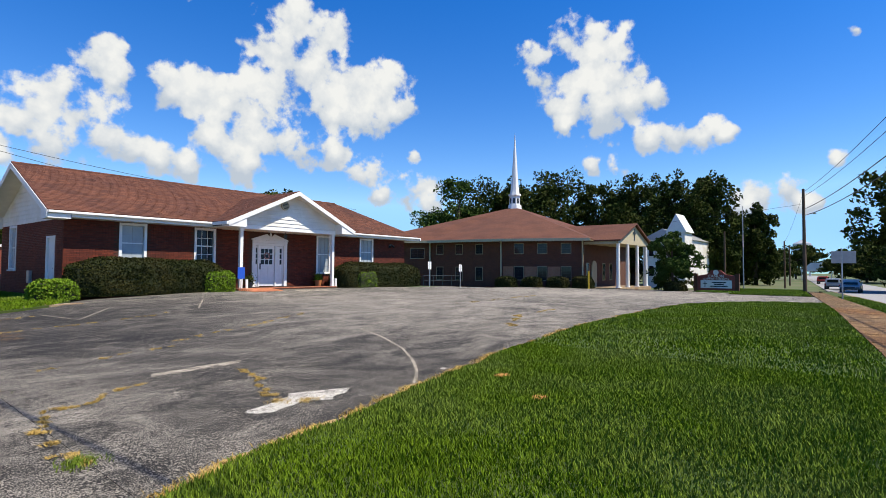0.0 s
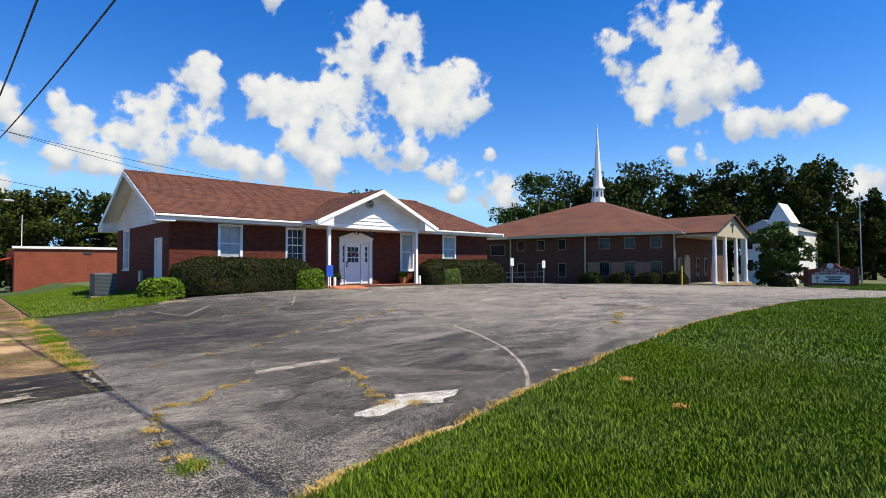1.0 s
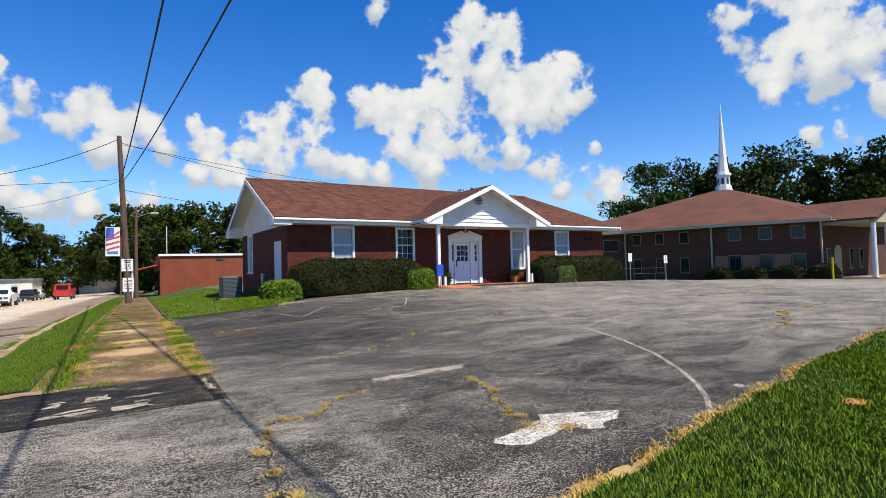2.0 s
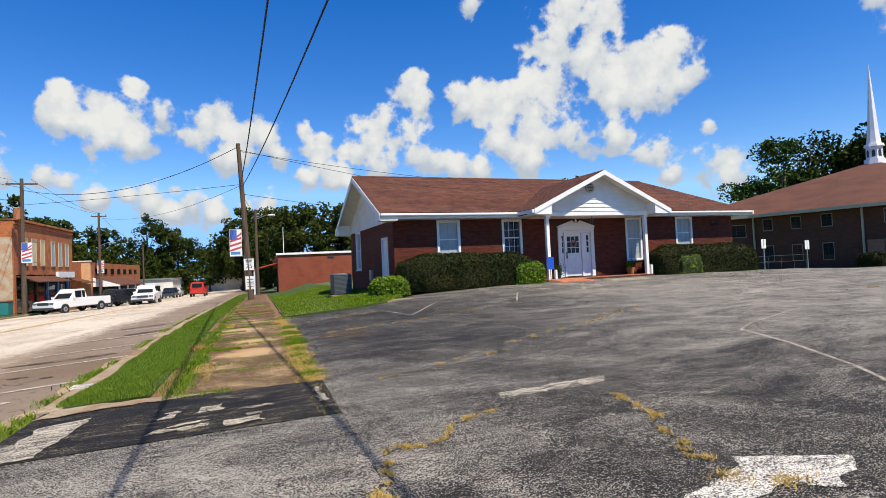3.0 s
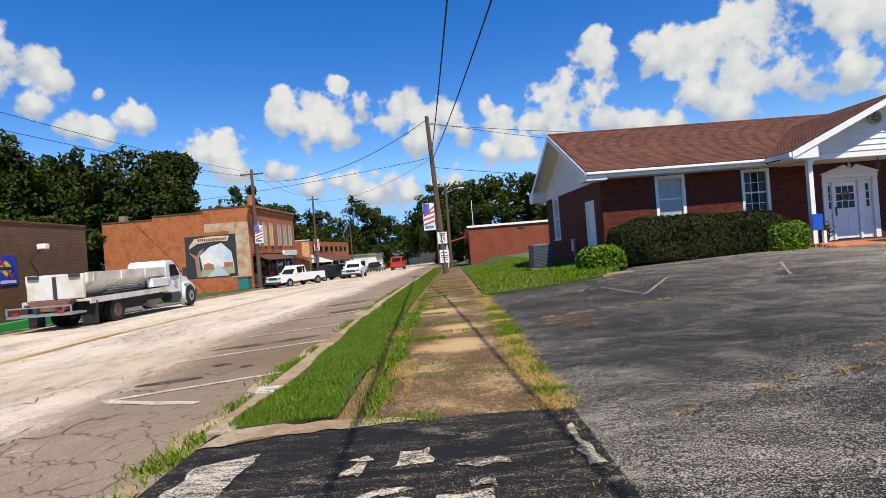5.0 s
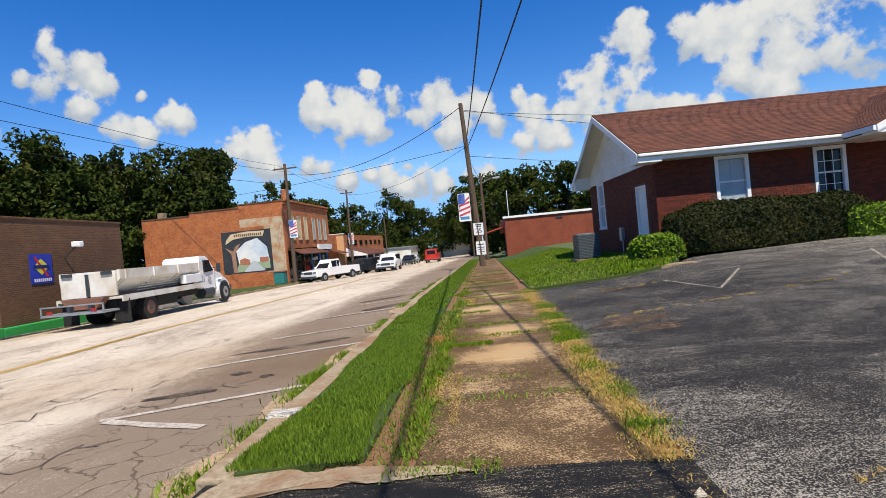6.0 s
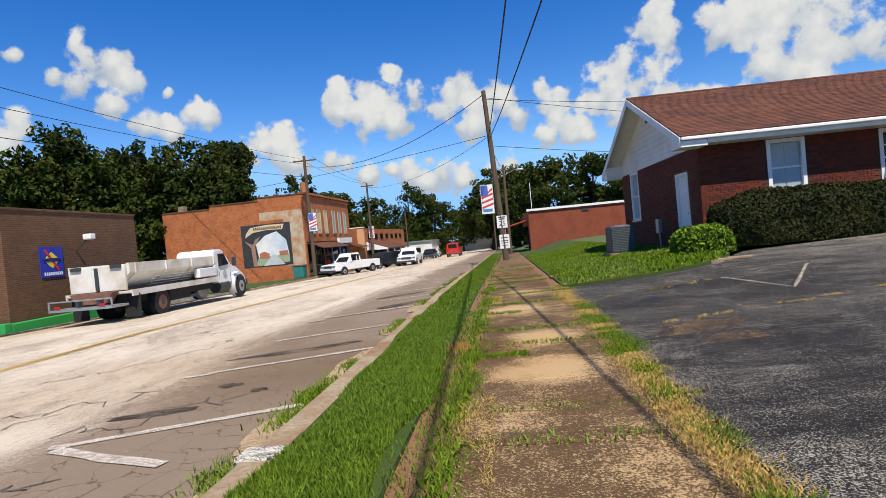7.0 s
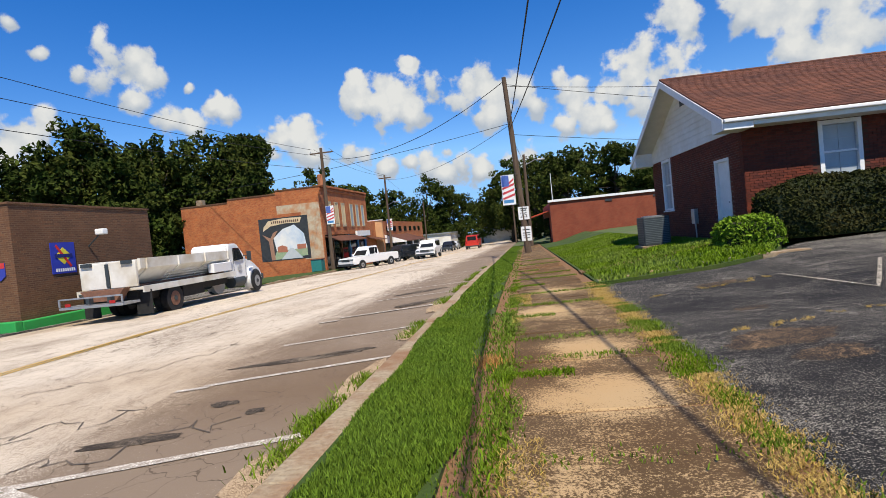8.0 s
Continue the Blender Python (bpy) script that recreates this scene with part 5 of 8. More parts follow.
# ---- far side of the street ----
def old_window(parent, x, y0, y1, z0, z1, m_in, label):
    w = part("window", boxes((x - .02, y0 - .08, z0 - .1, x + .06, y0, z1 + .08), (x - .02, y1, z0 - .1, x + .06, y1 + .08, z1 + .08), (x - .02, y0, z1, x + .06, y1, z1 + .08), (x - .02, y0, z0 - .1, x + .1, y1, z0)), M_CREAM, parent, label)
    part("pane", boxes((x - .01, y0, z0, x + .015, y1, z1)), m_in, w)
    return w


FX = -31.2
mb = thing("mural_building", "two-storey orange brick shop with a painted mural on its side", "building")
YM = 47.6
# stepped parapet side wall
bm = prisms(([(-45.6, -2), (FX, -2), (FX, 6.75), (-35.6, 6.55), (-35.6, 6.45), (-40.6, 6.3), (-40.6, 6.1), (-45.6, 5.98)], "y", YM, YM + .4))
part("side_wall", bm, M_ORANGE_BR, mb)
part("front_wall", boxes((FX - .4, YM + .401, 2.0, FX, 62, 6.75)), M_ORANGE_BR, mb)
part("rear_wall", boxes((-45.6, YM + .401, -2, -45.2, 62, 5.9)), M_ORANGE_BR, mb)
part("end_wall", boxes((-45.19, 61.6, -2, FX - .401, 62, 6.4)), M_ORANGE_BR, mb)
part("flat_roof", boxes((-45.2, YM + .4, 5.6, FX - .4, 61.6, 5.75)), M_ASPH_DARK, mb)
part("cornice", boxes((FX, YM, 6.3, FX + .12, 62, 6.5), (FX, YM, 6.62, FX + .2, 62, 6.8)), M_ORANGE_BR, mb)
part("coping", boxes((-35.6, YM - .05, 6.6, FX, YM + .45, 6.7), (-40.6, YM - .05, 6.3, -35.601, YM + .45, 6.42), (-45.6, YM - .05, 6.0, -40.601, YM + .45, 6.12)), M_BROWN_BR, mb)
part("chimney", boxes((-44.2, YM + .5, 5.7, -43.6, YM + 1.1, 6.7)), M_KERB, mb)
for i in range(6):
    y0 = 49.4 + i * 1.95 + (.7 if i > 2 else 0)
    old_window(mb, FX, y0, y0 + .85, 2.9, 5.2, mat("boarded_cream", (.62, .50, .30), (.55, .42, .25), 3) if i < 3 else M_BLIND, "tall boarded window" if i < 3 else "tall pale window")
shop = part("shopfront", boxes((FX - .5, YM + .41, -1.3, FX - .45, 62, 2.0)), M_GLASS_D, mb, "dark shop windows under an awning")
for yy in (48.2, 50.8, 53.2, 55.8, 58.6, 61.5):
    part("shop_post", boxes((FX - .44, yy, -1.3, FX - .3, yy + .25, 2.0)), mat("blue_trim", (.10, .25, .45), (.08, .2, .38), 4) if yy > 54 else M_BROWN_BR, shop)
aw = bmesh.new()
slab(aw, [(FX, 48.0, 1.9), (FX + 1.6, 48.0, 1.35), (FX + 1.6, 56.5, 1.35), (FX, 56.5, 1.9)], .08)
part("awning", aw, M_CH_ROOF, mb, "rusty brown metal awning")
part("shop_sign", boxes((FX + .01, 57, 1.7, FX + .25, 61.8, 2.3)), M_WHITE, mb)

# the mural: painted flat on the brick
mural = thing("mural", "faded painted mural with a banner, a road and a river valley", "mural")
MY = YM - .004


def paint(name, pts, material, lift, label=""):
    bm = bmesh.new()
    prism(bm, pts, "y", MY - .004 - lift * .004, MY - lift * .004)
    return part(name, bm, material, mural, label)


MX0, MX1, MZ0, MZ1 = -37.6, -32.6, 0.0, 4.1
paint("pale_ground", [(-33.2, -.1), (FX - .1, -.1), (FX - .1, 5.2), (-35.6, 5.2), (-35.6, 4.4), (-33.2, 4.4)], mat("flaking_whitewash", (.50, .42, .30), (.42, .33, .22), 6, c3=(.46, .22, .10), big=1.5), 0)
paint("dark_border", [(MX0, MZ0), (MX1, MZ0), (MX1, MZ1), (MX0, MZ1)], mat("mural_dark", (.02, .025, .03), (.04, .045, .05), 3), 1)
paint("painted_sky", [(-36.0, .9), (-32.9, .9), (-33.1, 2.4), (-34.0, 3.3), (-35.2, 3.0), (-36.2, 2.2)], mat("mural_sky", (.42, .52, .62), (.62, .66, .68), 1.6, c3=(.75, .73, .68), big=.7), 2)
paint("painted_field", [(-36.4, .1), (-32.9, .3), (-32.9, 1.0), (-36.0, .95)], mat("mural_green", (.22, .34, .20), (.36, .38, .24), 2.5), 3)
paint("painted_road", [(-35.6, .1), (-33.4, .1), (-34.3, 1.1), (-34.6, 1.1)], mat("mural_road", (.42, .46, .48), (.50, .52, .52), 3), 4)
paint("painted_house", [(-35.9, .8), (-34.9, .75), (-34.9, 1.25), (-35.4, 1.45), (-35.9, 1.3)], mat("mural_brick", (.42, .16, .09), (.36, .13, .08), 4), 5)
paint("painted_house", [(-33.9, .95), (-33.0, .95), (-33.0, 1.4), (-33.9, 1.4)], mat("mural_brick_b", (.42, .16, .09), (.36, .13, .08), 4), 5)
paint("painted_tree", [(-36.6, .1), (-36.2, .1), (-36.3, 2.0), (-35.7, 2.9), (-36.2, 2.7), (-36.5, 2.2), (-37.3, 2.6), (-36.7, 1.9)], mat("mural_bark", (.36, .20, .13), (.28, .15, .10), 4), 6)
paint("painted_banner", [(-37.2, 2.9), (-36.4, 3.35), (-35.0, 3.5), (-33.4, 3.45), (-33.2, 3.95), (-35.0, 4.0), (-36.6, 3.85), (-37.1, 3.3)], mat("mural_banner", (.66, .52, .34), (.58, .44, .28), 3), 7)
bm = bmesh.new()
for i in range(14):
    x = -36.3 + i * .205
    box(bm, x, MY - .045, 3.56 + .02 * math.sin(i), x + .13, MY - .04, 3.80 + .02 * math.sin(i))
part("banner_lettering", bm, mat("mural_letters", (.10, .06, .04), None, 4), mural)

seat(FAR_SIDE, mb, mural)
bin_ = thing("dumpster", "teal metal waste bin beside the shop", "bin", at=(-31.6, 46.6, H(-31.6, 46.6)))
part("body", boxes((-.5, -.45, .05, .5, .45, 1.1), bevel=.04), mat("teal_paint", (.02, .16, .15), (.03, .2, .18), 5, .5), bin_)
part("lid", boxes((-.53, -.48, 1.1, .53, .48, 1.18), bevel=.02), M_DARKMETAL, bin_)

stand(FAR_SIDE, bin_)

# lower shops further along
pb = thing("peach_shop", "single-storey shop with a peach side wall and shingled canopy", "building")
part("infill_wall", boxes((FX - 8, 62.01, -2.2, FX - .3, 66, 3.4)), M_ORANGE_BR, pb)
part("side_wall", boxes((FX - 12, 66, -2.5, FX + .6, 66.4, 3.5)), mat("peach_stucco", (.62, .36, .18), (.55, .31, .16), 3, .9, .2), pb)
part("front_wall", boxes((FX + .2, 66.41, -2.5, FX + .6, 92, 3.4)), M_ORANGE_BR, pb)
part("roof", boxes((FX - 12, 66.41, 3.0, FX + .19, 92, 3.2)), M_ASPH_DARK, pb)
part("coping", boxes((FX - 12, 65.9, 3.5, FX + .7, 66.45, 3.6)), M_WHITE, pb)
cp = bmesh.new()
slab(cp, [(FX + .6, 67, 1.6), (FX + 3.4, 67, .6), (FX + 3.4, 80, .6), (FX + .6, 80, 1.6)], .12)
part("canopy", cp, M_CH_ROOF, pb, "brown shingled canopy over the shopfronts")
part("canopy_end", prisms(([(FX + .6, .5), (FX + 3.4, .45), (FX + 3.4, .6), (FX + .6, 1.6)], "y", 66.9, 66.98)), M_WHITE, pb)
for yy in (67.3, 71.5, 75.7, 79.7):
    part("canopy_post", boxes((FX + 3.15, yy, -2.4, FX + 3.3, yy + .15, .5)), M_WHITE, pb)
part("shopfront", boxes((FX + .601, 66.8, -2.4, FX + .64, 91.5, .5)), M_GLASS_D, pb)
for i in range(7):
    part("upper_window", boxes((FX + .601, 68 + i * 3.3, 2.0, FX + .65, 69.6 + i * 3.3, 2.7)), M_GLASS_D, pb)
infw = bmesh.new()
slab(infw, [(FX - .3, 62.2, 1.5), (FX + 1.2, 62.2, 1.1), (FX + 1.2, 65.8, 1.1), (FX - .3, 65.8, 1.5)], .08)
part("awning", infw, M_CH_ROOF, pb)
seat(FAR_SIDE, pb)
far_shop = thing("far_shop", "low white shop at the end of the street", "building")
part("wall", boxes((-32, 110, -3, -26, 130, 0.9)), M_SIDING, far_shop)
part("roof", boxes((-32.3, 109.7, .9, -25.7, 130.3, 1.15)), M_METAL, far_shop)
fb = thing("far_building", "low pale building closing the end of the street", "building")
part("wall", boxes((-24, 150, -3.5, -8, 158, 0.4)), M_SIDING, fb)
part("roof", prisms(([(149.5, .4), (158.5, .4), (154, 2.0)], "x", -24.4, -7.6)), M_METAL, fb)

# corner store
store = thing("corner_store", "flat-roofed dark brown brick corner store with a green kerb", "building")
SX, SY0, SY1 = -30.6, 17.9, 25.0
part("front_wall", boxes((SX - .3, SY0, -1.3, SX, SY1, 3.85)), M_BROWN_BR, store)
part("side_wall", boxes((SX - 14, SY0, -1.5, SX - .301, SY0 + .3, 3.85)), M_BROWN_BR, store)
part("far_wall", boxes((SX - 14, SY1 - .3, -1.5, SX - .301, SY1, 3.85)), M_BROWN_BR, store)
part("flat_roof", boxes((SX - 14, SY0 + .3, 3.4, SX - .3, SY1 - .3, 3.5)), M_ASPH_DARK, store)
part("coping", boxes((SX - .34, SY0 - .04, 3.85, SX + .04, SY1 + .04, 3.93), (SX - 14, SY0 - .04, 3.85, SX - .341, SY0 + .34, 3.93)), M_BROWN_BR, store)
M_GREEN = mat("green_kerb_paint", (.02, .33, .07), (.03, .27, .06), 6, .6)
part("painted_kerb", boxes((SX + .01, SY0 - .25, -1.2, SX + .3, SY1, -.10), (SX - 14, SY0 - .55, -1.2, SX + .3, SY0 - .26, -.06), bevel=.03), M_GREEN, store, "bright green painted kerb")
lampa = part("wall_lamp", cyls(((SX, 21.2, 2.3), (SX + .5, 21.25, 2.75), .03), seg=8), M_DARKMETAL, store)
part("lamp_head", boxes((SX + .4, 21.1, 2.72, SX + .75, 21.4, 2.95), bevel=.04), M_WHITE, lampa, "white floodlight head")
sw = part("window", boxes((SX - 3.6, SY0 - .05, 1.2, SX - 1.1, SY0 + .02, 2.2)), M_GLASS_D, store)
part("window_frame", boxes((SX - 3.7, SY0 - .08, 1.1, SX - 3.6, SY0 + .02, 2.3), (SX - 1.1, SY0 - .08, 1.1, SX - 1.0, SY0 + .02, 2.3), (SX - 3.6, SY0 - .08, 2.2, SX - 1.1, SY0 + .02, 2.3)), M_CREAM, sw)
# brand banner as plain shapes
ban = thing("store_banner", "blue fabric banner with a yellow diamond and red arrow", "banner")
part("cloth", boxes((SX + .01, 19.35, 1.35, SX + .03, 20.45, 2.5)), mat("banner_blue", (.02, .035, .32), (.025, .045, .38), 3, .7), ban)
bm = prisms(([(19.9, 2.32), (20.28, 2.0), (19.9, 1.68), (19.52, 2.0)], "x", SX + .031, SX + .036))
part("diamond", bm, mat("banner_yellow", (.75, .65, .05), None, 4), ban)
bm = prisms(([(19.55, 2.36), (19.63, 2.42), (20.25, 1.62), (20.17, 1.56)], "x", SX + .037, SX + .042))
part("arrow", bm, mat("banner_red", (.6, .03, .03), None, 4), ban)
part("bars", boxes((SX + .043, 19.5, 1.94, SX + .047, 20.3, 2.07)), mat("banner_navy", (.015, .02, .15), None, 4), ban)
part("lower_bars", boxes(*[(SX + .031, 19.5 + i * .1, 1.42, SX + .035, 19.57 + i * .1, 1.54) for i in range(9)]), M_WHITE, ban)
sg = thing("shield_sign", "small red and blue shield sign on the store wall", "sign")
part("shield", prisms(([(SX - .75, 1.9), (SX - .35, 1.9), (SX - .35, 1.45), (SX - .55, 1.3), (SX - .75, 1.45)], "y", SY0 - .04, SY0 - .01)), mat("sign_blue", (.03, .05, .35), None, 4), sg)
part("band", boxes((SX - .75, SY0 - .045, 1.72, SX - .35, SY0 - .041, 1.9)), mat("sign_red", (.55, .04, .04), None, 4), sg)

seat(STORE, store, ban, sg)

# low brick public building by the pavement
po = thing("low_brick_building", "long low red brick building with white coping", "building")
part("south_wall", boxes((-10.8, 54.0, -1.6, 14, 54.4, 2.95)), M_PO_BR, po)
part("west_wall", boxes((-10.8, 54.401, -1.6, -10.4, 72, 2.95)), M_PO_BR, po)
part("rear_wall", boxes((-10.39, 71.6, -1.6, 14, 72, 2.95), (13.6, 54.41, -1.6, 14, 71.59, 2.95)), M_PO_BR, po)
part("flat_roof", boxes((-10.4, 54.4, 2.5, 13.6, 71.6, 2.6)), M_ASPH_DARK, po)
part("coping", boxes((-10.95, 53.85, 2.95, 14.1, 54.5, 3.15)), M_WHITE, po, "white metal coping")
for xx in (-6.0, -1.9, 2.2, 6.5):
    part("scupper", boxes((xx, 53.93, 2.55, xx + .6, 53.999, 2.72)), M_DARKMETAL, po)
aw = bmesh.new()
slab(aw, [(-10.8, 56, 2.3), (-10.8, 70, 2.3), (-13.2, 70, 1.7), (-13.2, 56, 1.7)], .1)
part("red_awning", aw, mat("red_awning", (.55, .09, .04), (.48, .07, .03), 4), po, "red sloping porch roof on white posts")
for yy in (56.1, 62, 69.8):
    part("awning_post", boxes((-13.1, yy, -1.4, -12.98, yy + .12, 1.65)), M_WHITE, po)
part("awning_base", boxes((-13.2, 55.8, -1.5, -11.0, 70, -1.02)), mat("yellow_paint", (.60, .48, .05), None, 4), po)
# dark sheet on the west wall stands in for the shade under the awning
part("porch_painted_shade", boxes((-10.9, 57, -1.1, -10.81, 69, 1.6)), M_GLASS_D, po)
seat(LOW_BLOCK, po)
fp = thing("flagpole", "tall white flagpole behind the low building", "flagpole", at=(-7.5, 78, H(-7.5, 78)))
part("pole", cyls(((0, 0, 0), (0, 0, 8.2), .07, .04), seg=8), M_WHITE, fp)
bm = bmesh.new()
prism(bm, [(0.05, 3.5), (.5, 3.2), (.6, 2.2), (.1, 2.4)], "y", -.02, .02)
part("flag", bm, mat("flag_cloth", (.5, .3, .32), (.6, .55, .55), 3), fp)

# ---- poles and wires ----
def pole(x, y, top, r, label, arms=(), lean=(0, 0)):
    z0 = H(x, y)
    t = thing("utility_pole", label, "utility pole", "street poles", at=(x, y, z0 - .1))
    part("shaft", cyls(((0, 0, 0), (lean[0], lean[1], top - z0 + .1), r * 1.15, r * .75), seg=12), M_WOOD, t, smooth=False)
    for dz, half, ax in arms:
        zz = top - z0 - dz
        row = (-half, -.05, zz - .06, half, .05, zz + .06) if ax == "x" else (-.05, -half, zz - .06, .05, half, zz + .06)
        arm = part("cross_arm", boxes(row), M_WOOD, t)
        for s in (-.9, 0, .9):
            p = (s * half, 0, zz + .05) if ax == "x" else (0, s * half, zz + .05)
            part("insulator", cyls((p, (p[0], p[1], p[2] + .18), .045, .03), seg=8), M_METAL, arm)
    return t


p1 = pole(-11.4, 36.88, 9.7, .17, "tall weathered wooden utility pole on the verge, leaning to the street", lean=(-.48, 0))
p2 = pole(-30.2, 46.7, 10.1, .17, "wooden utility pole with a crossarm and transformer", ((0.35, 1.1, "x"),))
part("transformer", cyls(((-.35, 0, 8.0), (-.35, 0, 8.9), .28), ((-.35, 0, 8.9), (-.35, 0, 8.98), .3, .2), seg=16), mat("rusty_can", (.42, .16, .07), (.35, .13, .06), 4), p2, "rust-coloured transformer can")
p3 = pole(-29.6, 66, 9.3, .15, "distant wooden utility pole", ((.3, .8, "x"),))
stand(FAR_SIDE, p2, p3)
p4 = pole(-11.0, 53, 7.2, .14, "wooden pole carrying a street lamp")
pr = pole(48.1, 4.3, 8.9, .15, "wooden utility pole with a street lamp beside the side road")
pole(77.6, 10.2, 5.5, .12, "distant wooden utility pole")
pole(95.5, 12.1, 5.5, .12, "distant wooden utility pole")
pole(-29, 100, 7, .13, "distant wooden utility pole")
pole(-13, 92, 7, .13, "distant wooden utility pole")
pole(60.0, 13.8, 6, .12, "distant wooden utility pole")
for pp, zz, s in ((p4, 7.2, 1), (pr, 7.2, 1), (p3, 7.0, 1)):
    arm = part("lamp_arm", cyls(((0, 0, zz), (.9 * s, -.5, zz + .35), .03), ((.9 * s, -.5, zz + .35), (1.3 * s, -.7, zz + .35), .03), seg=8), M_METAL, pp)
    part("lamp_head", boxes((1.1 * s, -.8, zz + .25, 1.75 * s, -.55, zz + .4), bevel=.04), M_METAL, arm, "cobra-head street lamp")
for x, y, z0, w, h2 in ((-11.85, 36.68, 2.3, .75, 1.75), (-27.6, 49.7, 2.8, .72, 1.6), (-27.1, 68.1, 2.0, .66, 1.4)):
    bnn = thing("street_banner", "patriotic red, white and blue street banner on a pole bracket", "banner", "street banners", at=(x, y, z0))
    part("cloth", boxes((-w, -.012, 0, 0, .012, h2)), M_WHITE, bnn)
    part("canton", boxes((-w * .98, -.018, h2 * .62, -w * .4, -.0125, h2 * .98)), mat("banner_canton", (.05, .10, .36), (.08, .15, .42), 8), bnn)
    bm = bmesh.new()
    for i in range(4):
        z1 = h2 * (.25 + i * .17)
        slab(bm, [(-w * (.95 if i < 3 else .4), -.0165, z1), (-.02, -.0165, z1 + .22), (-.02, -.0125, z1 + .22), (-w * (.95 if i < 3 else .4), -.0125, z1)], h2 * .075)
    part("stripes", bm, mat("banner_stripe", (.48, .05, .06), (.55, .08, .09), 8), bnn)
    part("lower_bar", boxes((-w * .9, -.018, .12, -w * .15, -.0125, .3)), mat("banner_bar", (.06, .25, .5), None, 8), bnn)
    for bz in (h2, 0):
        part("bracket", cyls(((-w, 0, bz), (.3, 0, bz), .015), seg=6), M_DARKMETAL, bnn)


def plate_sign(x, y, zc, w, h2, label, bars, post=False):
    t = thing("road_sign", label, "sign", at=(x, y, zc))
    part("plate", boxes((-w / 2, -.015, -h2 / 2, w / 2, 0, h2 / 2), bevel=.004), M_WHITE, t)
    if bars:
        part("bars", boxes(*bars), M_DARKMETAL, t)
    return t


sl = plate_sign(-11.47, 36.725, 1.75, .62, .75, "white speed limit sign reading 25", ((-.2, -.02, .24, .2, -.016, .31), (-.16, -.02, .13, .16, -.016, .2)))
tx = bpy.data.curves.new("numerals", "FONT")
tx.body, tx.size, tx.align_x, tx.align_y, tx.extrude = "25", .42, "CENTER", "CENTER", .002
num = new("numerals", tx)
num.data.materials.append(M_DARKMETAL)
num.parent = sl
num.matrix_local = pose(0, -.018, -.12, 90, 0, 0)
plate_sign(-11.42, 36.72, .55, .6, .85, "white notice board on the pole with small print", ((-.2, -.02, .2, .2, -.016, .26), (-.22, -.02, .02, .22, -.016, .07), (-.2, -.02, -.1, .2, -.016, -.06), (-.18, -.02, -.25, .2, -.016, -.21)))


def wire(p, q, sag, r, label="thin black overhead cable"):
    c = bpy.data.curves.new("cable", "CURVE")
    c.dimensions, c.bevel_depth, c.bevel_resolution = "3D", r, 1
    s = c.splines.new("POLY")
    n = 24
    s.points.add(n)
    for i in range(n + 1):
        t = i / n
        s.points[i].co = (p[0] + (q[0] - p[0]) * t, p[1] + (q[1] - p[1]) * t, p[2] + (q[2] - p[2]) * t - sag * 4 * t * (1 - t), 1)
    ob = new("cable", c)
    ob.data.materials.append(M_WIRE)
    return tagged(ob, label, "cable", "overhead cables")


T1 = (-11.88, 36.88)
wire((*T1, 6.7), (-9.5, -9, 7.6), .75, .022, "thick black overhead cable")
wire((*T1, 6.6), (-7.6, -9, 7.6), .75, .022, "thick black overhead cable")
wire((-11.88, 36.88, 9.5), at(FAR_SIDE, -30.2, 46.7, 9.0), 1.4, .02)
wire((-11.88, 36.88, 9.3), (30, 60, 8.5), .9, .015)
wire((-11.88, 36.88, 9.2), (26, 42, 7.6), .8, .015)
wire((-11.88, 36.88, 7.0), (-60, 60, 8.5), 1.0, .015)
wire((-11.88, 36.88, 6.4), (20, 60, 6.4), .5, .015)
wire((-11.88, 36.88, 6.8), (-11.0, 53, 6.6), .2, .015)
wire((-11.88, 36.88, 6.9), at(FAR_SIDE, -29.6, 66, 8.6), .9, .012)
wire(at(FAR_SIDE, -30.9, 46.7, 9.9), at(FAR_SIDE, -29.9, 66, 9.1), .4, .012)
wire(at(FAR_SIDE, -29.5, 46.7, 9.9), at(FAR_SIDE, -29.3, 66, 9.1), .4, .012)
wire(at(FAR_SIDE, -31.1, 46.7, 9.9), (-33, -8, 10.2), 1.0, .014)
wire(at(FAR_SIDE, -30.2, 46.7, 9.2), (-33.5, -8, 9.0), 1.0, .014)
wire(at(FAR_SIDE, -30.2, 46.7, 8.0), (-34, -8, 7.4), .8, .016)
wire(at(FAR_SIDE, -29.6, 66, 9), (-29, 100, 6.8), .5, .012)
wire((48.1, 4.3, 8.6), (-9, -8.5, 8.9), .8, .014)
wire((48.1, 4.3, 8.2), (-8, -8.5, 8.3), .8, .014)
wire((48.1, 4.3, 7.0), (-8.5, -8.7, 7.6), .9, .024, "thick black overhead cable")
wire((48.1, 4.3, 6.4), (-8.5, -8.7, 6.9), 1.0, .024, "thick black overhead cable")
wire((48.1, 4.3, 8.6), (77.6, 10.2, 5.3), .4, .012)
wire((48.1, 4.3, 7.5), (60, 40, 7.0), .5, .012)
pole(-8.6, -8.9, 9.2, .17, "wooden utility pole at the street corner", ((.3, 1.0, "x"),))


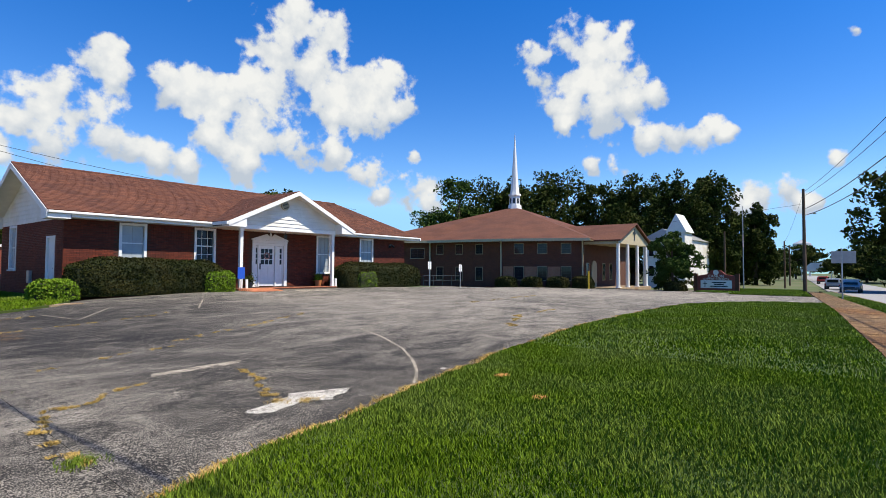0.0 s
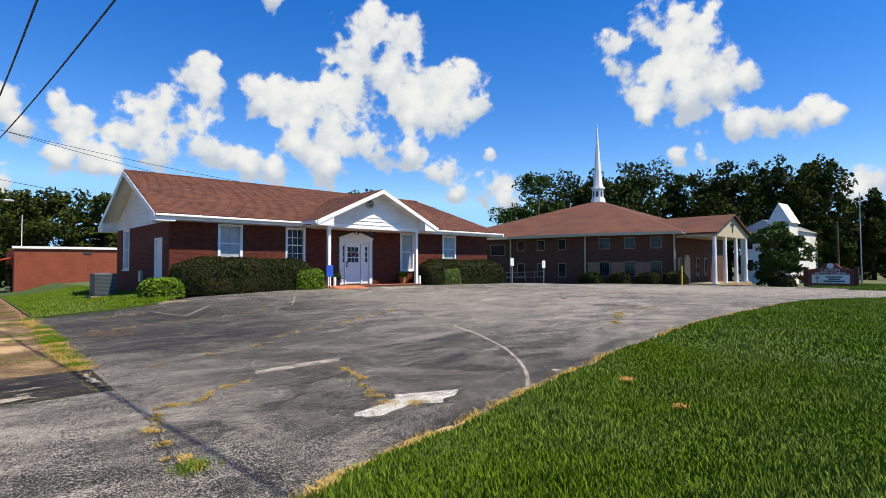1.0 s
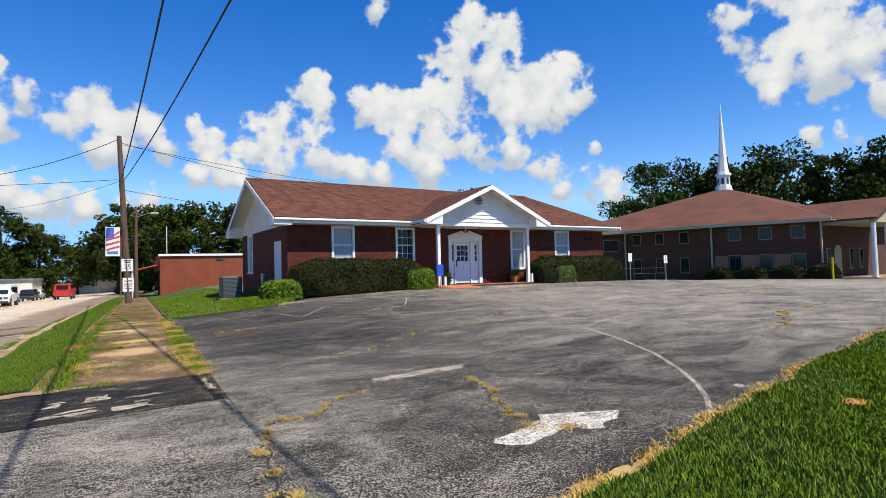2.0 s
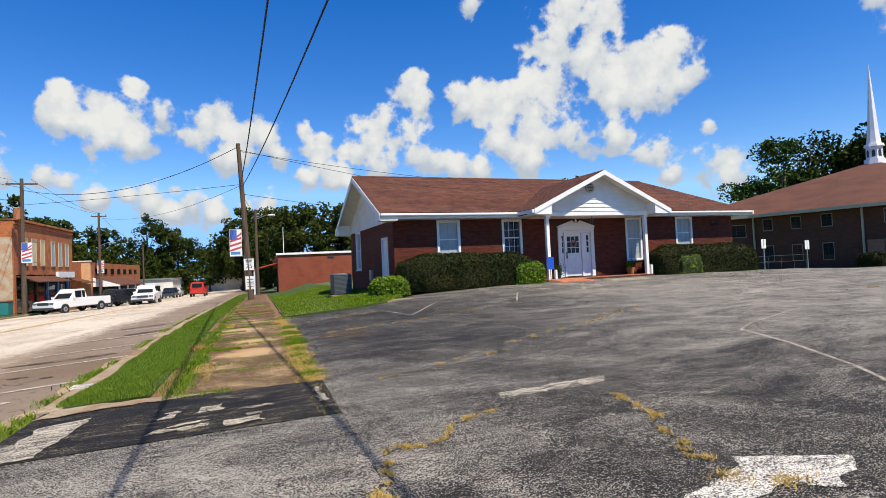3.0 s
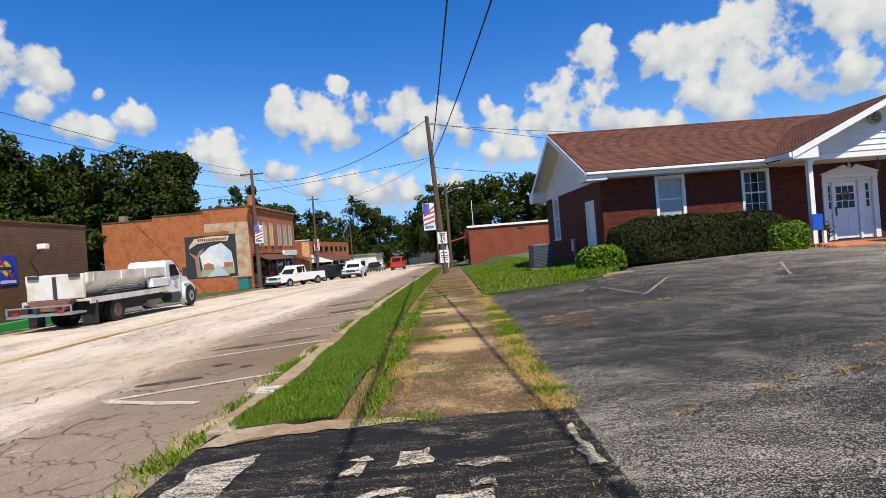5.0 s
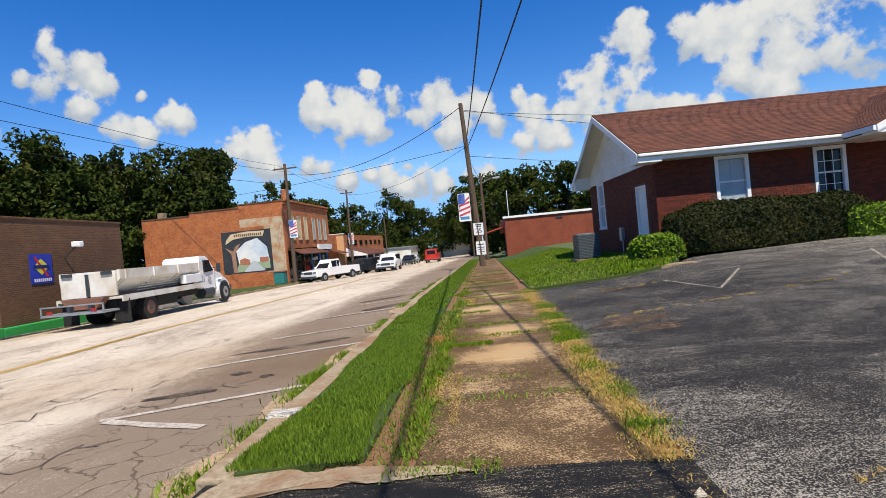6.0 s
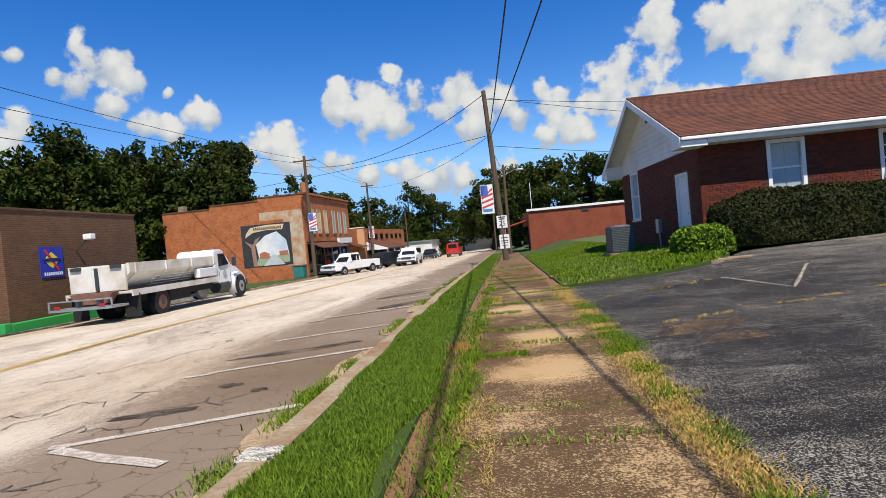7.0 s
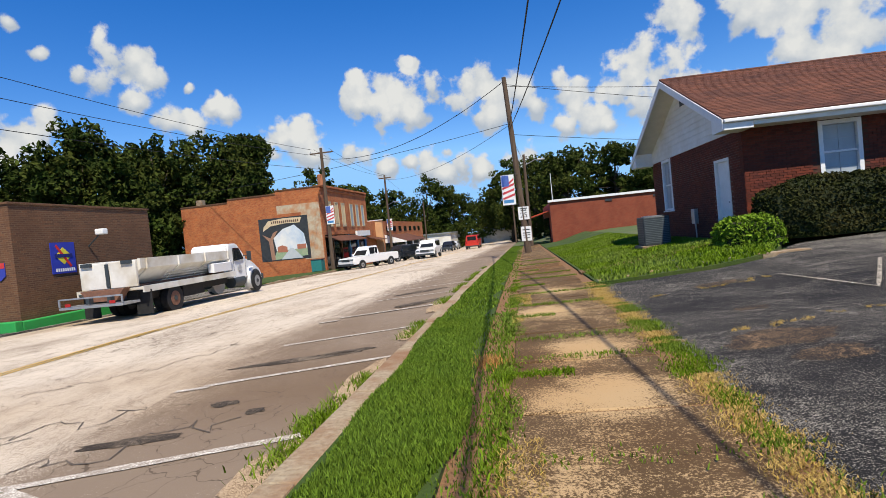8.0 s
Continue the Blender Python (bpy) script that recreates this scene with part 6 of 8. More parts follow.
# ---- vehicles ----
M_VWHITE = mat("white_car_paint", (.74, .74, .73), (.70, .70, .69), 2, .25, 0, spec=.6)
M_VBLACK = mat("black_car_paint", (.015, .018, .022), (.02, .024, .03), 2, .2, 0, spec=.6)
M_VRED = mat("red_car_paint", (.55, .03, .015), (.5, .025, .012), 2, .3, 0, spec=.6)
M_VGREY = mat("silver_car_paint", (.45, .46, .47), (.4, .41, .42), 2, .25, 0, spec=.6)
M_TYRE = mat("tyre_rubber", (.012, .012, .013), (.022, .022, .022), 8, .85, .2)
M_RUST = mat("rusty_steel", (.22, .10, .06), (.14, .07, .045), 9, .8, .3)
M_HOPPER = mat("hopper_paint", (.72, .70, .64), (.62, .60, .54), 3, .5, .1, (.50, .44, .34), 1.2)


def wheel(parent, x, y, r, w, rim=M_METAL):
    t = part("wheel", cyls(((x - w / 2, y, r), (x + w / 2, y, r), r), seg=24), M_TYRE, parent, "black rubber tyre")
    part("rim", cyls(((x - w / 2 - .01, y, r), (x + w / 2 + .01, y, r), r * .56), seg=16), rim, t)
    part("hub", cyls(((x - w / 2 - .03, y, r), (x + w / 2 + .03, y, r), r * .2), seg=10), M_DARKMETAL, t)


def car(kind, x, y, rz, paint_m, label, L=4.7, W=1.85, hgt=1.65, name="car"):
    """A road vehicle facing +Y at rz = 0."""
    t = thing(name, label, name.replace("_", " "), "vehicles on the street", at=(x, y, H(x, y) - .12), rz=rz)
    r = .36
    belt = hgt * .58
    half = L / 2
    if kind == "pickup":
        prof = [(-half, .5), (-half, belt + .05), (-half * .15, belt + .05), (-half * .15, belt), (half * .42, belt), (half * .95, belt - .1), (half, belt - .3), (half, .45)]
        cab = [(-half * .15, belt), (-half * .10, hgt), (half * .18, hgt), (half * .42, belt)]
    elif kind == "van":
        prof = [(-half, .45), (-half, belt), (half * .7, belt), (half * .97, belt - .12), (half, .45)]
        cab = [(-half, belt), (-half * .97, hgt), (half * .42, hgt), (half * .70, belt)]
    else:
        prof = [(-half, .45), (-half, belt), (half * .45, belt), (half * .95, belt - .12), (half, .5), (half, .4)]
        cab = [(-half * .95, belt), (-half * .86, hgt), (half * .12, hgt), (half * .45, belt)]
    bm = bmesh.new()
    prism(bm, prof, "x", -W / 2, W / 2)
    bmesh.ops.bevel(bm, geom=list(bm.edges), offset=.05, segments=2, affect="EDGES")
    body = part("body", bm, paint_m, t)
    bm = bmesh.new()
    prism(bm, cab, "x", -W / 2 + .06, W / 2 - .06)
    for v in bm.verts:
        if v.co.z > belt + .1:
            v.co.x *= .86
    bmesh.ops.bevel(bm, geom=list(bm.edges), offset=.04, segments=2, affect="EDGES")
    part("cabin", bm, paint_m, t)
    y0, y1 = cab[1][0], cab[2][0]
    for s in (-1, 1):
        xs = s * (W / 2 - .115)
        mid = (y0 + y1) / 2
        for a, b in ((y0 + .12, mid - .05), (mid + .05, y1 + (cab[3][0] - y1) * .35)):
            part("side_window", boxes((xs - .04, a, belt + .07, xs + .055, b, hgt - .14), bevel=.01), M_GLASS_D, t)
        part("headlight", boxes((s * W * .38 - .17, half - .08, belt - .33, s * W * .38 + .17, half + .01, belt - .17), bevel=.02), M_GLASS, t, "clear headlight")
        part("tail_light", boxes((s * W * .42 - .08, -half - .012, belt - .35, s * W * .42 + .08, -half + .03, belt - .05), bevel=.01), mat("tail_red", (.35, .01, .01), None, 3, .3), t, "red tail light")
        part("mirror", boxes((s * (W / 2 + .02) - .1, half * .34, belt + .02, s * (W / 2 + .02) + .1, half * .34 + .1, belt + .2), bevel=.02), paint_m, t)
    bm = bmesh.new()
    slab(bm, [(-W * .36, cab[3][0] - .04, belt + .08), (W * .36, cab[3][0] - .04, belt + .08), (W * .31, y1 + .07, hgt - .1), (-W * .31, y1 + .07, hgt - .1)], .02)
    part("windscreen", bm, M_GLASS_D, t)
    part("rear_window", boxes((-W * .33, cab[0][0] - .02 + .02, belt + .12, W * .33, cab[0][0] + .06, hgt - .18)), M_GLASS_D, t)
    part("bumper", boxes((-W / 2 + .04, half - .04, .36, W / 2 - .04, half + .07, .56), bevel=.03), M_DARKMETAL, t)
    part("bumper", boxes((-W / 2 + .04, -half - .07, .38, W / 2 - .04, -half + .04, .56), bevel=.03), M_DARKMETAL, t)
    part("grille", boxes((-W * .26, half - .03, belt - .38, W * .26, half + .015, belt - .16), bevel=.01), M_DARKMETAL, t)
    for s in (-1, 1):
        for yy in (-half * .62, half * .64):
            part("wheel_arch", cyls(((s * (W / 2 - .12), yy, r + .02), (s * (W / 2 + .012), yy, r + .02), r + .07), seg=20), M_DARKMETAL, t)
            wheel(t, s * (W / 2 - .09), yy, r, .24)
    return t


stand(FAR_SIDE, car("pickup", -26.9, 47.4, 153, M_VWHITE, "white crew-cab pickup truck parked at an angle", 6.0, 2.0, 1.95, "pickup_truck"))
stand(FAR_SIDE, car("suv", -26.2, 57.0, 150, M_VBLACK, "black sport utility vehicle parked at an angle", 4.8, 1.9, 1.75))
stand(FAR_SIDE, car("suv", -25.4, 63.0, 35, M_VWHITE, "white minivan parked outside the shops", 5.0, 1.95, 1.8))
car("suv", -21.6, 60.5, 180, M_VWHITE, "white sport utility vehicle in the street", 4.8, 1.95, 1.85)
car("van", -19.5, 88, 0, M_VRED, "red van in the street", 5.2, 2.0, 2.1, "van")
stand(FAR_SIDE, car("suv", -26.0, 90, 180, M_VBLACK, "black car parked along the street"))
stand(FAR_SIDE, car("suv", -26.5, 100, 180, M_VGREY, "silver car parked along the street"))
car("suv", 65.7, 2.0, 90, M_VGREY, "silver car in the side road", 4.7, 1.85, 1.5)
car("suv", 79.4, 4.7, 270, M_VGREY, "grey car in the side road", 4.7, 1.85, 1.5)
car("suv", 119.1, 9.7, 270, M_VRED, "red car in the side road", 4.7, 1.85, 1.5)
car("suv", 72.4, 19.3, 20, M_VBLACK, "dark car parked beside the church lawn")


def spreader_truck(x, y):
    t = thing("spreader_truck", "white flatbed truck with a long pale metal spreader hopper", "truck", "vehicles on the street", at=(x, y, H(x, y) - .1))
    # frame runs along +Y, nose at +Y
    part("chassis", boxes((-.45, -4.9, .72, -.33, 4.4, .95), (.33, -4.9, .72, .45, 4.4, .95)), M_DARKMETAL, t)
    deck = part("deck", boxes((-1.22, -4.3, 1.02, 1.22, 2.05, 1.12), bevel=.02), M_HOPPER, t, "pale steel deck with side rails")
    for s in (-1, 1):
        part("side_rail", boxes((s * 1.24 - .03, -4.3, .92, s * 1.24 + .03, 2.05, 1.14)), M_HOPPER, deck)
    # hopper: V section with a high upright rim
    bm = bmesh.new()
    prism(bm, [(-.35, 1.13), (.35, 1.13), (1.15, 1.75), (1.15, 2.1), (1.05, 2.1), (.95, 1.8), (-.95, 1.8), (-1.05, 2.1), (-1.15, 2.1), (-1.15, 1.75)], "y", -4.2, 1.95)
    hop = part("hopper", bm, M_HOPPER, t, "long V-shaped pale metal hopper")
    for i in range(4):
        yy = -3.9 + i * 1.85
        for s in (-1, 1):
            part("rib", boxes((s * 1.17 - .025, yy, 1.72, s * 1.17 + .025, yy + .06, 2.1)), M_HOPPER, hop)
            bm = bmesh.new()
            slab(bm, [(s * 1.15, yy, 1.76), (s * 1.15, yy + .06, 1.76), (s * .4, yy + .06, 1.18), (s * .4, yy, 1.18)], .06)
            part("strut", bm, M_HOPPER, hop)
    for i in range(4):
        for s in (-1, 1):
            zz = 1.22 + i * .1
            part("ladder_bar", cyls(((s * (.72 + i * .09), -2.6, zz), (s * (.72 + i * .09), .4, zz), .018), seg=6), M_HOPPER, hop)
    part("tail_gate", boxes((-1.05, -4.32, 1.15, -.05, -4.21, 2.05), (.05, -4.32, 1.15, 1.05, -4.21, 2.05), bevel=.02), M_HOPPER, t)
    for row in ((-.95, -4.38, 1.95, -.55, -4.33, 2.08), (.55, -4.38, 1.95, .95, -4.33, 2.08), (-.06, -4.37, 1.2, .06, -4.33, 2.0)):
        part("gate_hinge", boxes(row), M_DARKMETAL, t)
    part("spinner_chute", prisms(([(-.8, 1.14), (.8, 1.14), (.5, .76), (-.5, .76)], "y", -4.7, -4.34)), M_RUST, t, "rusty spreader chute")
    # black blocks added below the deck, their colour standing in for its deep shade
    part("under_deck_shade", boxes((-.85, -4.1, .62, .85, 2.0, 1.0), (-1.0, -1.7, .45, -.86, -.2, .98), (.86, -1.7, .45, 1.0, -.2, .98), bevel=.03), M_TYRE, t, "under-frame and tank blocks, black to stand in for shade under the deck")
    part("conveyor_cover", boxes((-.75, -4.2, 1.0, .75, 1.9, 1.2)), M_RUST, t)
    part("tail_platform", boxes((-1.15, -5.25, .62, 1.15, -4.4, .7), (-1.15, -5.25, .72, -1.1, -5.2, .98), (1.1, -5.25, .72, 1.15, -5.2, .98), (-1.15, -5.25, .94, 1.15, -5.2, .99), bevel=.008), M_METAL, t, "grey steel tail platform and rail")
    for s in (-1, 1):
        part("mud_flap", boxes((s * 1.0 - .3, -4.0, .15, s * 1.0 + .3, -3.96, 1.0)), M_TYRE, t)
        part("tail_light", boxes((s * .8 - .1, -5.27, .72, s * .8 + .1, -5.251, .82)), mat("truck_tail_red", (.4, .02, .02), None, 3, .3), t)
        part("tool_box", boxes((s * 1.08 - .14, .3, 1.2, s * 1.08 + .14, 1.8, 1.6), bevel=.03), M_VWHITE, t, "white side tool box")
        part("fuel_tank", cyls(((s * .85, 2.2, .62), (s * .85, 3.2, .62), .28), seg=16), M_DARKMETAL, t)
        for dx in (0, -.3):
            wheel(t, s * (1.05 + dx), -2.5, .5, .26, M_RUST if dx == 0 else M_DARKMETAL)
        wheel(t, s * 1.08, 4.15, .5, .28, M_METAL)
    # cab and bonnet
    bm = bmesh.new()
    prism(bm, [(2.15, .75), (2.15, 2.3), (2.3, 2.42), (3.05, 2.42), (3.55, 1.75), (3.6, .75)], "x", -1.05, 1.05)
    for v in bm.verts:
        if v.co.z > 2:
            v.co.x *= .86
    bmesh.ops.bevel(bm, geom=list(bm.edges), offset=.06, segments=2, affect="EDGES")
    cab = part("cab", bm, M_VWHITE, t, "white truck cab")
    bm = bmesh.new()
    prism(bm, [(3.58, .8), (3.58, 1.72), (4.5, 1.5), (4.95, 1.25), (5.05, .8)], "x", -.92, .92)
    bmesh.ops.bevel(bm, geom=list(bm.edges), offset=.1, segments=3, affect="EDGES")
    part("bonnet", bm, M_VWHITE, t, "sloping white bonnet")
    for s in (-1, 1):
        part("wing", cyls(((s * .8, 4.15, .62), (s * 1.16, 4.15, .62), .62), seg=24), M_VWHITE, t)
        part("wheel_arch", cyls(((s * 1.0, 4.15, .53), (s * 1.175, 4.15, .53), .56), seg=24), M_DARKMETAL, t)
        bm = bmesh.new()
        prism(bm, [(2.45, 1.6), (2.45, 2.2), (2.95, 2.2), (3.35, 1.65)], "x", s * 1.01 - .03, s * 1.01 + .03)
        part("side_window", bm, M_GLASS_D, cab)
        part("door_seal", boxes((s * 1.055 - .004, 2.3, .85, s * 1.055 + .004, 2.315, 1.6), (s * 1.055 - .004, 3.4, .85, s * 1.055 + .004, 3.415, 1.6)), M_DARKMETAL, cab)
        part("door_emblem", cyls(((s * 1.05, 2.85, 1.25), (s * 1.066, 2.85, 1.25), .17), seg=20), M_VGREY, cab, "round grey door emblem")
        mr = part("mirror", boxes((s * 1.3 - .1, 3.35, 1.55, s * 1.3 + .1, 3.43, 2.0), bevel=.02), M_DARKMETAL, cab)
        part("mirror_arm", cyls(((s * 1.0, 3.38, 1.8), (s * 1.25, 3.38, 1.8), .02), seg=6), M_DARKMETAL, mr)
        part("headlight", boxes((s * .72 - .16, 4.93, .95, s * .72 + .16, 5.06, 1.15), bevel=.02), M_GLASS, t)
    part("windscreen", prisms(([(3.10, 2.36), (3.56, 1.80), (3.59, 1.82), (3.13, 2.38)], "x", -.8, .8)), M_GLASS_D, cab)
    part("front_bumper", boxes((-1.1, 5.0, .5, 1.1, 5.15, .8), bevel=.03), M_DARKMETAL, t)
    part("grille", boxes((-.5, 4.98, .85, .5, 5.07, 1.15), bevel=.02), M_DARKMETAL, t)
    part("drive_axle", cyls(((-1.0, -2.5, .5), (1.0, -2.5, .5), .12), ((0, -2.5, .5), (0, 2.2, .65), .06), seg=10), M_DARKMETAL, t)
    return t


truck = spreader_truck(-27.9, 23.0)
truck.scale = (0.81, 0.81, 0.81)
stand(STORE, truck)


# ---- markings and wear on the ground ----
def patch(name, pts, material, label, dz=0.006, rag=0.05):
    """A flat ragged-edged patch on the ground."""
    fine = []
    for (x0, y0), (x1, y1) in zip(pts, pts[1:] + pts[:1]):
        n = max(1, int(math.hypot(x1 - x0, y1 - y0) / 0.06))
        for i in range(n):
            x, y = x0 + (x1 - x0) * i / n, y0 + (y1 - y0) * i / n
            fine.append((x + rag * noise.noise((x * 9, y * 9, 1)) * 1.5, y + rag * noise.noise((x * 9, y * 9, 7)) * 1.5))
    cx, cy = sum(p[0] for p in fine) / len(fine), sum(p[1] for p in fine) / len(fine)
    verts = [(x, y, H(x, y) + dz) for x, y in fine] + [(cx, cy, H(cx, cy) + dz)]
    n = len(fine)
    ob = from_arrays(name, verts, [(i, (i + 1) % n, n) for i in range(n)], material)
    return tagged(ob, label, "road marking", kind="structure")


def blob(name, x, y, rx, ry, material, label, dz=0.006, turn=0.0, rough=0.35):
    """A round-edged irregular patch on the ground."""
    verts, n = [], 40
    for i in range(n):
        a = 2 * math.pi * i / n
        k = 1 + rough * (noise.noise((math.cos(a) * 1.3 + x, math.sin(a) * 1.3 + y, 0)) + .6 * noise.noise((math.cos(a) * 4 + x, math.sin(a) * 4 + y, 3)))
        u, v = math.cos(a) * rx * k, math.sin(a) * ry * k
        px, py = x + u * math.cos(turn) - v * math.sin(turn), y + u * math.sin(turn) + v * math.cos(turn)
        verts.append((px, py, H(px, py) + dz))
    verts.append((x, y, H(x, y) + dz))
    ob = from_arrays(name, verts, [(i, (i + 1) % n, n) for i in range(n)], material)
    return tagged(ob, label, "stain", kind="structure")


M_WORN = worn_asphalt("flaking_white_paint", (0.03, 0.028, 0.025), (0.66, 0.62, 0.54), 6.0, (0.6, 1.6, 1), 0.62, speck=0.8)
M_WORN2 = worn_asphalt("faded_white_paint", (0.022, 0.021, 0.019), (0.58, 0.51, 0.40), 5.0, (0.6, 1.8, 1), 0.42, speck=0.6)
M_DASH = worn_asphalt("almost_lost_paint", (0.012, 0.0115, 0.011), (0.52, 0.47, 0.38), 6.0, (0.6, 1.8, 1), -0.15)
M_TAR = mat("crack_tar", (.012, .012, .013), (.03, .028, .026), 20, .9, .3)
M_CRACK = mat("street_crack_dirt", (.07, .055, .042), (.12, .095, .07), 20, .95, .3)
M_WORN_ROAD = worn_asphalt("street_white_paint", (0.27, 0.22, 0.175), (0.74, 0.69, 0.60), 5.0, (1, 1, 1), 0.02)
M_LETTER = worn_asphalt("scrubbed_white_paint", (0.015, 0.014, 0.013), (0.60, 0.52, 0.39), 5.0, (0.6, 1.6, 1), 0.45, speck=0.4)
M_STRAW = mat("dead_grass_mat", (.34, .22, .08), (.46, .33, .14), 26, 1.0, .8, (.26, .16, .06), 3)
M_CLAY = mat("orange_clay", (.34, .13, .03), (.42, .20, .06), 30, 1.0, .8)
M_DUST = worn_asphalt("sandy_dust", (0.014, 0.013, 0.012), (0.34, 0.215, 0.11), 2.6, (1, 1, 1), -0.45)
patch("painted_arrow", [(-8.88, 1.8), (-8.76, 1.62), (-8.45, 1.66), (-8.28, 1.72), (-8.08, 1.54), (-7.95, 1.62), (-7.63, 1.80), (-7.8, 1.9), (-8.2, 2.1), (-8.28, 2.0)], M_WORN, "worn white painted arrow on the asphalt", .006, .035)
patch("painted_bar", [(-8.8, 4.1), (-8.72, 4.3), (-7.55, 4.32), (-7.7, 4.1)], M_WORN2, "worn white painted bar on the asphalt", .006, .04)
for x0, x1 in ((-8.6, -8.25), (-8.05, -7.5), (-7.3, -6.9)):
    patch("painted_bar", [(x0, 3.05 + .12 * (x0 + 9)), (x0, 3.11 + .12 * (x0 + 9)), (x1, 3.12 + .12 * (x1 + 9)), (x1, 3.05 + .12 * (x1 + 9))], M_DASH, "faint remains of a white stripe", .005, .03)
stripe("painted_arc", [(-4.2, 5.65), (-4.7, 4.5), (-5.4, 3.25), (-5.95, 2.5), (-6.4, 1.98), (-6.8, 1.6), (-7.15, 1.33), (-7.6, 1.02)], .045, M_WORN2, "thin white curved line on the asphalt")
stripe("painted_line", [(-4.2, 5.65), (-3.6, 6.0), (-1.5, 6.8)], .03, M_WORN2, "thin white line on the asphalt")
stripe("painted_line", [(-7.75, 13.9), (-7.36, 12.3), (-6.1, 14.4)], .05, M_WORN2, "thin white parking mark on the asphalt", .014)
stripe("painted_line", [(-3.0, 15.2), (-4.2, 12.9)], .05, M_WORN2, "thin white parking mark on the asphalt", .014)
patch("painted_square", [(2.0, 16.9), (4.1, 17.1), (3.9, 17.9), (2.3, 17.8)], M_WORN2, "faded pale painted panel before the porch", .005, .05)
patch("white_disc", [(-6.26, 1.64), (-6.16, 1.64), (-6.16, 1.72), (-6.26, 1.72)], M_WORN, "small white scrap on the asphalt", .008, .01)
# worn lettering on the apron: read as broken bars
for i, (x0, y0, w, d) in enumerate(((-11.80, 5.14, .20, .13), (-11.47, 5.20, .22, .28), (-11.80, 4.66, .50, .12), (-11.65, 4.84, .30, .07), (-11.18, 4.60, .30, .20), (-11.05, 4.84, .20, .08), (-11.78, 5.38, .12, .06), (-11.1, 5.15, .35, .06), (-10.36, 5.0, .09, .7))):
    patch("worn_lettering", [(x0, y0), (x0 + w, y0 + .02), (x0 + w * .95, y0 + d), (x0 + .03, y0 + d * .9)], M_LETTER, "worn white painted lettering on black tar", .012, .06)
patch("painted_bar", [(-12.95, 4.5), (-12.55, 4.5), (-12.42, 5.66), (-12.8, 5.52)], M_WORN2, "broad worn white bar on the apron", .012, .04)
patch("concrete_lip", [(-13.0, 5.85), (-12.4, 6.0), (-11.3, 6.06), (-11.8, 6.22), (-12.85, 6.3)], M_KERB, "pale broken concrete lip of the apron", .016, .05)
# street parking bays and centre line
for y0 in (8.3, 10.75, 12.85, 15.3, 17.9, 20.6, 23.4, 26.2):
    stripe("bay_line", [(-15.3, y0), (-13.25, y0 + .72)], .1, M_WORN_ROAD, "worn white parking bay line on the street", -.112)
stripe("bay_line", [(-15.2, 8.25), (-14.5, 7.98), (-13.9, 7.78)], .12, M_WORN_ROAD, "worn white parking bay line on the street", -.111)
for y0 in (10.6, 14.9, 19.5):
    stripe("bay_tick", [(-15.55, y0), (-15.2, y0 + .1)], .1, M_WORN_ROAD, "short white tick on the street", -.111)
for dx in (-.09, .09):
    stripe("centre_line", [(-20.2 + dx, -40), (-20.2 + dx, 40), (-20.2 + dx, 160)], .09, M_PAINT_Y, "double yellow centre line of the street", -.112)
stripe("edge_line", [(-9, -11 + lane(-9)), (60, -11 + lane(60)), (200, -11 + lane(200))], .12, M_WORN, "white edge line of the side road", -.112)
M_OIL = worn_asphalt("oil_stain", (.035, .026, .018), (.24, .185, .13), 1.4, (1, 1, 1), .1, speck=0.6)
for x, y, rx, ry, a in ((-14.6, 11.75, .75, .13, .25), (-14.0, 12.0, .4, .1, .3), (-14.9, 9.1, .45, .1, .2), (-13.9, 16.6, .7, .25, .9), (-14.6, 10.0, .14, .1, 0), (-14.1, 9.7, .1, .08, 0), (-14.4, 19.4, .8, .3, .8)):
    blob("oil_stain", x, y, rx, ry, M_OIL, "dark oil stain on the street", -.115, a)
for pts in ([(-16.3, 6.0), (-15.8, 6.6), (-15.2, 6.9), (-14.6, 7.6)], [(-15.6, 8.6), (-15.0, 8.9), (-14.5, 9.4), (-14.2, 9.5)], [(-16.8, 9.3), (-16.2, 9.6), (-15.4, 10.0)], [(-17.5, 7.5), (-16.6, 8.4), (-16.2, 9.3)], [(-18, 11), (-16.9, 12), (-16.3, 13.5)]):
    stripe("street_crack", pts, .016, M_CRACK, "open dark crack in the street", -.113, jag=.35)
CRACKS = [[(-10.09, 3.06), (-10.22, 2.75), (-10.3, 2.3), (-10.3, 1.85), (-10.25, 1.5)], [(-10.1, 3.2), (-9.85, 3.3), (-9.6, 3.4), (-9.3, 3.62), (-8.95, 3.8)], [(-7.9, 3.65), (-8.0, 3.2), (-8.2, 2.7), (-8.4, 2.1)],
          [(-9.6, 10.6), (-8.3, 11.2), (-7.0, 11.6), (-5.2, 12.4)], [(-9.9, 13.2), (-8.8, 13.6), (-7.9, 13.9)], [(-7.4, 6.9), (-6.2, 7.6), (-5.4, 7.9), (-3, 9.5)], [(-9.6, 5.6), (-8.6, 6.1), (-7.6, 6.4)], [(-2, 3.5), (0.5, 4.8), (3, 5.2)], [(3, 9), (7, 9.6), (12, 11)]]
for pts in CRACKS:
    stripe("lot_crack", pts, .02, M_TAR, "crack in the asphalt with dead grass", .004, jag=.16)
for x, y, rx, ry in ((-9.35, 10.3, .5, .3), (-9.2, 9.7, .3, .2), (-9.0, 11.8, .22, .1), (-8.7, 13.8, .4, .14)):
    blob("sandy_patch", x, y, rx, ry, M_DUST, "sandy dust washed onto the asphalt", .005, .3)
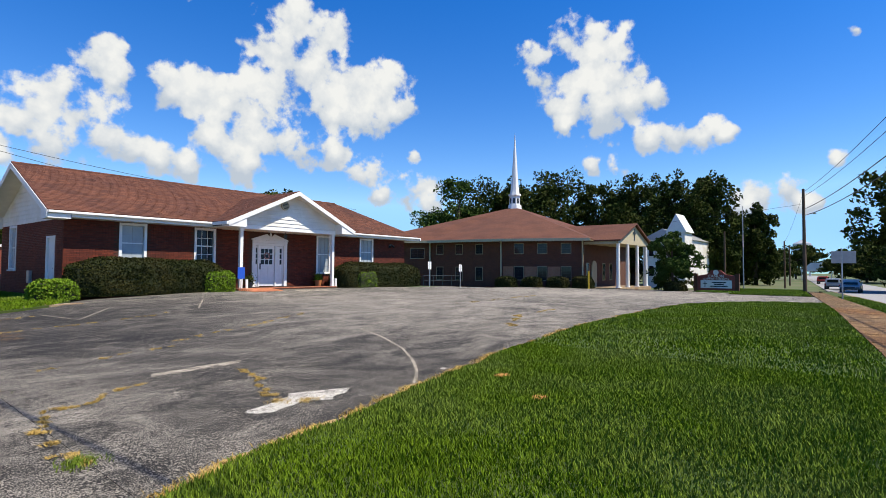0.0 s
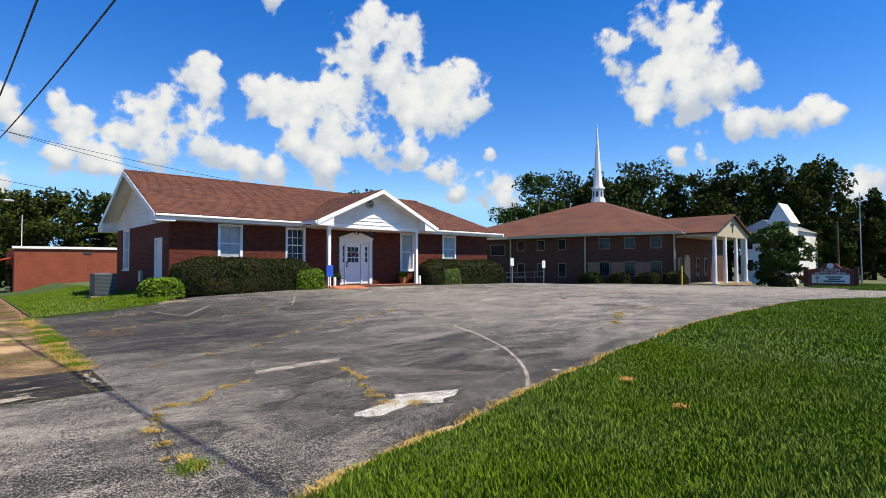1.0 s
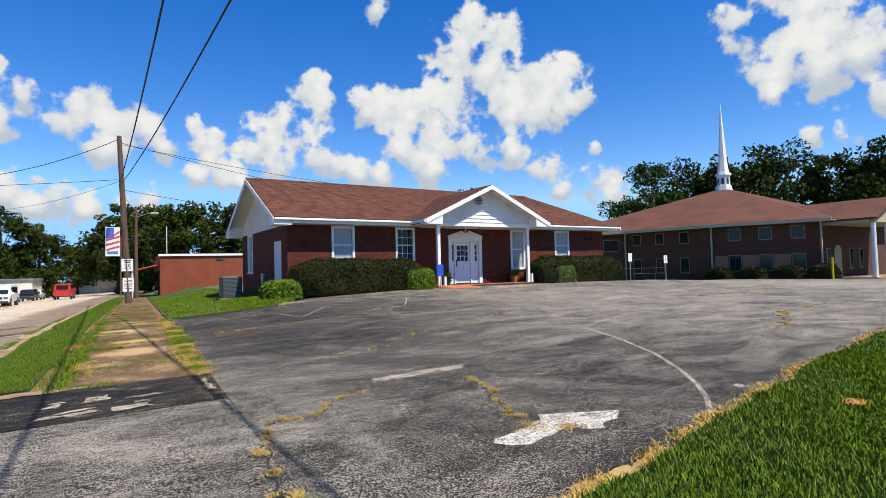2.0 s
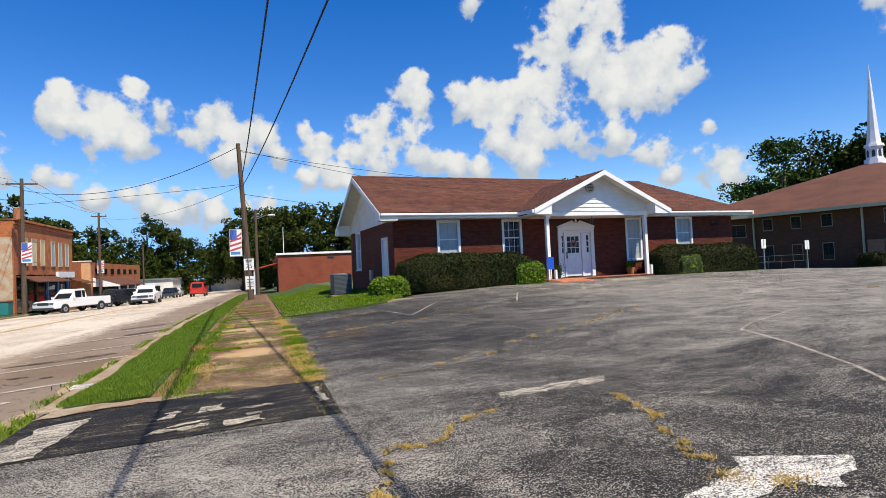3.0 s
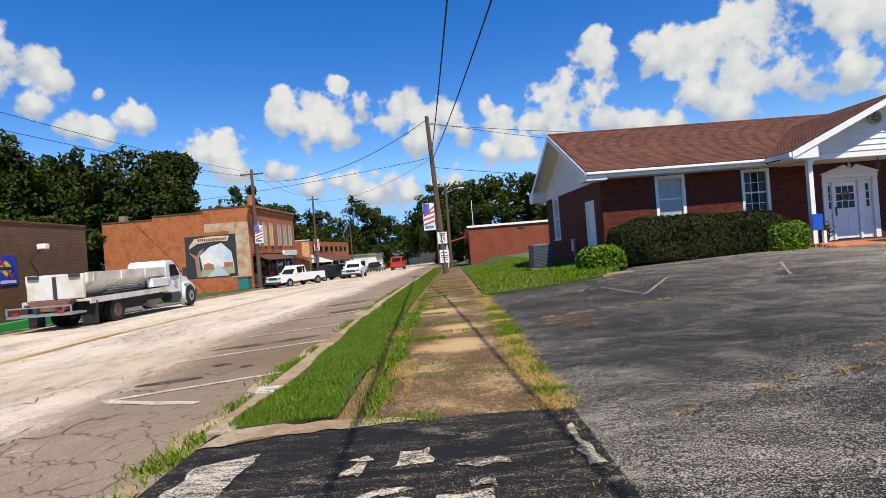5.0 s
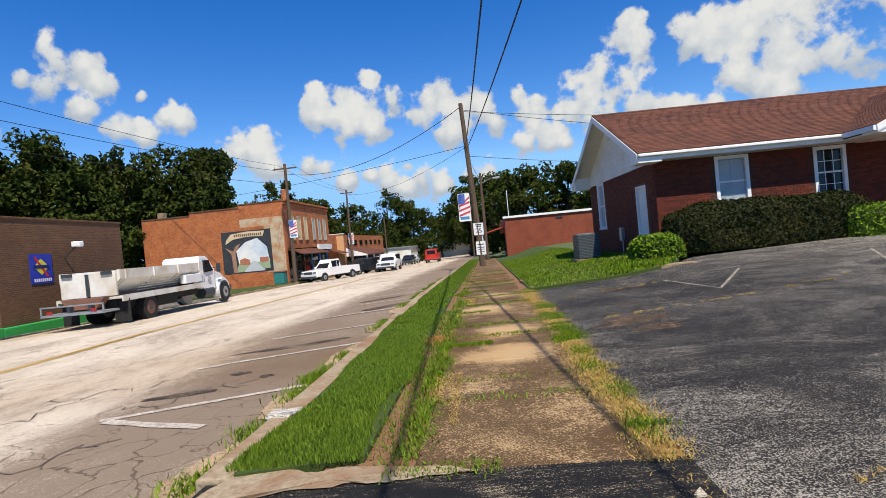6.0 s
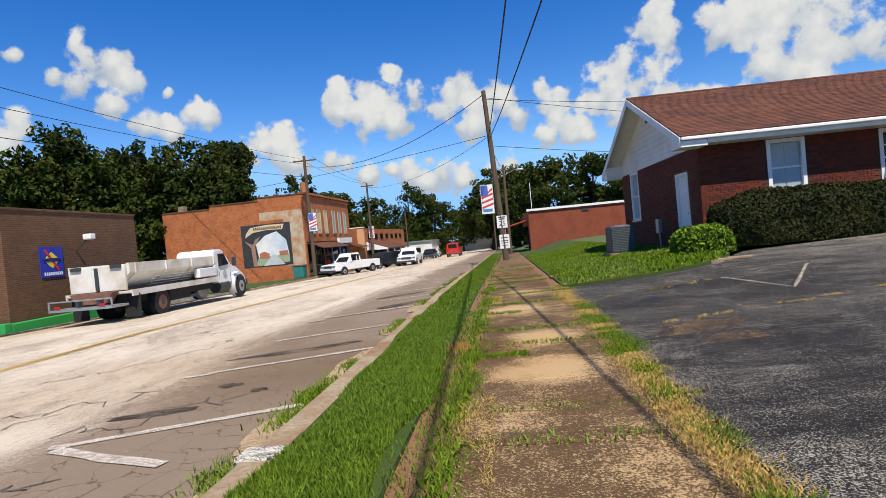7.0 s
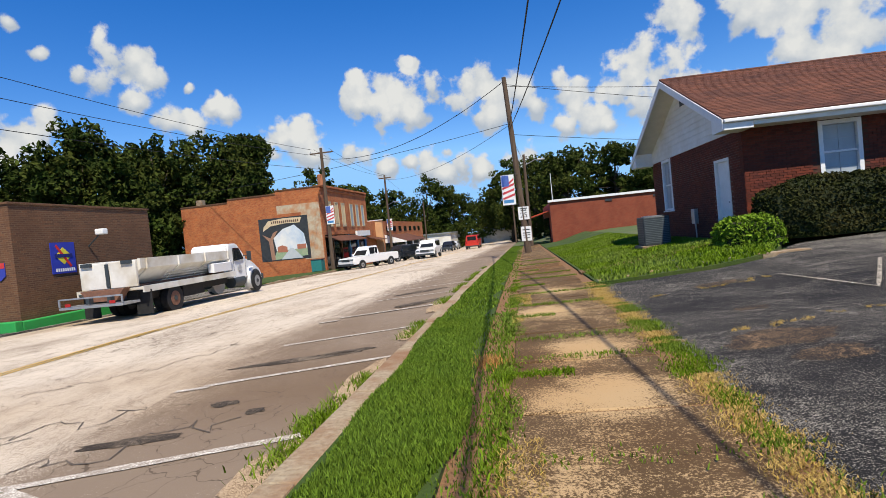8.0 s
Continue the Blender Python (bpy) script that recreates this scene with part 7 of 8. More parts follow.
for x, y, r in ((-6.25, .75, .16), (-6.85, -.1, .13)):
    bm = bmesh.new()
    bmesh.ops.create_uvsphere(bm, u_segments=14, v_segments=8, radius=1)
    for v in bm.verts:
        v.co = Vector((v.co.x * r, v.co.y * r * .8, v.co.z * .07)) * (1 + .25 * noise.noise(v.co * 3 + Vector((x, y, 0))))
    ob = mesh_ob("ant_mound", bm, M_CLAY, smooth=True)
    ob.location = (x, y, H(x, y) + .045)
    ob.scale = (.8, .8, .3)
    tagged(ob, "small orange clay ant mound in the grass", "ant mound", "ant mounds")


# ---- grass ----
def blades(name, xy, hgt, width, material, label, rng, dz=0.03, lean=0.5, category="grass"):
    """One mesh of bent grass blades, three faces each."""
    n = len(xy)
    z = np.array([H(float(a), float(b)) for a, b in xy]) + dz
    base = np.column_stack([xy, z])
    ang = rng.uniform(0, 2 * np.pi, n)
    side = np.column_stack([np.cos(ang), np.sin(ang), np.zeros(n)]) * (np.asarray(width) * rng.uniform(.7, 1.3, n))[:, None]
    la = rng.uniform(0, 2 * np.pi, n)
    hh = np.asarray(hgt) * rng.uniform(.55, 1.25, n)
    out = np.column_stack([np.cos(la), np.sin(la), np.zeros(n)]) * (hh * lean * rng.uniform(.2, 1.3, n))[:, None]
    up = np.column_stack([np.zeros(n), np.zeros(n), hh])
    v = np.empty((n * 5, 3), np.float32)
    v[0::5], v[1::5] = base - side, base + side
    v[2::5], v[3::5] = base + up * .55 + out * .35 - side * .75, base + up * .55 + out * .35 + side * .75
    v[4::5] = base + up * .95 + out
    o = (np.arange(n) * 5)[:, None]
    tris = (o[:, :, None] + np.array([[0, 1, 3], [0, 3, 2], [2, 3, 4]])[None]).reshape(-1)
    me = bpy.data.meshes.new(name)
    me.vertices.add(n * 5)
    me.vertices.foreach_set("co", v.ravel())
    me.loops.add(len(tris))
    me.loops.foreach_set("vertex_index", tris.astype(np.int32))
    me.polygons.add(n * 3)
    me.polygons.foreach_set("loop_start", np.arange(0, n * 9, 3, dtype=np.int32))
    me.polygons.foreach_set("loop_total", np.full(n * 3, 3, np.int32))
    me.update()
    me.validate()
    me.materials.append(material)
    ob = new(name, me)
    return tagged(ob, label, category, kind="stuff")


rng = np.random.default_rng(5)


def scatter(n, x0, x1, y0, y1, keep):
    xy = np.column_stack([rng.uniform(x0, x1, n), rng.uniform(y0, y1, n)])
    return xy[keep(xy)]


le = np.vectorize(lawn_edge)
# corner lawn: densest at the corner by the driveway
cands = np.concatenate([scatter(330000, -12.9, -4, -4.0, 1.9, lambda p: (p[:, 1] < le(p[:, 0])) & (p[:, 1] > -2.66 + lane(p[:, 0]))), scatter(130000, -4, 14.6, -3.0, 3.1, lambda p: (p[:, 1] < le(p[:, 0])) & (p[:, 1] > -2.66 + lane(p[:, 0])))])
r = np.hypot(cands[:, 0] + 11, cands[:, 1] + 1.6)
blades("lawn_grass", cands, .048 + .014 * np.sin(cands[:, 0] * 3) * np.sin(cands[:, 1] * 4), .0025 + .0008 * np.clip(r, 0, 14), M_BLADE, "dense green lawn grass, freshly mown", rng)
xs = np.concatenate([rng.uniform(-12.6, -5, 26000), rng.uniform(-5, 14, 16000)])
xs = xs[np.array([noise.noise((v * 2.3, 8.1, 0)) for v in xs]) > rng.uniform(-.25, .45, len(xs))]
ys = le(xs) + rng.normal(0, .06, len(xs)) + .03 + .10 * np.array([max(0, noise.noise((v * 1.7, 3, 0))) for v in xs]) * rng.uniform(0, 1.4, len(xs))
blades("lawn_edge_grass", np.column_stack([xs, ys]), .032, .0034 + .0006 * np.clip(xs + 11, 0, 15), M_DRY, "dry straw-coloured grass creeping onto the asphalt", rng, 0.004, 1.7)
blades("scorched_grass", np.column_stack([rng.normal(-11.95, .07, 500), rng.normal(10.15, .1, 500)]), .05, .004, mat("scorched_blade", (.42, .20, .05), (.36, .19, .06), 5, .9, isl=.3), "scorched orange patch of grass in the verge", rng)
for x, rx, ry in ((-10.3, .35, .10), (-9.5, .3, .07), (-8.75, .4, .09), (-8.2, .25, .06), (-7.35, .2, .06), (-5.2, .3, .07), (-2.6, .4, .08), (1.5, .5, .08), (5.5, .6, .09), (9.8, .7, .1)):
    blob("straw_patch", x, lawn_edge(x) + .03, rx, ry * 1.5, M_STRAW, "flattened dead straw at the lawn edge", .007, .15)
xy = np.concatenate([scatter(100000, -12.93, -11.8, 6.3, 13, lambda p: p[:, 1] > 0), scatter(60000, -12.86, -11.8, 13, 58, lambda p: p[:, 1] > 0)])
nz = np.array([noise.noise((a * 1.2, b * .7, 4)) for a, b in xy])
xy = xy[xy[:, 0] > -12.87 - .12 * nz]
nz = np.array([noise.noise((a * 1.2, b * .7, 4)) for a, b in xy])
xy = xy[(xy[:, 0] < -12.1 + nz * .2) | (rng.uniform(0, 1, len(xy)) < .06)]
blades("verge_grass", xy, .045, .0030 + .0008 * np.clip(xy[:, 1] - 6, 0, 14), M_VERGE, "green verge grass between kerb and pavement", rng)
xy = scatter(42000, -10.2, -6.4, 15.5, 40, lambda p: p[:, 1] > np.vectorize(lot_back)(p[:, 0]) + .25)
blades("side_lawn_grass", xy, .07, .016, M_BLADE, "green lawn grass beside the office", rng)
WEEDS = ((-13.05, 6.95), (-13.2, 6.5), (-13.25, 7.5), (-13.3, 6.0), (-13.25, 8.6), (-13.3, 9.2), (-13.2, 10.4))
# weeds in the gap between pavement and asphalt, and in the slab joints
ys = np.concatenate([rng.uniform(6.0, 16, 26000), rng.uniform(4.4, 6.1, 250)])
nz = np.array([noise.noise((b * 1.1, 2.5, 0)) for b in ys])
clump = np.array([noise.noise((b * 4.3, 6.5, 0)) for b in ys])
xs = -10.29 + rng.normal(0, .085, len(ys)) + .09 * nz + .10 * clump
g = nz + .9 * clump > 0.16
blades("joint_weeds", np.concatenate([np.column_stack([xs[g], ys[g]])[::2]] + [np.column_stack([rng.normal(cx, .06, 420), rng.normal(cy, .15, 420)]) for cx, cy in ((-10.3, 6.55), (-10.26, 7.35), (-10.32, 8.15), (-10.3, 8.8), (-10.4, 9.55), (-10.28, 10.4), (-10.34, 11.6))]), .032, .0042, M_BLADE, "green weeds along the pavement edge", rng, 0.0, .8, "weeds")
blades("joint_straw", np.column_stack([xs[~g], ys[~g]]), .02, .0032, M_DRY, "dry grass along the pavement edge", rng, 0.0, 1.5, "weeds")
jo = []
y = 6.06
for c, (yy, den) in enumerate(((6.1, 300), (7.4, 260), (8.0, 150), (9.7, 900), (10.2, 350), (11.1, 500), (12.6, 420), (13.6, 600), (15.0, 500), (16.4, 600), (18, 700), (19.5, 600), (21, 600), (24, 700), (27, 700))):
    jo.append(np.column_stack([rng.uniform(-11.9, -10.4 if c % 3 else -11.2, den), yy + rng.normal(0, .045, den) + .05 * np.sin(np.linspace(0, 9, den))]))
blades("slab_joint_grass", np.concatenate(jo), .032, .005, M_BLADE, "grass growing in the pavement joints", rng, 0.01, .9, "weeds")
ys = rng.uniform(6.2, 18, 12000)
nz = np.array([noise.noise((b * 1.4, 11.5, 0)) for b in ys])
xs = -11.80 + rng.normal(0, .07, len(ys)) + .22 * np.clip(nz, -.2, 1) * rng.uniform(.2, 1, len(ys))
keep = rng.uniform(-.35, .5, len(ys)) < nz
xs, ys = xs[keep], ys[keep]
sx = rng.uniform(-11.78, -11.5, 9000)
sy = rng.uniform(6.2, 15, 9000)
nz = np.array([noise.noise((a * 2.5, b * 1.3, 21.5)) for a, b in zip(sx, sy)])
keep = nz > .12
blades("pavement_straw", np.column_stack([sx, sy])[keep], .022, .0028, M_DRY, "dry dead grass creeping over the pavement", rng, 0.012, 1.7, "weeds")
blades("soil_edge_grass", np.column_stack([xs, ys]), .05, .006, M_BLADE, "thin grass at the soil edge", rng, -0.005, .9, "weeds")
ys = rng.uniform(4.6, 30, 9000)
nz = np.array([noise.noise((b * .9, 7.5, 0)) for b in ys])
xs = -13.28 + rng.normal(0, .10, len(ys))
blades("gutter_weeds", np.concatenate([np.column_stack([xs, ys])[nz > .1]] + [np.column_stack([rng.normal(cx, .11, 420), rng.normal(cy, .16, 420)]) for cx, cy in WEEDS]), .07, .006, M_BLADE, "weeds growing in the street gutter", rng, -0.12, .9, "weeds")
M_SILT = worn_asphalt("gutter_silt", (.20, .13, .075), (.46, .34, .21), 2.0, (1, 1, 1), .5)
for y, ry in ((6.6, .6), (8.3, .5), (10.5, .8), (12.9, .5), (15.6, .9), (19, .8), (5.0, .6)):
    blob("gutter_silt", -13.32, y, .17, ry, M_SILT, "sandy silt in the street gutter", -.110)
# tufts along the cracks
pts = []
for line in CRACKS:
    for (x0, y0), (x1, y1) in zip(line, line[1:]):
        n = int(330 * math.hypot(x1 - x0, y1 - y0) * (3.4 if y0 < 4.5 else .8))
        t = rng.uniform(0, 1, n)
        t = t[np.array([noise.noise((float(v) * 5 + x0 * 3, y0, 0)) for v in t]) > -.02] if n else t
        n = len(t)
        bx, by = x0 + (x1 - x0) * t, y0 + (y1 - y0) * t
        jx = np.array([.16 * noise.noise((a * 4, b * 4, 2)) + .096 * noise.noise((a * 13, b * 13, 5)) for a, b in zip(bx, by)])
        jy = np.array([.16 * noise.noise((a * 4, b * 4, 8)) + .096 * noise.noise((a * 13, b * 13, 11)) for a, b in zip(bx, by)])
        pts.append(np.column_stack([bx + jx + rng.normal(0, .015, n), by + jy + rng.normal(0, .015, n)]))
pts.append(np.column_stack([rng.normal(-8.45, .06, 160), rng.normal(1.9, .05, 160)]))
pts.append(np.column_stack([rng.normal(-8.25, .06, 160), rng.normal(1.72, .04, 160)]))
blades("crack_straw", np.concatenate(pts), .024, .0036, M_DRY, "dead yellow grass in the asphalt cracks", rng, 0.002, 1.6, "weeds")
blades("crack_tuft", np.column_stack([rng.normal(-10.25, .06, 260), rng.normal(1.52, .06, 260)]), .045, .004, M_BLADE, "green tuft growing in a crack", rng, 0.0, .9, "weeds")
xy = scatter(30000, 28.6, 60, -2.5, 5, lambda p: p[:, 1] < np.where(p[:, 0] < 34, 2.1, 5.2))
xy[:, 1] += lane(xy[:, 0])
blades("sign_lawn_grass", xy, .09, .03, M_BLADE, "green lawn grass round the church sign", rng)
xy = scatter(9000, -8, 30, -4.85, -3.92, lambda p: p[:, 0] > -9)
xy[:, 1] += lane(xy[:, 0])
blades("road_verge_grass", xy, .08, .012, M_BLADE, "green verge grass along the side road", rng, 0.0)

# ---- small things ----
wk = thing("garden_path", "narrow concrete path across the side lawn", "path", kind="structure")
for i in range(7):
    x0 = -10.3 + i * .56
    bm = bmesh.new()
    slab(bm, [(x0 + .01, 18.0 + .13 * i, H(x0, 18) + .045), (x0 + .55, 18.13 + .13 * i, H(x0 + .5, 18) + .045), (x0 + .55, 18.9 + .13 * i, H(x0 + .5, 18.8) + .045), (x0 + .01, 18.8 + .13 * i, H(x0, 18.8) + .045)], .1)
    part("paving_slab", bm, M_WALK, wk)
bm = bmesh.new()
for i in range(8):
    x0 = -10.2 + i * .5
    box(bm, x0, 15.75 + i * .06, H(x0, 16) - .1, x0 + .49, 16.0 + i * .06, H(x0, 16) + .045, .01)
tagged(mesh_ob("lot_edging", bm, M_KERB), "low concrete edging between lot and lawn", "edging", kind="structure")

ac = thing("air_conditioner", "grey outdoor air conditioning unit beside the wall", "air conditioner", at=(-8.0, 21.0, H(-8.0, 21.0) - .02))
part("pad", boxes((-.5, -.5, 0, .5, .5, .1)), M_KERB, ac)
part("cabinet", boxes((-.4, -.4, .1, .4, .4, 1.0), bevel=.03), M_DARKMETAL, ac)
for i in range(14):
    part("louvre", boxes((-.405, -.36, .18 + i * .055, -.400, .36, .2 + i * .055), (-.36, -.405, .18 + i * .055, .36, -.400, .2 + i * .055)), mat("ac_grey", (.10, .12, .125), None, 5, .5), ac)
part("fan_grille", cyls(((0, 0, 1.0), (0, 0, 1.03), .33), seg=24), M_METAL, ac)
mt = thing("electric_meter", "grey electric meter and conduit on the side wall", "meter", at=(HX0, 21.8, 0))
part("meter_box", boxes((-.14, -.15, .35, -.001, .15, .85), bevel=.02), M_METAL, mt)
part("conduit", cyls(((-.06, 0, -.3), (-.06, 0, .35), .025), seg=8), M_METAL, mt)
stand(OFFICE, ac)
seat(OFFICE, mt)
bs = thing("blue_sign", "small plain blue sign on a thin metal stake", "sign", at=(-.42, 16.05, 0))
part("stake", cyls(((0, 0, -.02), (0, 0, .75), .015), seg=8), M_DARKMETAL, bs)
part("plate", boxes((-.17, -.015, .7, .17, .0, 1.2), bevel=.008), mat("blue_plate", (.01, .07, .42), (.012, .08, .46), 4, .5), bs)
stand(OFFICE, bs)
fl = thing("flower_pot", "orange clay flower pot with a dark plant", "flower pot", at=(5.1, 17.75, .08))
part("pot", cyls(((0, 0, 0), (0, 0, .32), .14, .2), seg=16), mat("terracotta", (.5, .17, .06), None, 5), fl)
tagged(leaf_cloud("plant", np.array([0, 0, .42]) + rng.normal(0, .1, (240, 3)), .05, M_SHRUB, fl, rng), kind="stuff")
seat(OFFICE, fl)
fl = thing("flower_pot", "dark planter with a small shrub by the door", "flower pot", at=(1.05, 17.75, .08))
part("pot", cyls(((0, 0, 0), (0, 0, .28), .13, .18), seg=16), M_DARKMETAL, fl)
tagged(leaf_cloud("plant", np.array([0, 0, .38]) + rng.normal(0, .1, (240, 3)), .05, M_LEAF, fl, rng), kind="stuff")
seat(OFFICE, fl)
lp = thing("security_light", "twin dark floodlights under the eaves", "floodlight", at=(11.0, HY0, 2.45))
part("bracket", boxes((-.06, -.06, -.02, .06, 0, .12)), M_DARKMETAL, lp)
for s in (-1, 1):
    part("lamp", cyls(((s * .06, -.04, .05), (s * .2, -.16, -.08), .05, .09), seg=12), M_DARKMETAL, lp)
seat(OFFICE, lp)
# porch bricks and ramp bricks
PB = bpy.data.meshes.new("paver")
bm = boxes((-.098, -.046, -.04, .098, .046, 0.0))
bm.to_mesh(PB)
bm.free()
PB.materials.append(mat("porch_paver", (.42, .13, .06), (.50, .18, .085), 14, .85, .4, (.32, .10, .05), 2, obj=.25))
for i in range(27):
    for j in range(4):
        ob = new("brick", PB)
        ob.parent = porch
        ob.location = (-.1 + i * .208 + (j % 2) * .1, 16.72 + j * .1, .095)
vs, fs = [], []
for i in range(7):
    for j in range(16):
        x, y = -.15 + i * .21 + (j % 2) * .1, 15.55 + j * .075
        z = .0 + .085 * min(1, (y - 15.55) / 1.05)
        o = len(vs)
        vs += [(x, y, z + .02), (x + .2, y, z + .02), (x + .2, y + .068, z + .022), (x, y + .068, z + .022), (x, y, -.05), (x + .2, y, -.05), (x + .2, y + .068, -.05), (x, y + .068, -.05)]
        fs += [tuple(o + k for k in f) for f in ((0, 1, 2, 3), (4, 5, 1, 0), (5, 6, 2, 1), (7, 4, 0, 3), (6, 7, 3, 2))]
tagged(from_arrays("ramp_bricks", vs, fs, mat("ramp_paver", (.46, .15, .07), (.54, .22, .11), 14, .85, .4, isl=.25), porch), kind="stuff")

# church sign
cs = thing("church_sign", "red brick church sign with white changeable letter board", "sign", at=(39.0, 9.6, H(39.0, 9.6) - .02), rz=8)
part("brick_base", prisms(([(-1.5, 0), (1.5, 0), (1.5, 1.35), (.7, 1.5), (.35, 1.85), (-.35, 1.85), (-.7, 1.5), (-1.5, 1.35)], "x", -.25, .25)), brick_mat("sign_brick", (.30, .05, .035), (.24, .04, .03), (.22, .10, .08)), cs)
part("pillar", boxes((-.32, -1.75, 0, .32, -1.45, 1.55)), M_CH_BRICK, cs)
part("pillar", boxes((-.32, 1.45, 0, .32, 1.75, 1.55)), M_CH_BRICK, cs)
part("emblem", cyls(((-.26, 0, 1.65), (-.3, 0, 1.65), .22), seg=20), M_WHITE, cs, "round white emblem")
bd = part("letter_board", boxes((-.3, -1.2, .3, -.255, 1.2, .98), bevel=.01), M_WHITE, cs, "white letter board")
part("cross", boxes((-.31, .82, .38, -.301, .88, .9), (-.31, .68, .68, -.301, 1.02, .74)), M_DARKMETAL, bd)
part("bars", boxes((-.31, -.75, .74, -.301, .3, .84), (-.31, -.6, .58, -.301, .15, .68), (-.31, -.9, .42, -.301, .45, .52)), M_DARKMETAL, bd)
for txt, size, zz in (("CANON", .34, 1.32), ("BAPTIST CHURCH", .24, 1.08)):
    c = bpy.data.curves.new("lettering", "FONT")
    c.body, c.size, c.align_x, c.align_y, c.extrude = txt, size, "CENTER", "CENTER", .004
    o = new("lettering", c)
    o.data.materials.append(M_WHITE)
    o.parent = cs
    o.matrix_local = pose(-.262, 0, zz, 90, 0, -90)

fp2 = thing("flagpole", "thin white flagpole beside the church lawn", "flagpole", at=(56.1, 11.0, H(56.1, 11.0)))
part("pole", cyls(((0, 0, 0), (0, 0, 9.4), .07, .035), seg=8), M_METAL, fp2)
part("flag", prisms(([(-.1, 6.2), (.1, 6.2), (.14, 4.6), (-.16, 4.8)], "y", -.03, .03)), mat("furled_flag", (.4, .2, .22), (.5, .45, .45), 3), fp2)
rs = thing("road_sign", "grey back of a wide road sign on a steel post", "sign", at=(24.5, -0.2, H(24.5, -0.2)), rz=8)
part("post", cyls(((0, 0, -.05), (0, 0, 2.75), .035), seg=8), M_METAL, rs)
part("plate", boxes((-.02, -.62, 1.95, 0, .46, 2.6), bevel=.005), mat("sign_back", (.36, .36, .36), (.30, .30, .30), 4, .5), rs)
for x, y, hgt in ((17.4, 23.4, 1.75), (21.2, 23.6, 1.75)):
    s2 = thing("parking_sign", "small white parking sign on a thin post", "sign", "parking signs", at=(x, y, H(x, y)))
    part("post", cyls(((0, 0, -.05), (0, 0, hgt), .03), seg=8), M_METAL, s2)
    part("plate", boxes((-.18, -.02, hgt - .55, .18, .0, hgt), bevel=.005), M_WHITE, s2)
fe = thing("pipe_fence", "low dull grey pipe fence beside the church wing", "fence", at=(18.4, 24.9, H(20.4, 24.9)))
for i in range(5):
    part("post", cyls(((i * 1.1, 0, -.05), (i * 1.1, 0, .85), .02), seg=8), M_DARKMETAL, fe)
part("rail", cyls(((0, 0, .84), (4.4, 0, .84), .014), seg=8), M_DARKMETAL, fe)
part("rail", cyls(((0, 0, .45), (4.4, 0, .45), .014), seg=8), M_DARKMETAL, fe)
yb = thing("yellow_bollard", "thin yellow bollard by the church shrubs", "bollard", at=(33.6, 18.8, H(33.6, 18.8)))
part("post", cyls(((0, 0, -.05), (0, 0, 1.6), .07), seg=12), mat("bollard_yellow", (.7, .45, .03), None, 4, .5), yb)
wt = thing("water_tower", "distant white water tower", "water tower", at=(327.0, 38.7, -3))
part("tank", cyls(((0, 0, 13), (0, 0, 15), 2.2, 4.2), ((0, 0, 15), (0, 0, 19), 4.2), ((0, 0, 19), (0, 0, 21), 4.2, .5), seg=20), M_VGREY, wt)
for a in range(6):
    part("leg", cyls(((math.cos(a * 1.047) * 4, math.sin(a * 1.047) * 4, 0), (math.cos(a * 1.047) * 3, math.sin(a * 1.047) * 3, 15), .25), seg=8), M_VGREY, wt)
pv = thing("white_pavilion", "small white tent-roofed pavilion beside the road", "pavilion", at=(159.6, 14.8, H(159.6, 14.8)))
part("roof", prisms(([(-3.5, 2.4), (3.5, 2.4), (1.2, 4.6), (-1.2, 4.6)], "x", -3, 3)), M_WHITE, pv)
for sx in (-2.8, 2.7):
    for sy in (-3.2, 3.1):
        part("post", boxes((sx, sy, 0, sx + .15, sy + .15, 2.4)), M_WHITE, pv)
wv = thing("valve_cover", "small white-painted kerb block", "kerb block", at=(-12.98, 7.45, H(-12.98, 7.45) + .02))
part("block", boxes((-.14, -.1, -.03, .14, .1, .03), bevel=.015), M_WORN, wv)


# ---- bricks and shingles of the office, laid one by one ----
def in_open(a0, a1, z0, z1, opens):
    return any(a1 > o[0] - .03 and a0 < o[1] + .03 and z1 > o[2] - .07 and z0 < o[3] + .03 for o in opens)


BRICK = bpy.data.meshes.new("brick")
bm = boxes((-.1005, -.014, -.0285, .1005, .02, .0285))
bm.to_mesh(BRICK)
bm.free()
BRICK.materials.append(M_BRICK_OB)


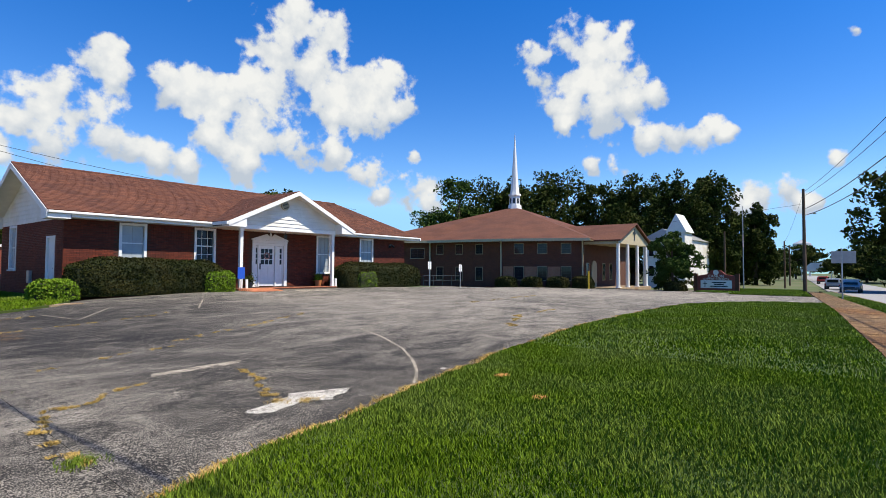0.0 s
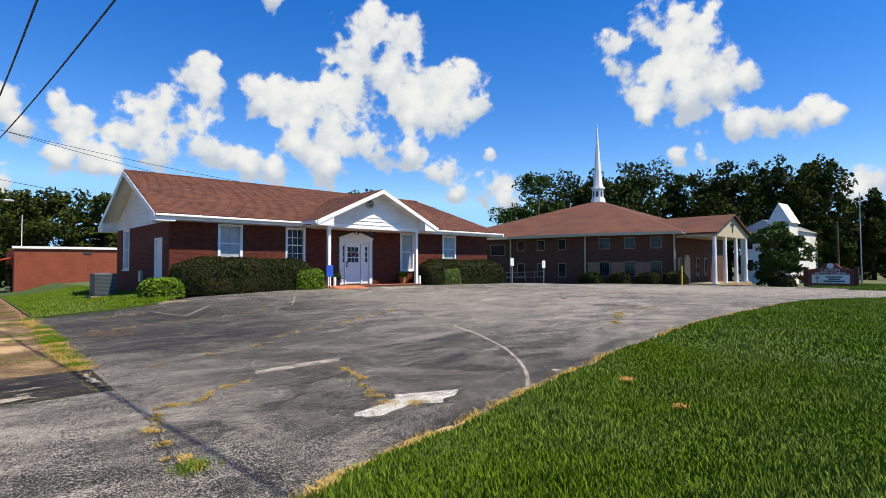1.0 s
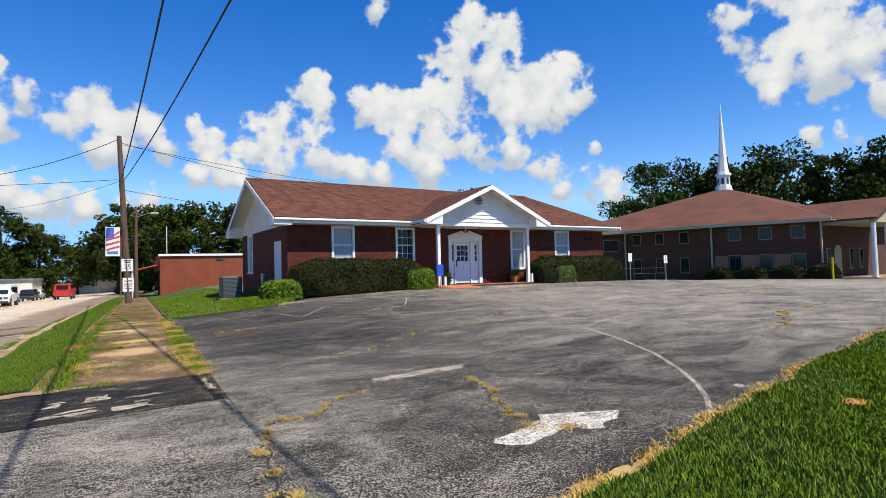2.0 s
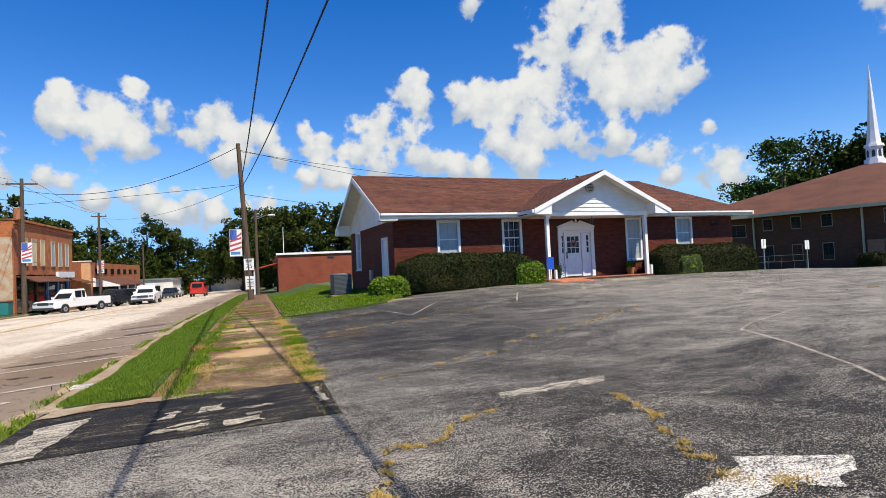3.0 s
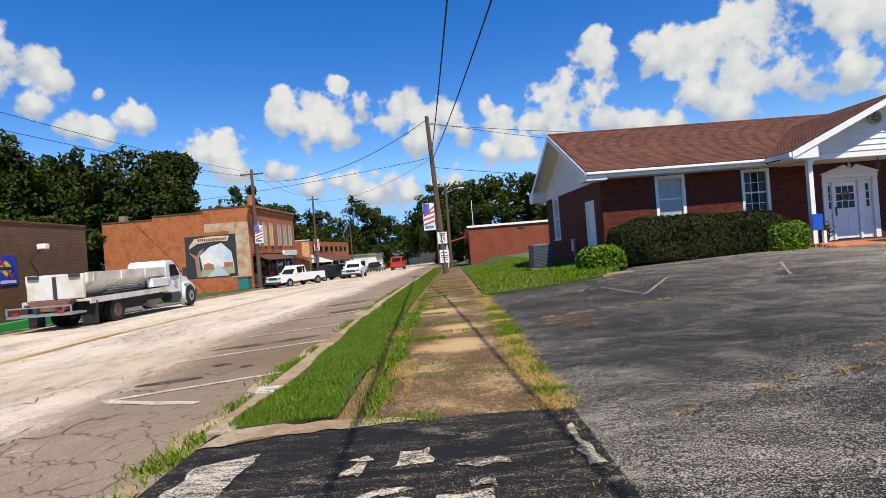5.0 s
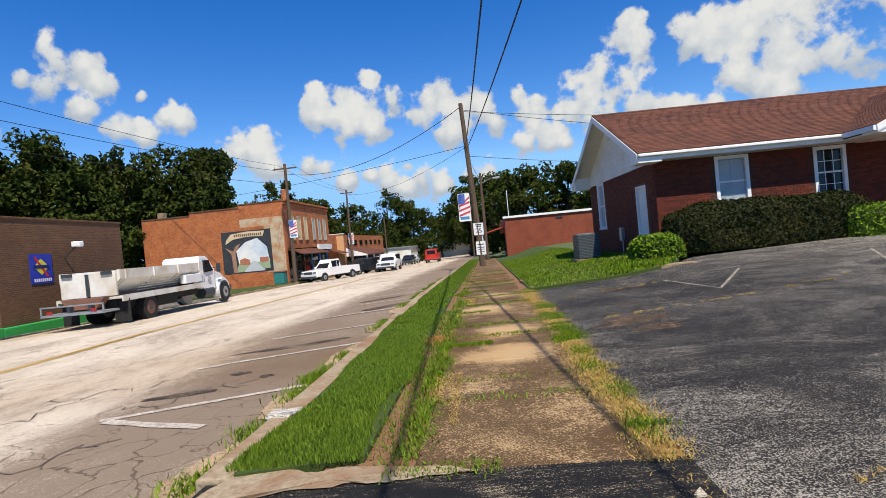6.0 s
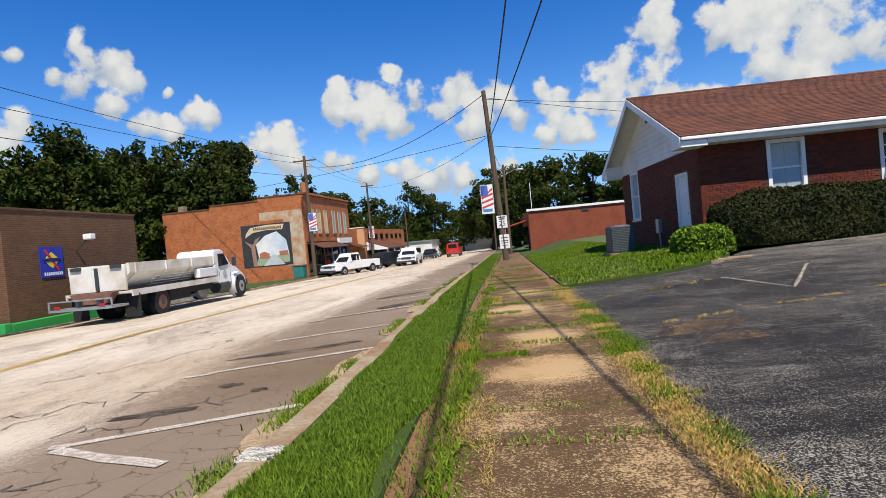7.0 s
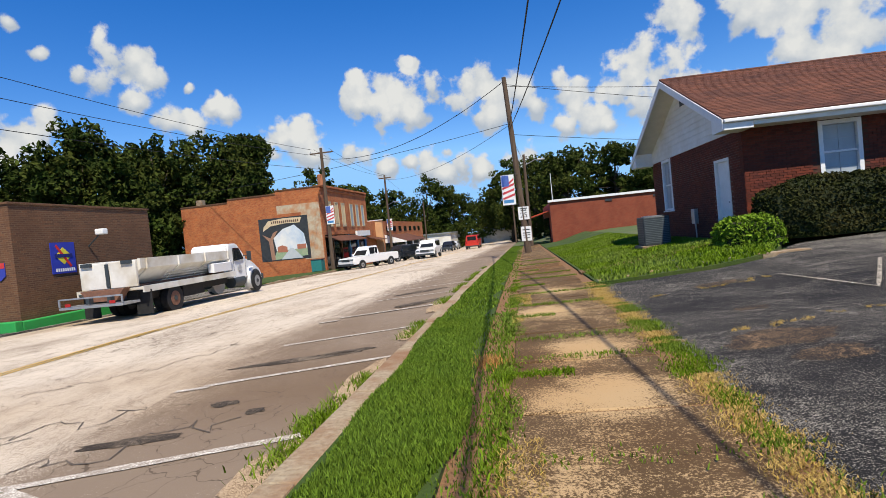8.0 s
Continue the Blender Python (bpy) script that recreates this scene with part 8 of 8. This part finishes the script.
def lay_bricks(face, a0, a1, z0, z1, opens, host, singles):
    vs, fs = [], []
    course = 0
    z = z0
    while z < z1:
        a = a0 + (0 if course % 2 else -.105)
        while a < a1:
            p, q = max(a, a0) + .005, min(a + .206, a1) - .005
            if q - p > .03 and not in_open(p, q, z, z + .057, opens):
                if singles and singles(p, z) and q - p > .19:
                    ob = new("brick", BRICK)
                    ob.parent = host
                    ob.location = ((p + q) / 2, HY0, z + .0285) if face == "x" else (HX0, (p + q) / 2, z + .0285)
                    if face == "y":
                        ob.rotation_euler = (0, 0, -math.pi / 2)
                else:
                    d = .014 + random.uniform(-.003, .002)
                    o = len(vs)
                    if face == "x":
                        y0, y1 = HY0 - d, HY0 + .01
                        vs += [(p, y0, z), (q, y0, z), (q, y0, z + .057), (p, y0, z + .057), (p, y1, z), (q, y1, z), (q, y1, z + .057), (p, y1, z + .057)]
                    else:
                        x0, x1 = HX0 - d, HX0 + .01
                        vs += [(x0, q, z), (x0, p, z), (x0, p, z + .057), (x0, q, z + .057), (x1, q, z), (x1, p, z), (x1, p, z + .057), (x1, q, z + .057)]
                    fs += [tuple(o + k for k in f) for f in ((0, 1, 2, 3), (4, 5, 1, 0), (3, 2, 6, 7), (5, 6, 2, 1), (4, 0, 3, 7))]
            a += .211
        z += .0677
        course += 1
    tagged(from_arrays("brickwork", vs, fs, M_BRICK, host), kind="stuff")


lay_bricks("x", HX0, HX1, 0.08, 2.8, [(o[0], o[1], o[2], o[3] + .12) if i != 2 else (1.36, 3.42, 0, 2.74) for i, o in enumerate(OPEN_FRONT)], front_wall, lambda a, z: a < -4.6 and .6 < z < 2.2)
lay_bricks("y", HY0 - .01, HY1, -0.3, 2.8, SIDE_OPEN, side_wall, None)

TAB = bpy.data.meshes.new("shingle")
SL = math.hypot(RIDGE_Y - EAVE_Y, RIDGE_Z - EAVE_Z)
TILT = math.atan2(RIDGE_Z - EAVE_Z, RIDGE_Y - EAVE_Y)
bm = bmesh.new()
slab(bm, [(-.148, -.005, .015), (.148, -.005, .015), (.148, .16, .008), (-.148, .16, .008)], .012)
bm.to_mesh(TAB)
bm.free()
TAB.materials.append(M_SHINGLE_OB)


def lay_shingles(m, length, span, singles, host, name):
    """Tabs in courses on a slope; m maps (along, up, out) to the building. span(u) gives the limits along."""
    vs, fs = [], []
    n = int(length / .14)
    for c in range(n):
        u = c * .14
        a0, a1 = span(u + .07)
        a = a0 - (.15 if c % 2 else 0) - random.uniform(0, .02)
        while a < a1:
            p, q = max(a, a0), min(a + .296, a1)
            if q - p > .05:
                if singles and singles(p, c) and q - p > .28:
                    ob = new("shingle", TAB)
                    ob.parent = host
                    ob.matrix_local = m @ pose((p + q) / 2, u, 0)
                else:
                    t = random.uniform(0, .005)
                    o = len(vs)
                    for x, y, z in ((p, u - .005, .014 + t), (q, u - .005, .014 + t), (q, u + .15, .008), (p, u + .15, .008), (p, u - .005, .004), (q, u - .005, .004)):
                        vs.append(tuple(m @ Vector((x, y, z))))
                    fs += [(o, o + 1, o + 2, o + 3), (o + 4, o + 5, o + 1, o), (o + 4, o, o + 3), (o + 5, o + 2, o + 1)]
            a += .302
    tagged(from_arrays(name, vs, fs, M_SHINGLE, host), kind="stuff")


lay_shingles(Matrix.Translation((0, EAVE_Y, EAVE_Z)) @ Matrix.Rotation(TILT, 4, "X"), SL, lambda u: (XL, XR - (XR - HIPX) * u / SL), lambda a, c: a < -3.6 and c < 22, roof, "shingle_field")
PS = math.hypot(PXM - PX0, PZ - EAVE_Z)
PT2 = math.atan2(PZ - EAVE_Z, PXM - PX0)
# left slope of the portico: courses climb in +x, run along -y
ml = Matrix.Translation((PX0, 0, EAVE_Z)) @ Matrix(((0, math.cos(PT2), -math.sin(PT2), 0), (-1, 0, 0, 0), (0, math.sin(PT2), math.cos(PT2), 0), (0, 0, 0, 1)))
lay_shingles(ml, PS, lambda u: (-(EAVE_Y + (yv - EAVE_Y) * u / PS), -PY), None, roof, "shingle_field")
mr_ = Matrix.Translation((PX1, 0, EAVE_Z)) @ Matrix(((0, -math.cos(PT2), math.sin(PT2), 0), (1, 0, 0, 0), (0, math.sin(PT2), math.cos(PT2), 0), (0, 0, 0, 1)))
lay_shingles(mr_, PS, lambda u: (PY, EAVE_Y + (yv - EAVE_Y) * u / PS), None, roof, "shingle_field")
CAP = bpy.data.meshes.new("ridge_cap")
bm = bmesh.new()
slab(bm, [(0, -.13, -.03), (.28, -.13, -.03), (.28, 0, .035), (0, 0, .035)], .012)
slab(bm, [(0, 0, .035), (.28, 0, .035), (.28, .13, -.03), (0, .13, -.03)], .012)
bm.to_mesh(CAP)
bm.free()
CAP.materials.append(M_SHINGLE_OB)
for i in range(60):
    ob = new("ridge_cap", CAP)
    ob.parent = roof
    ob.location = (XL + i * (HIPX - XL) / 60, RIDGE_Y, RIDGE_Z + .002 * (i % 2))
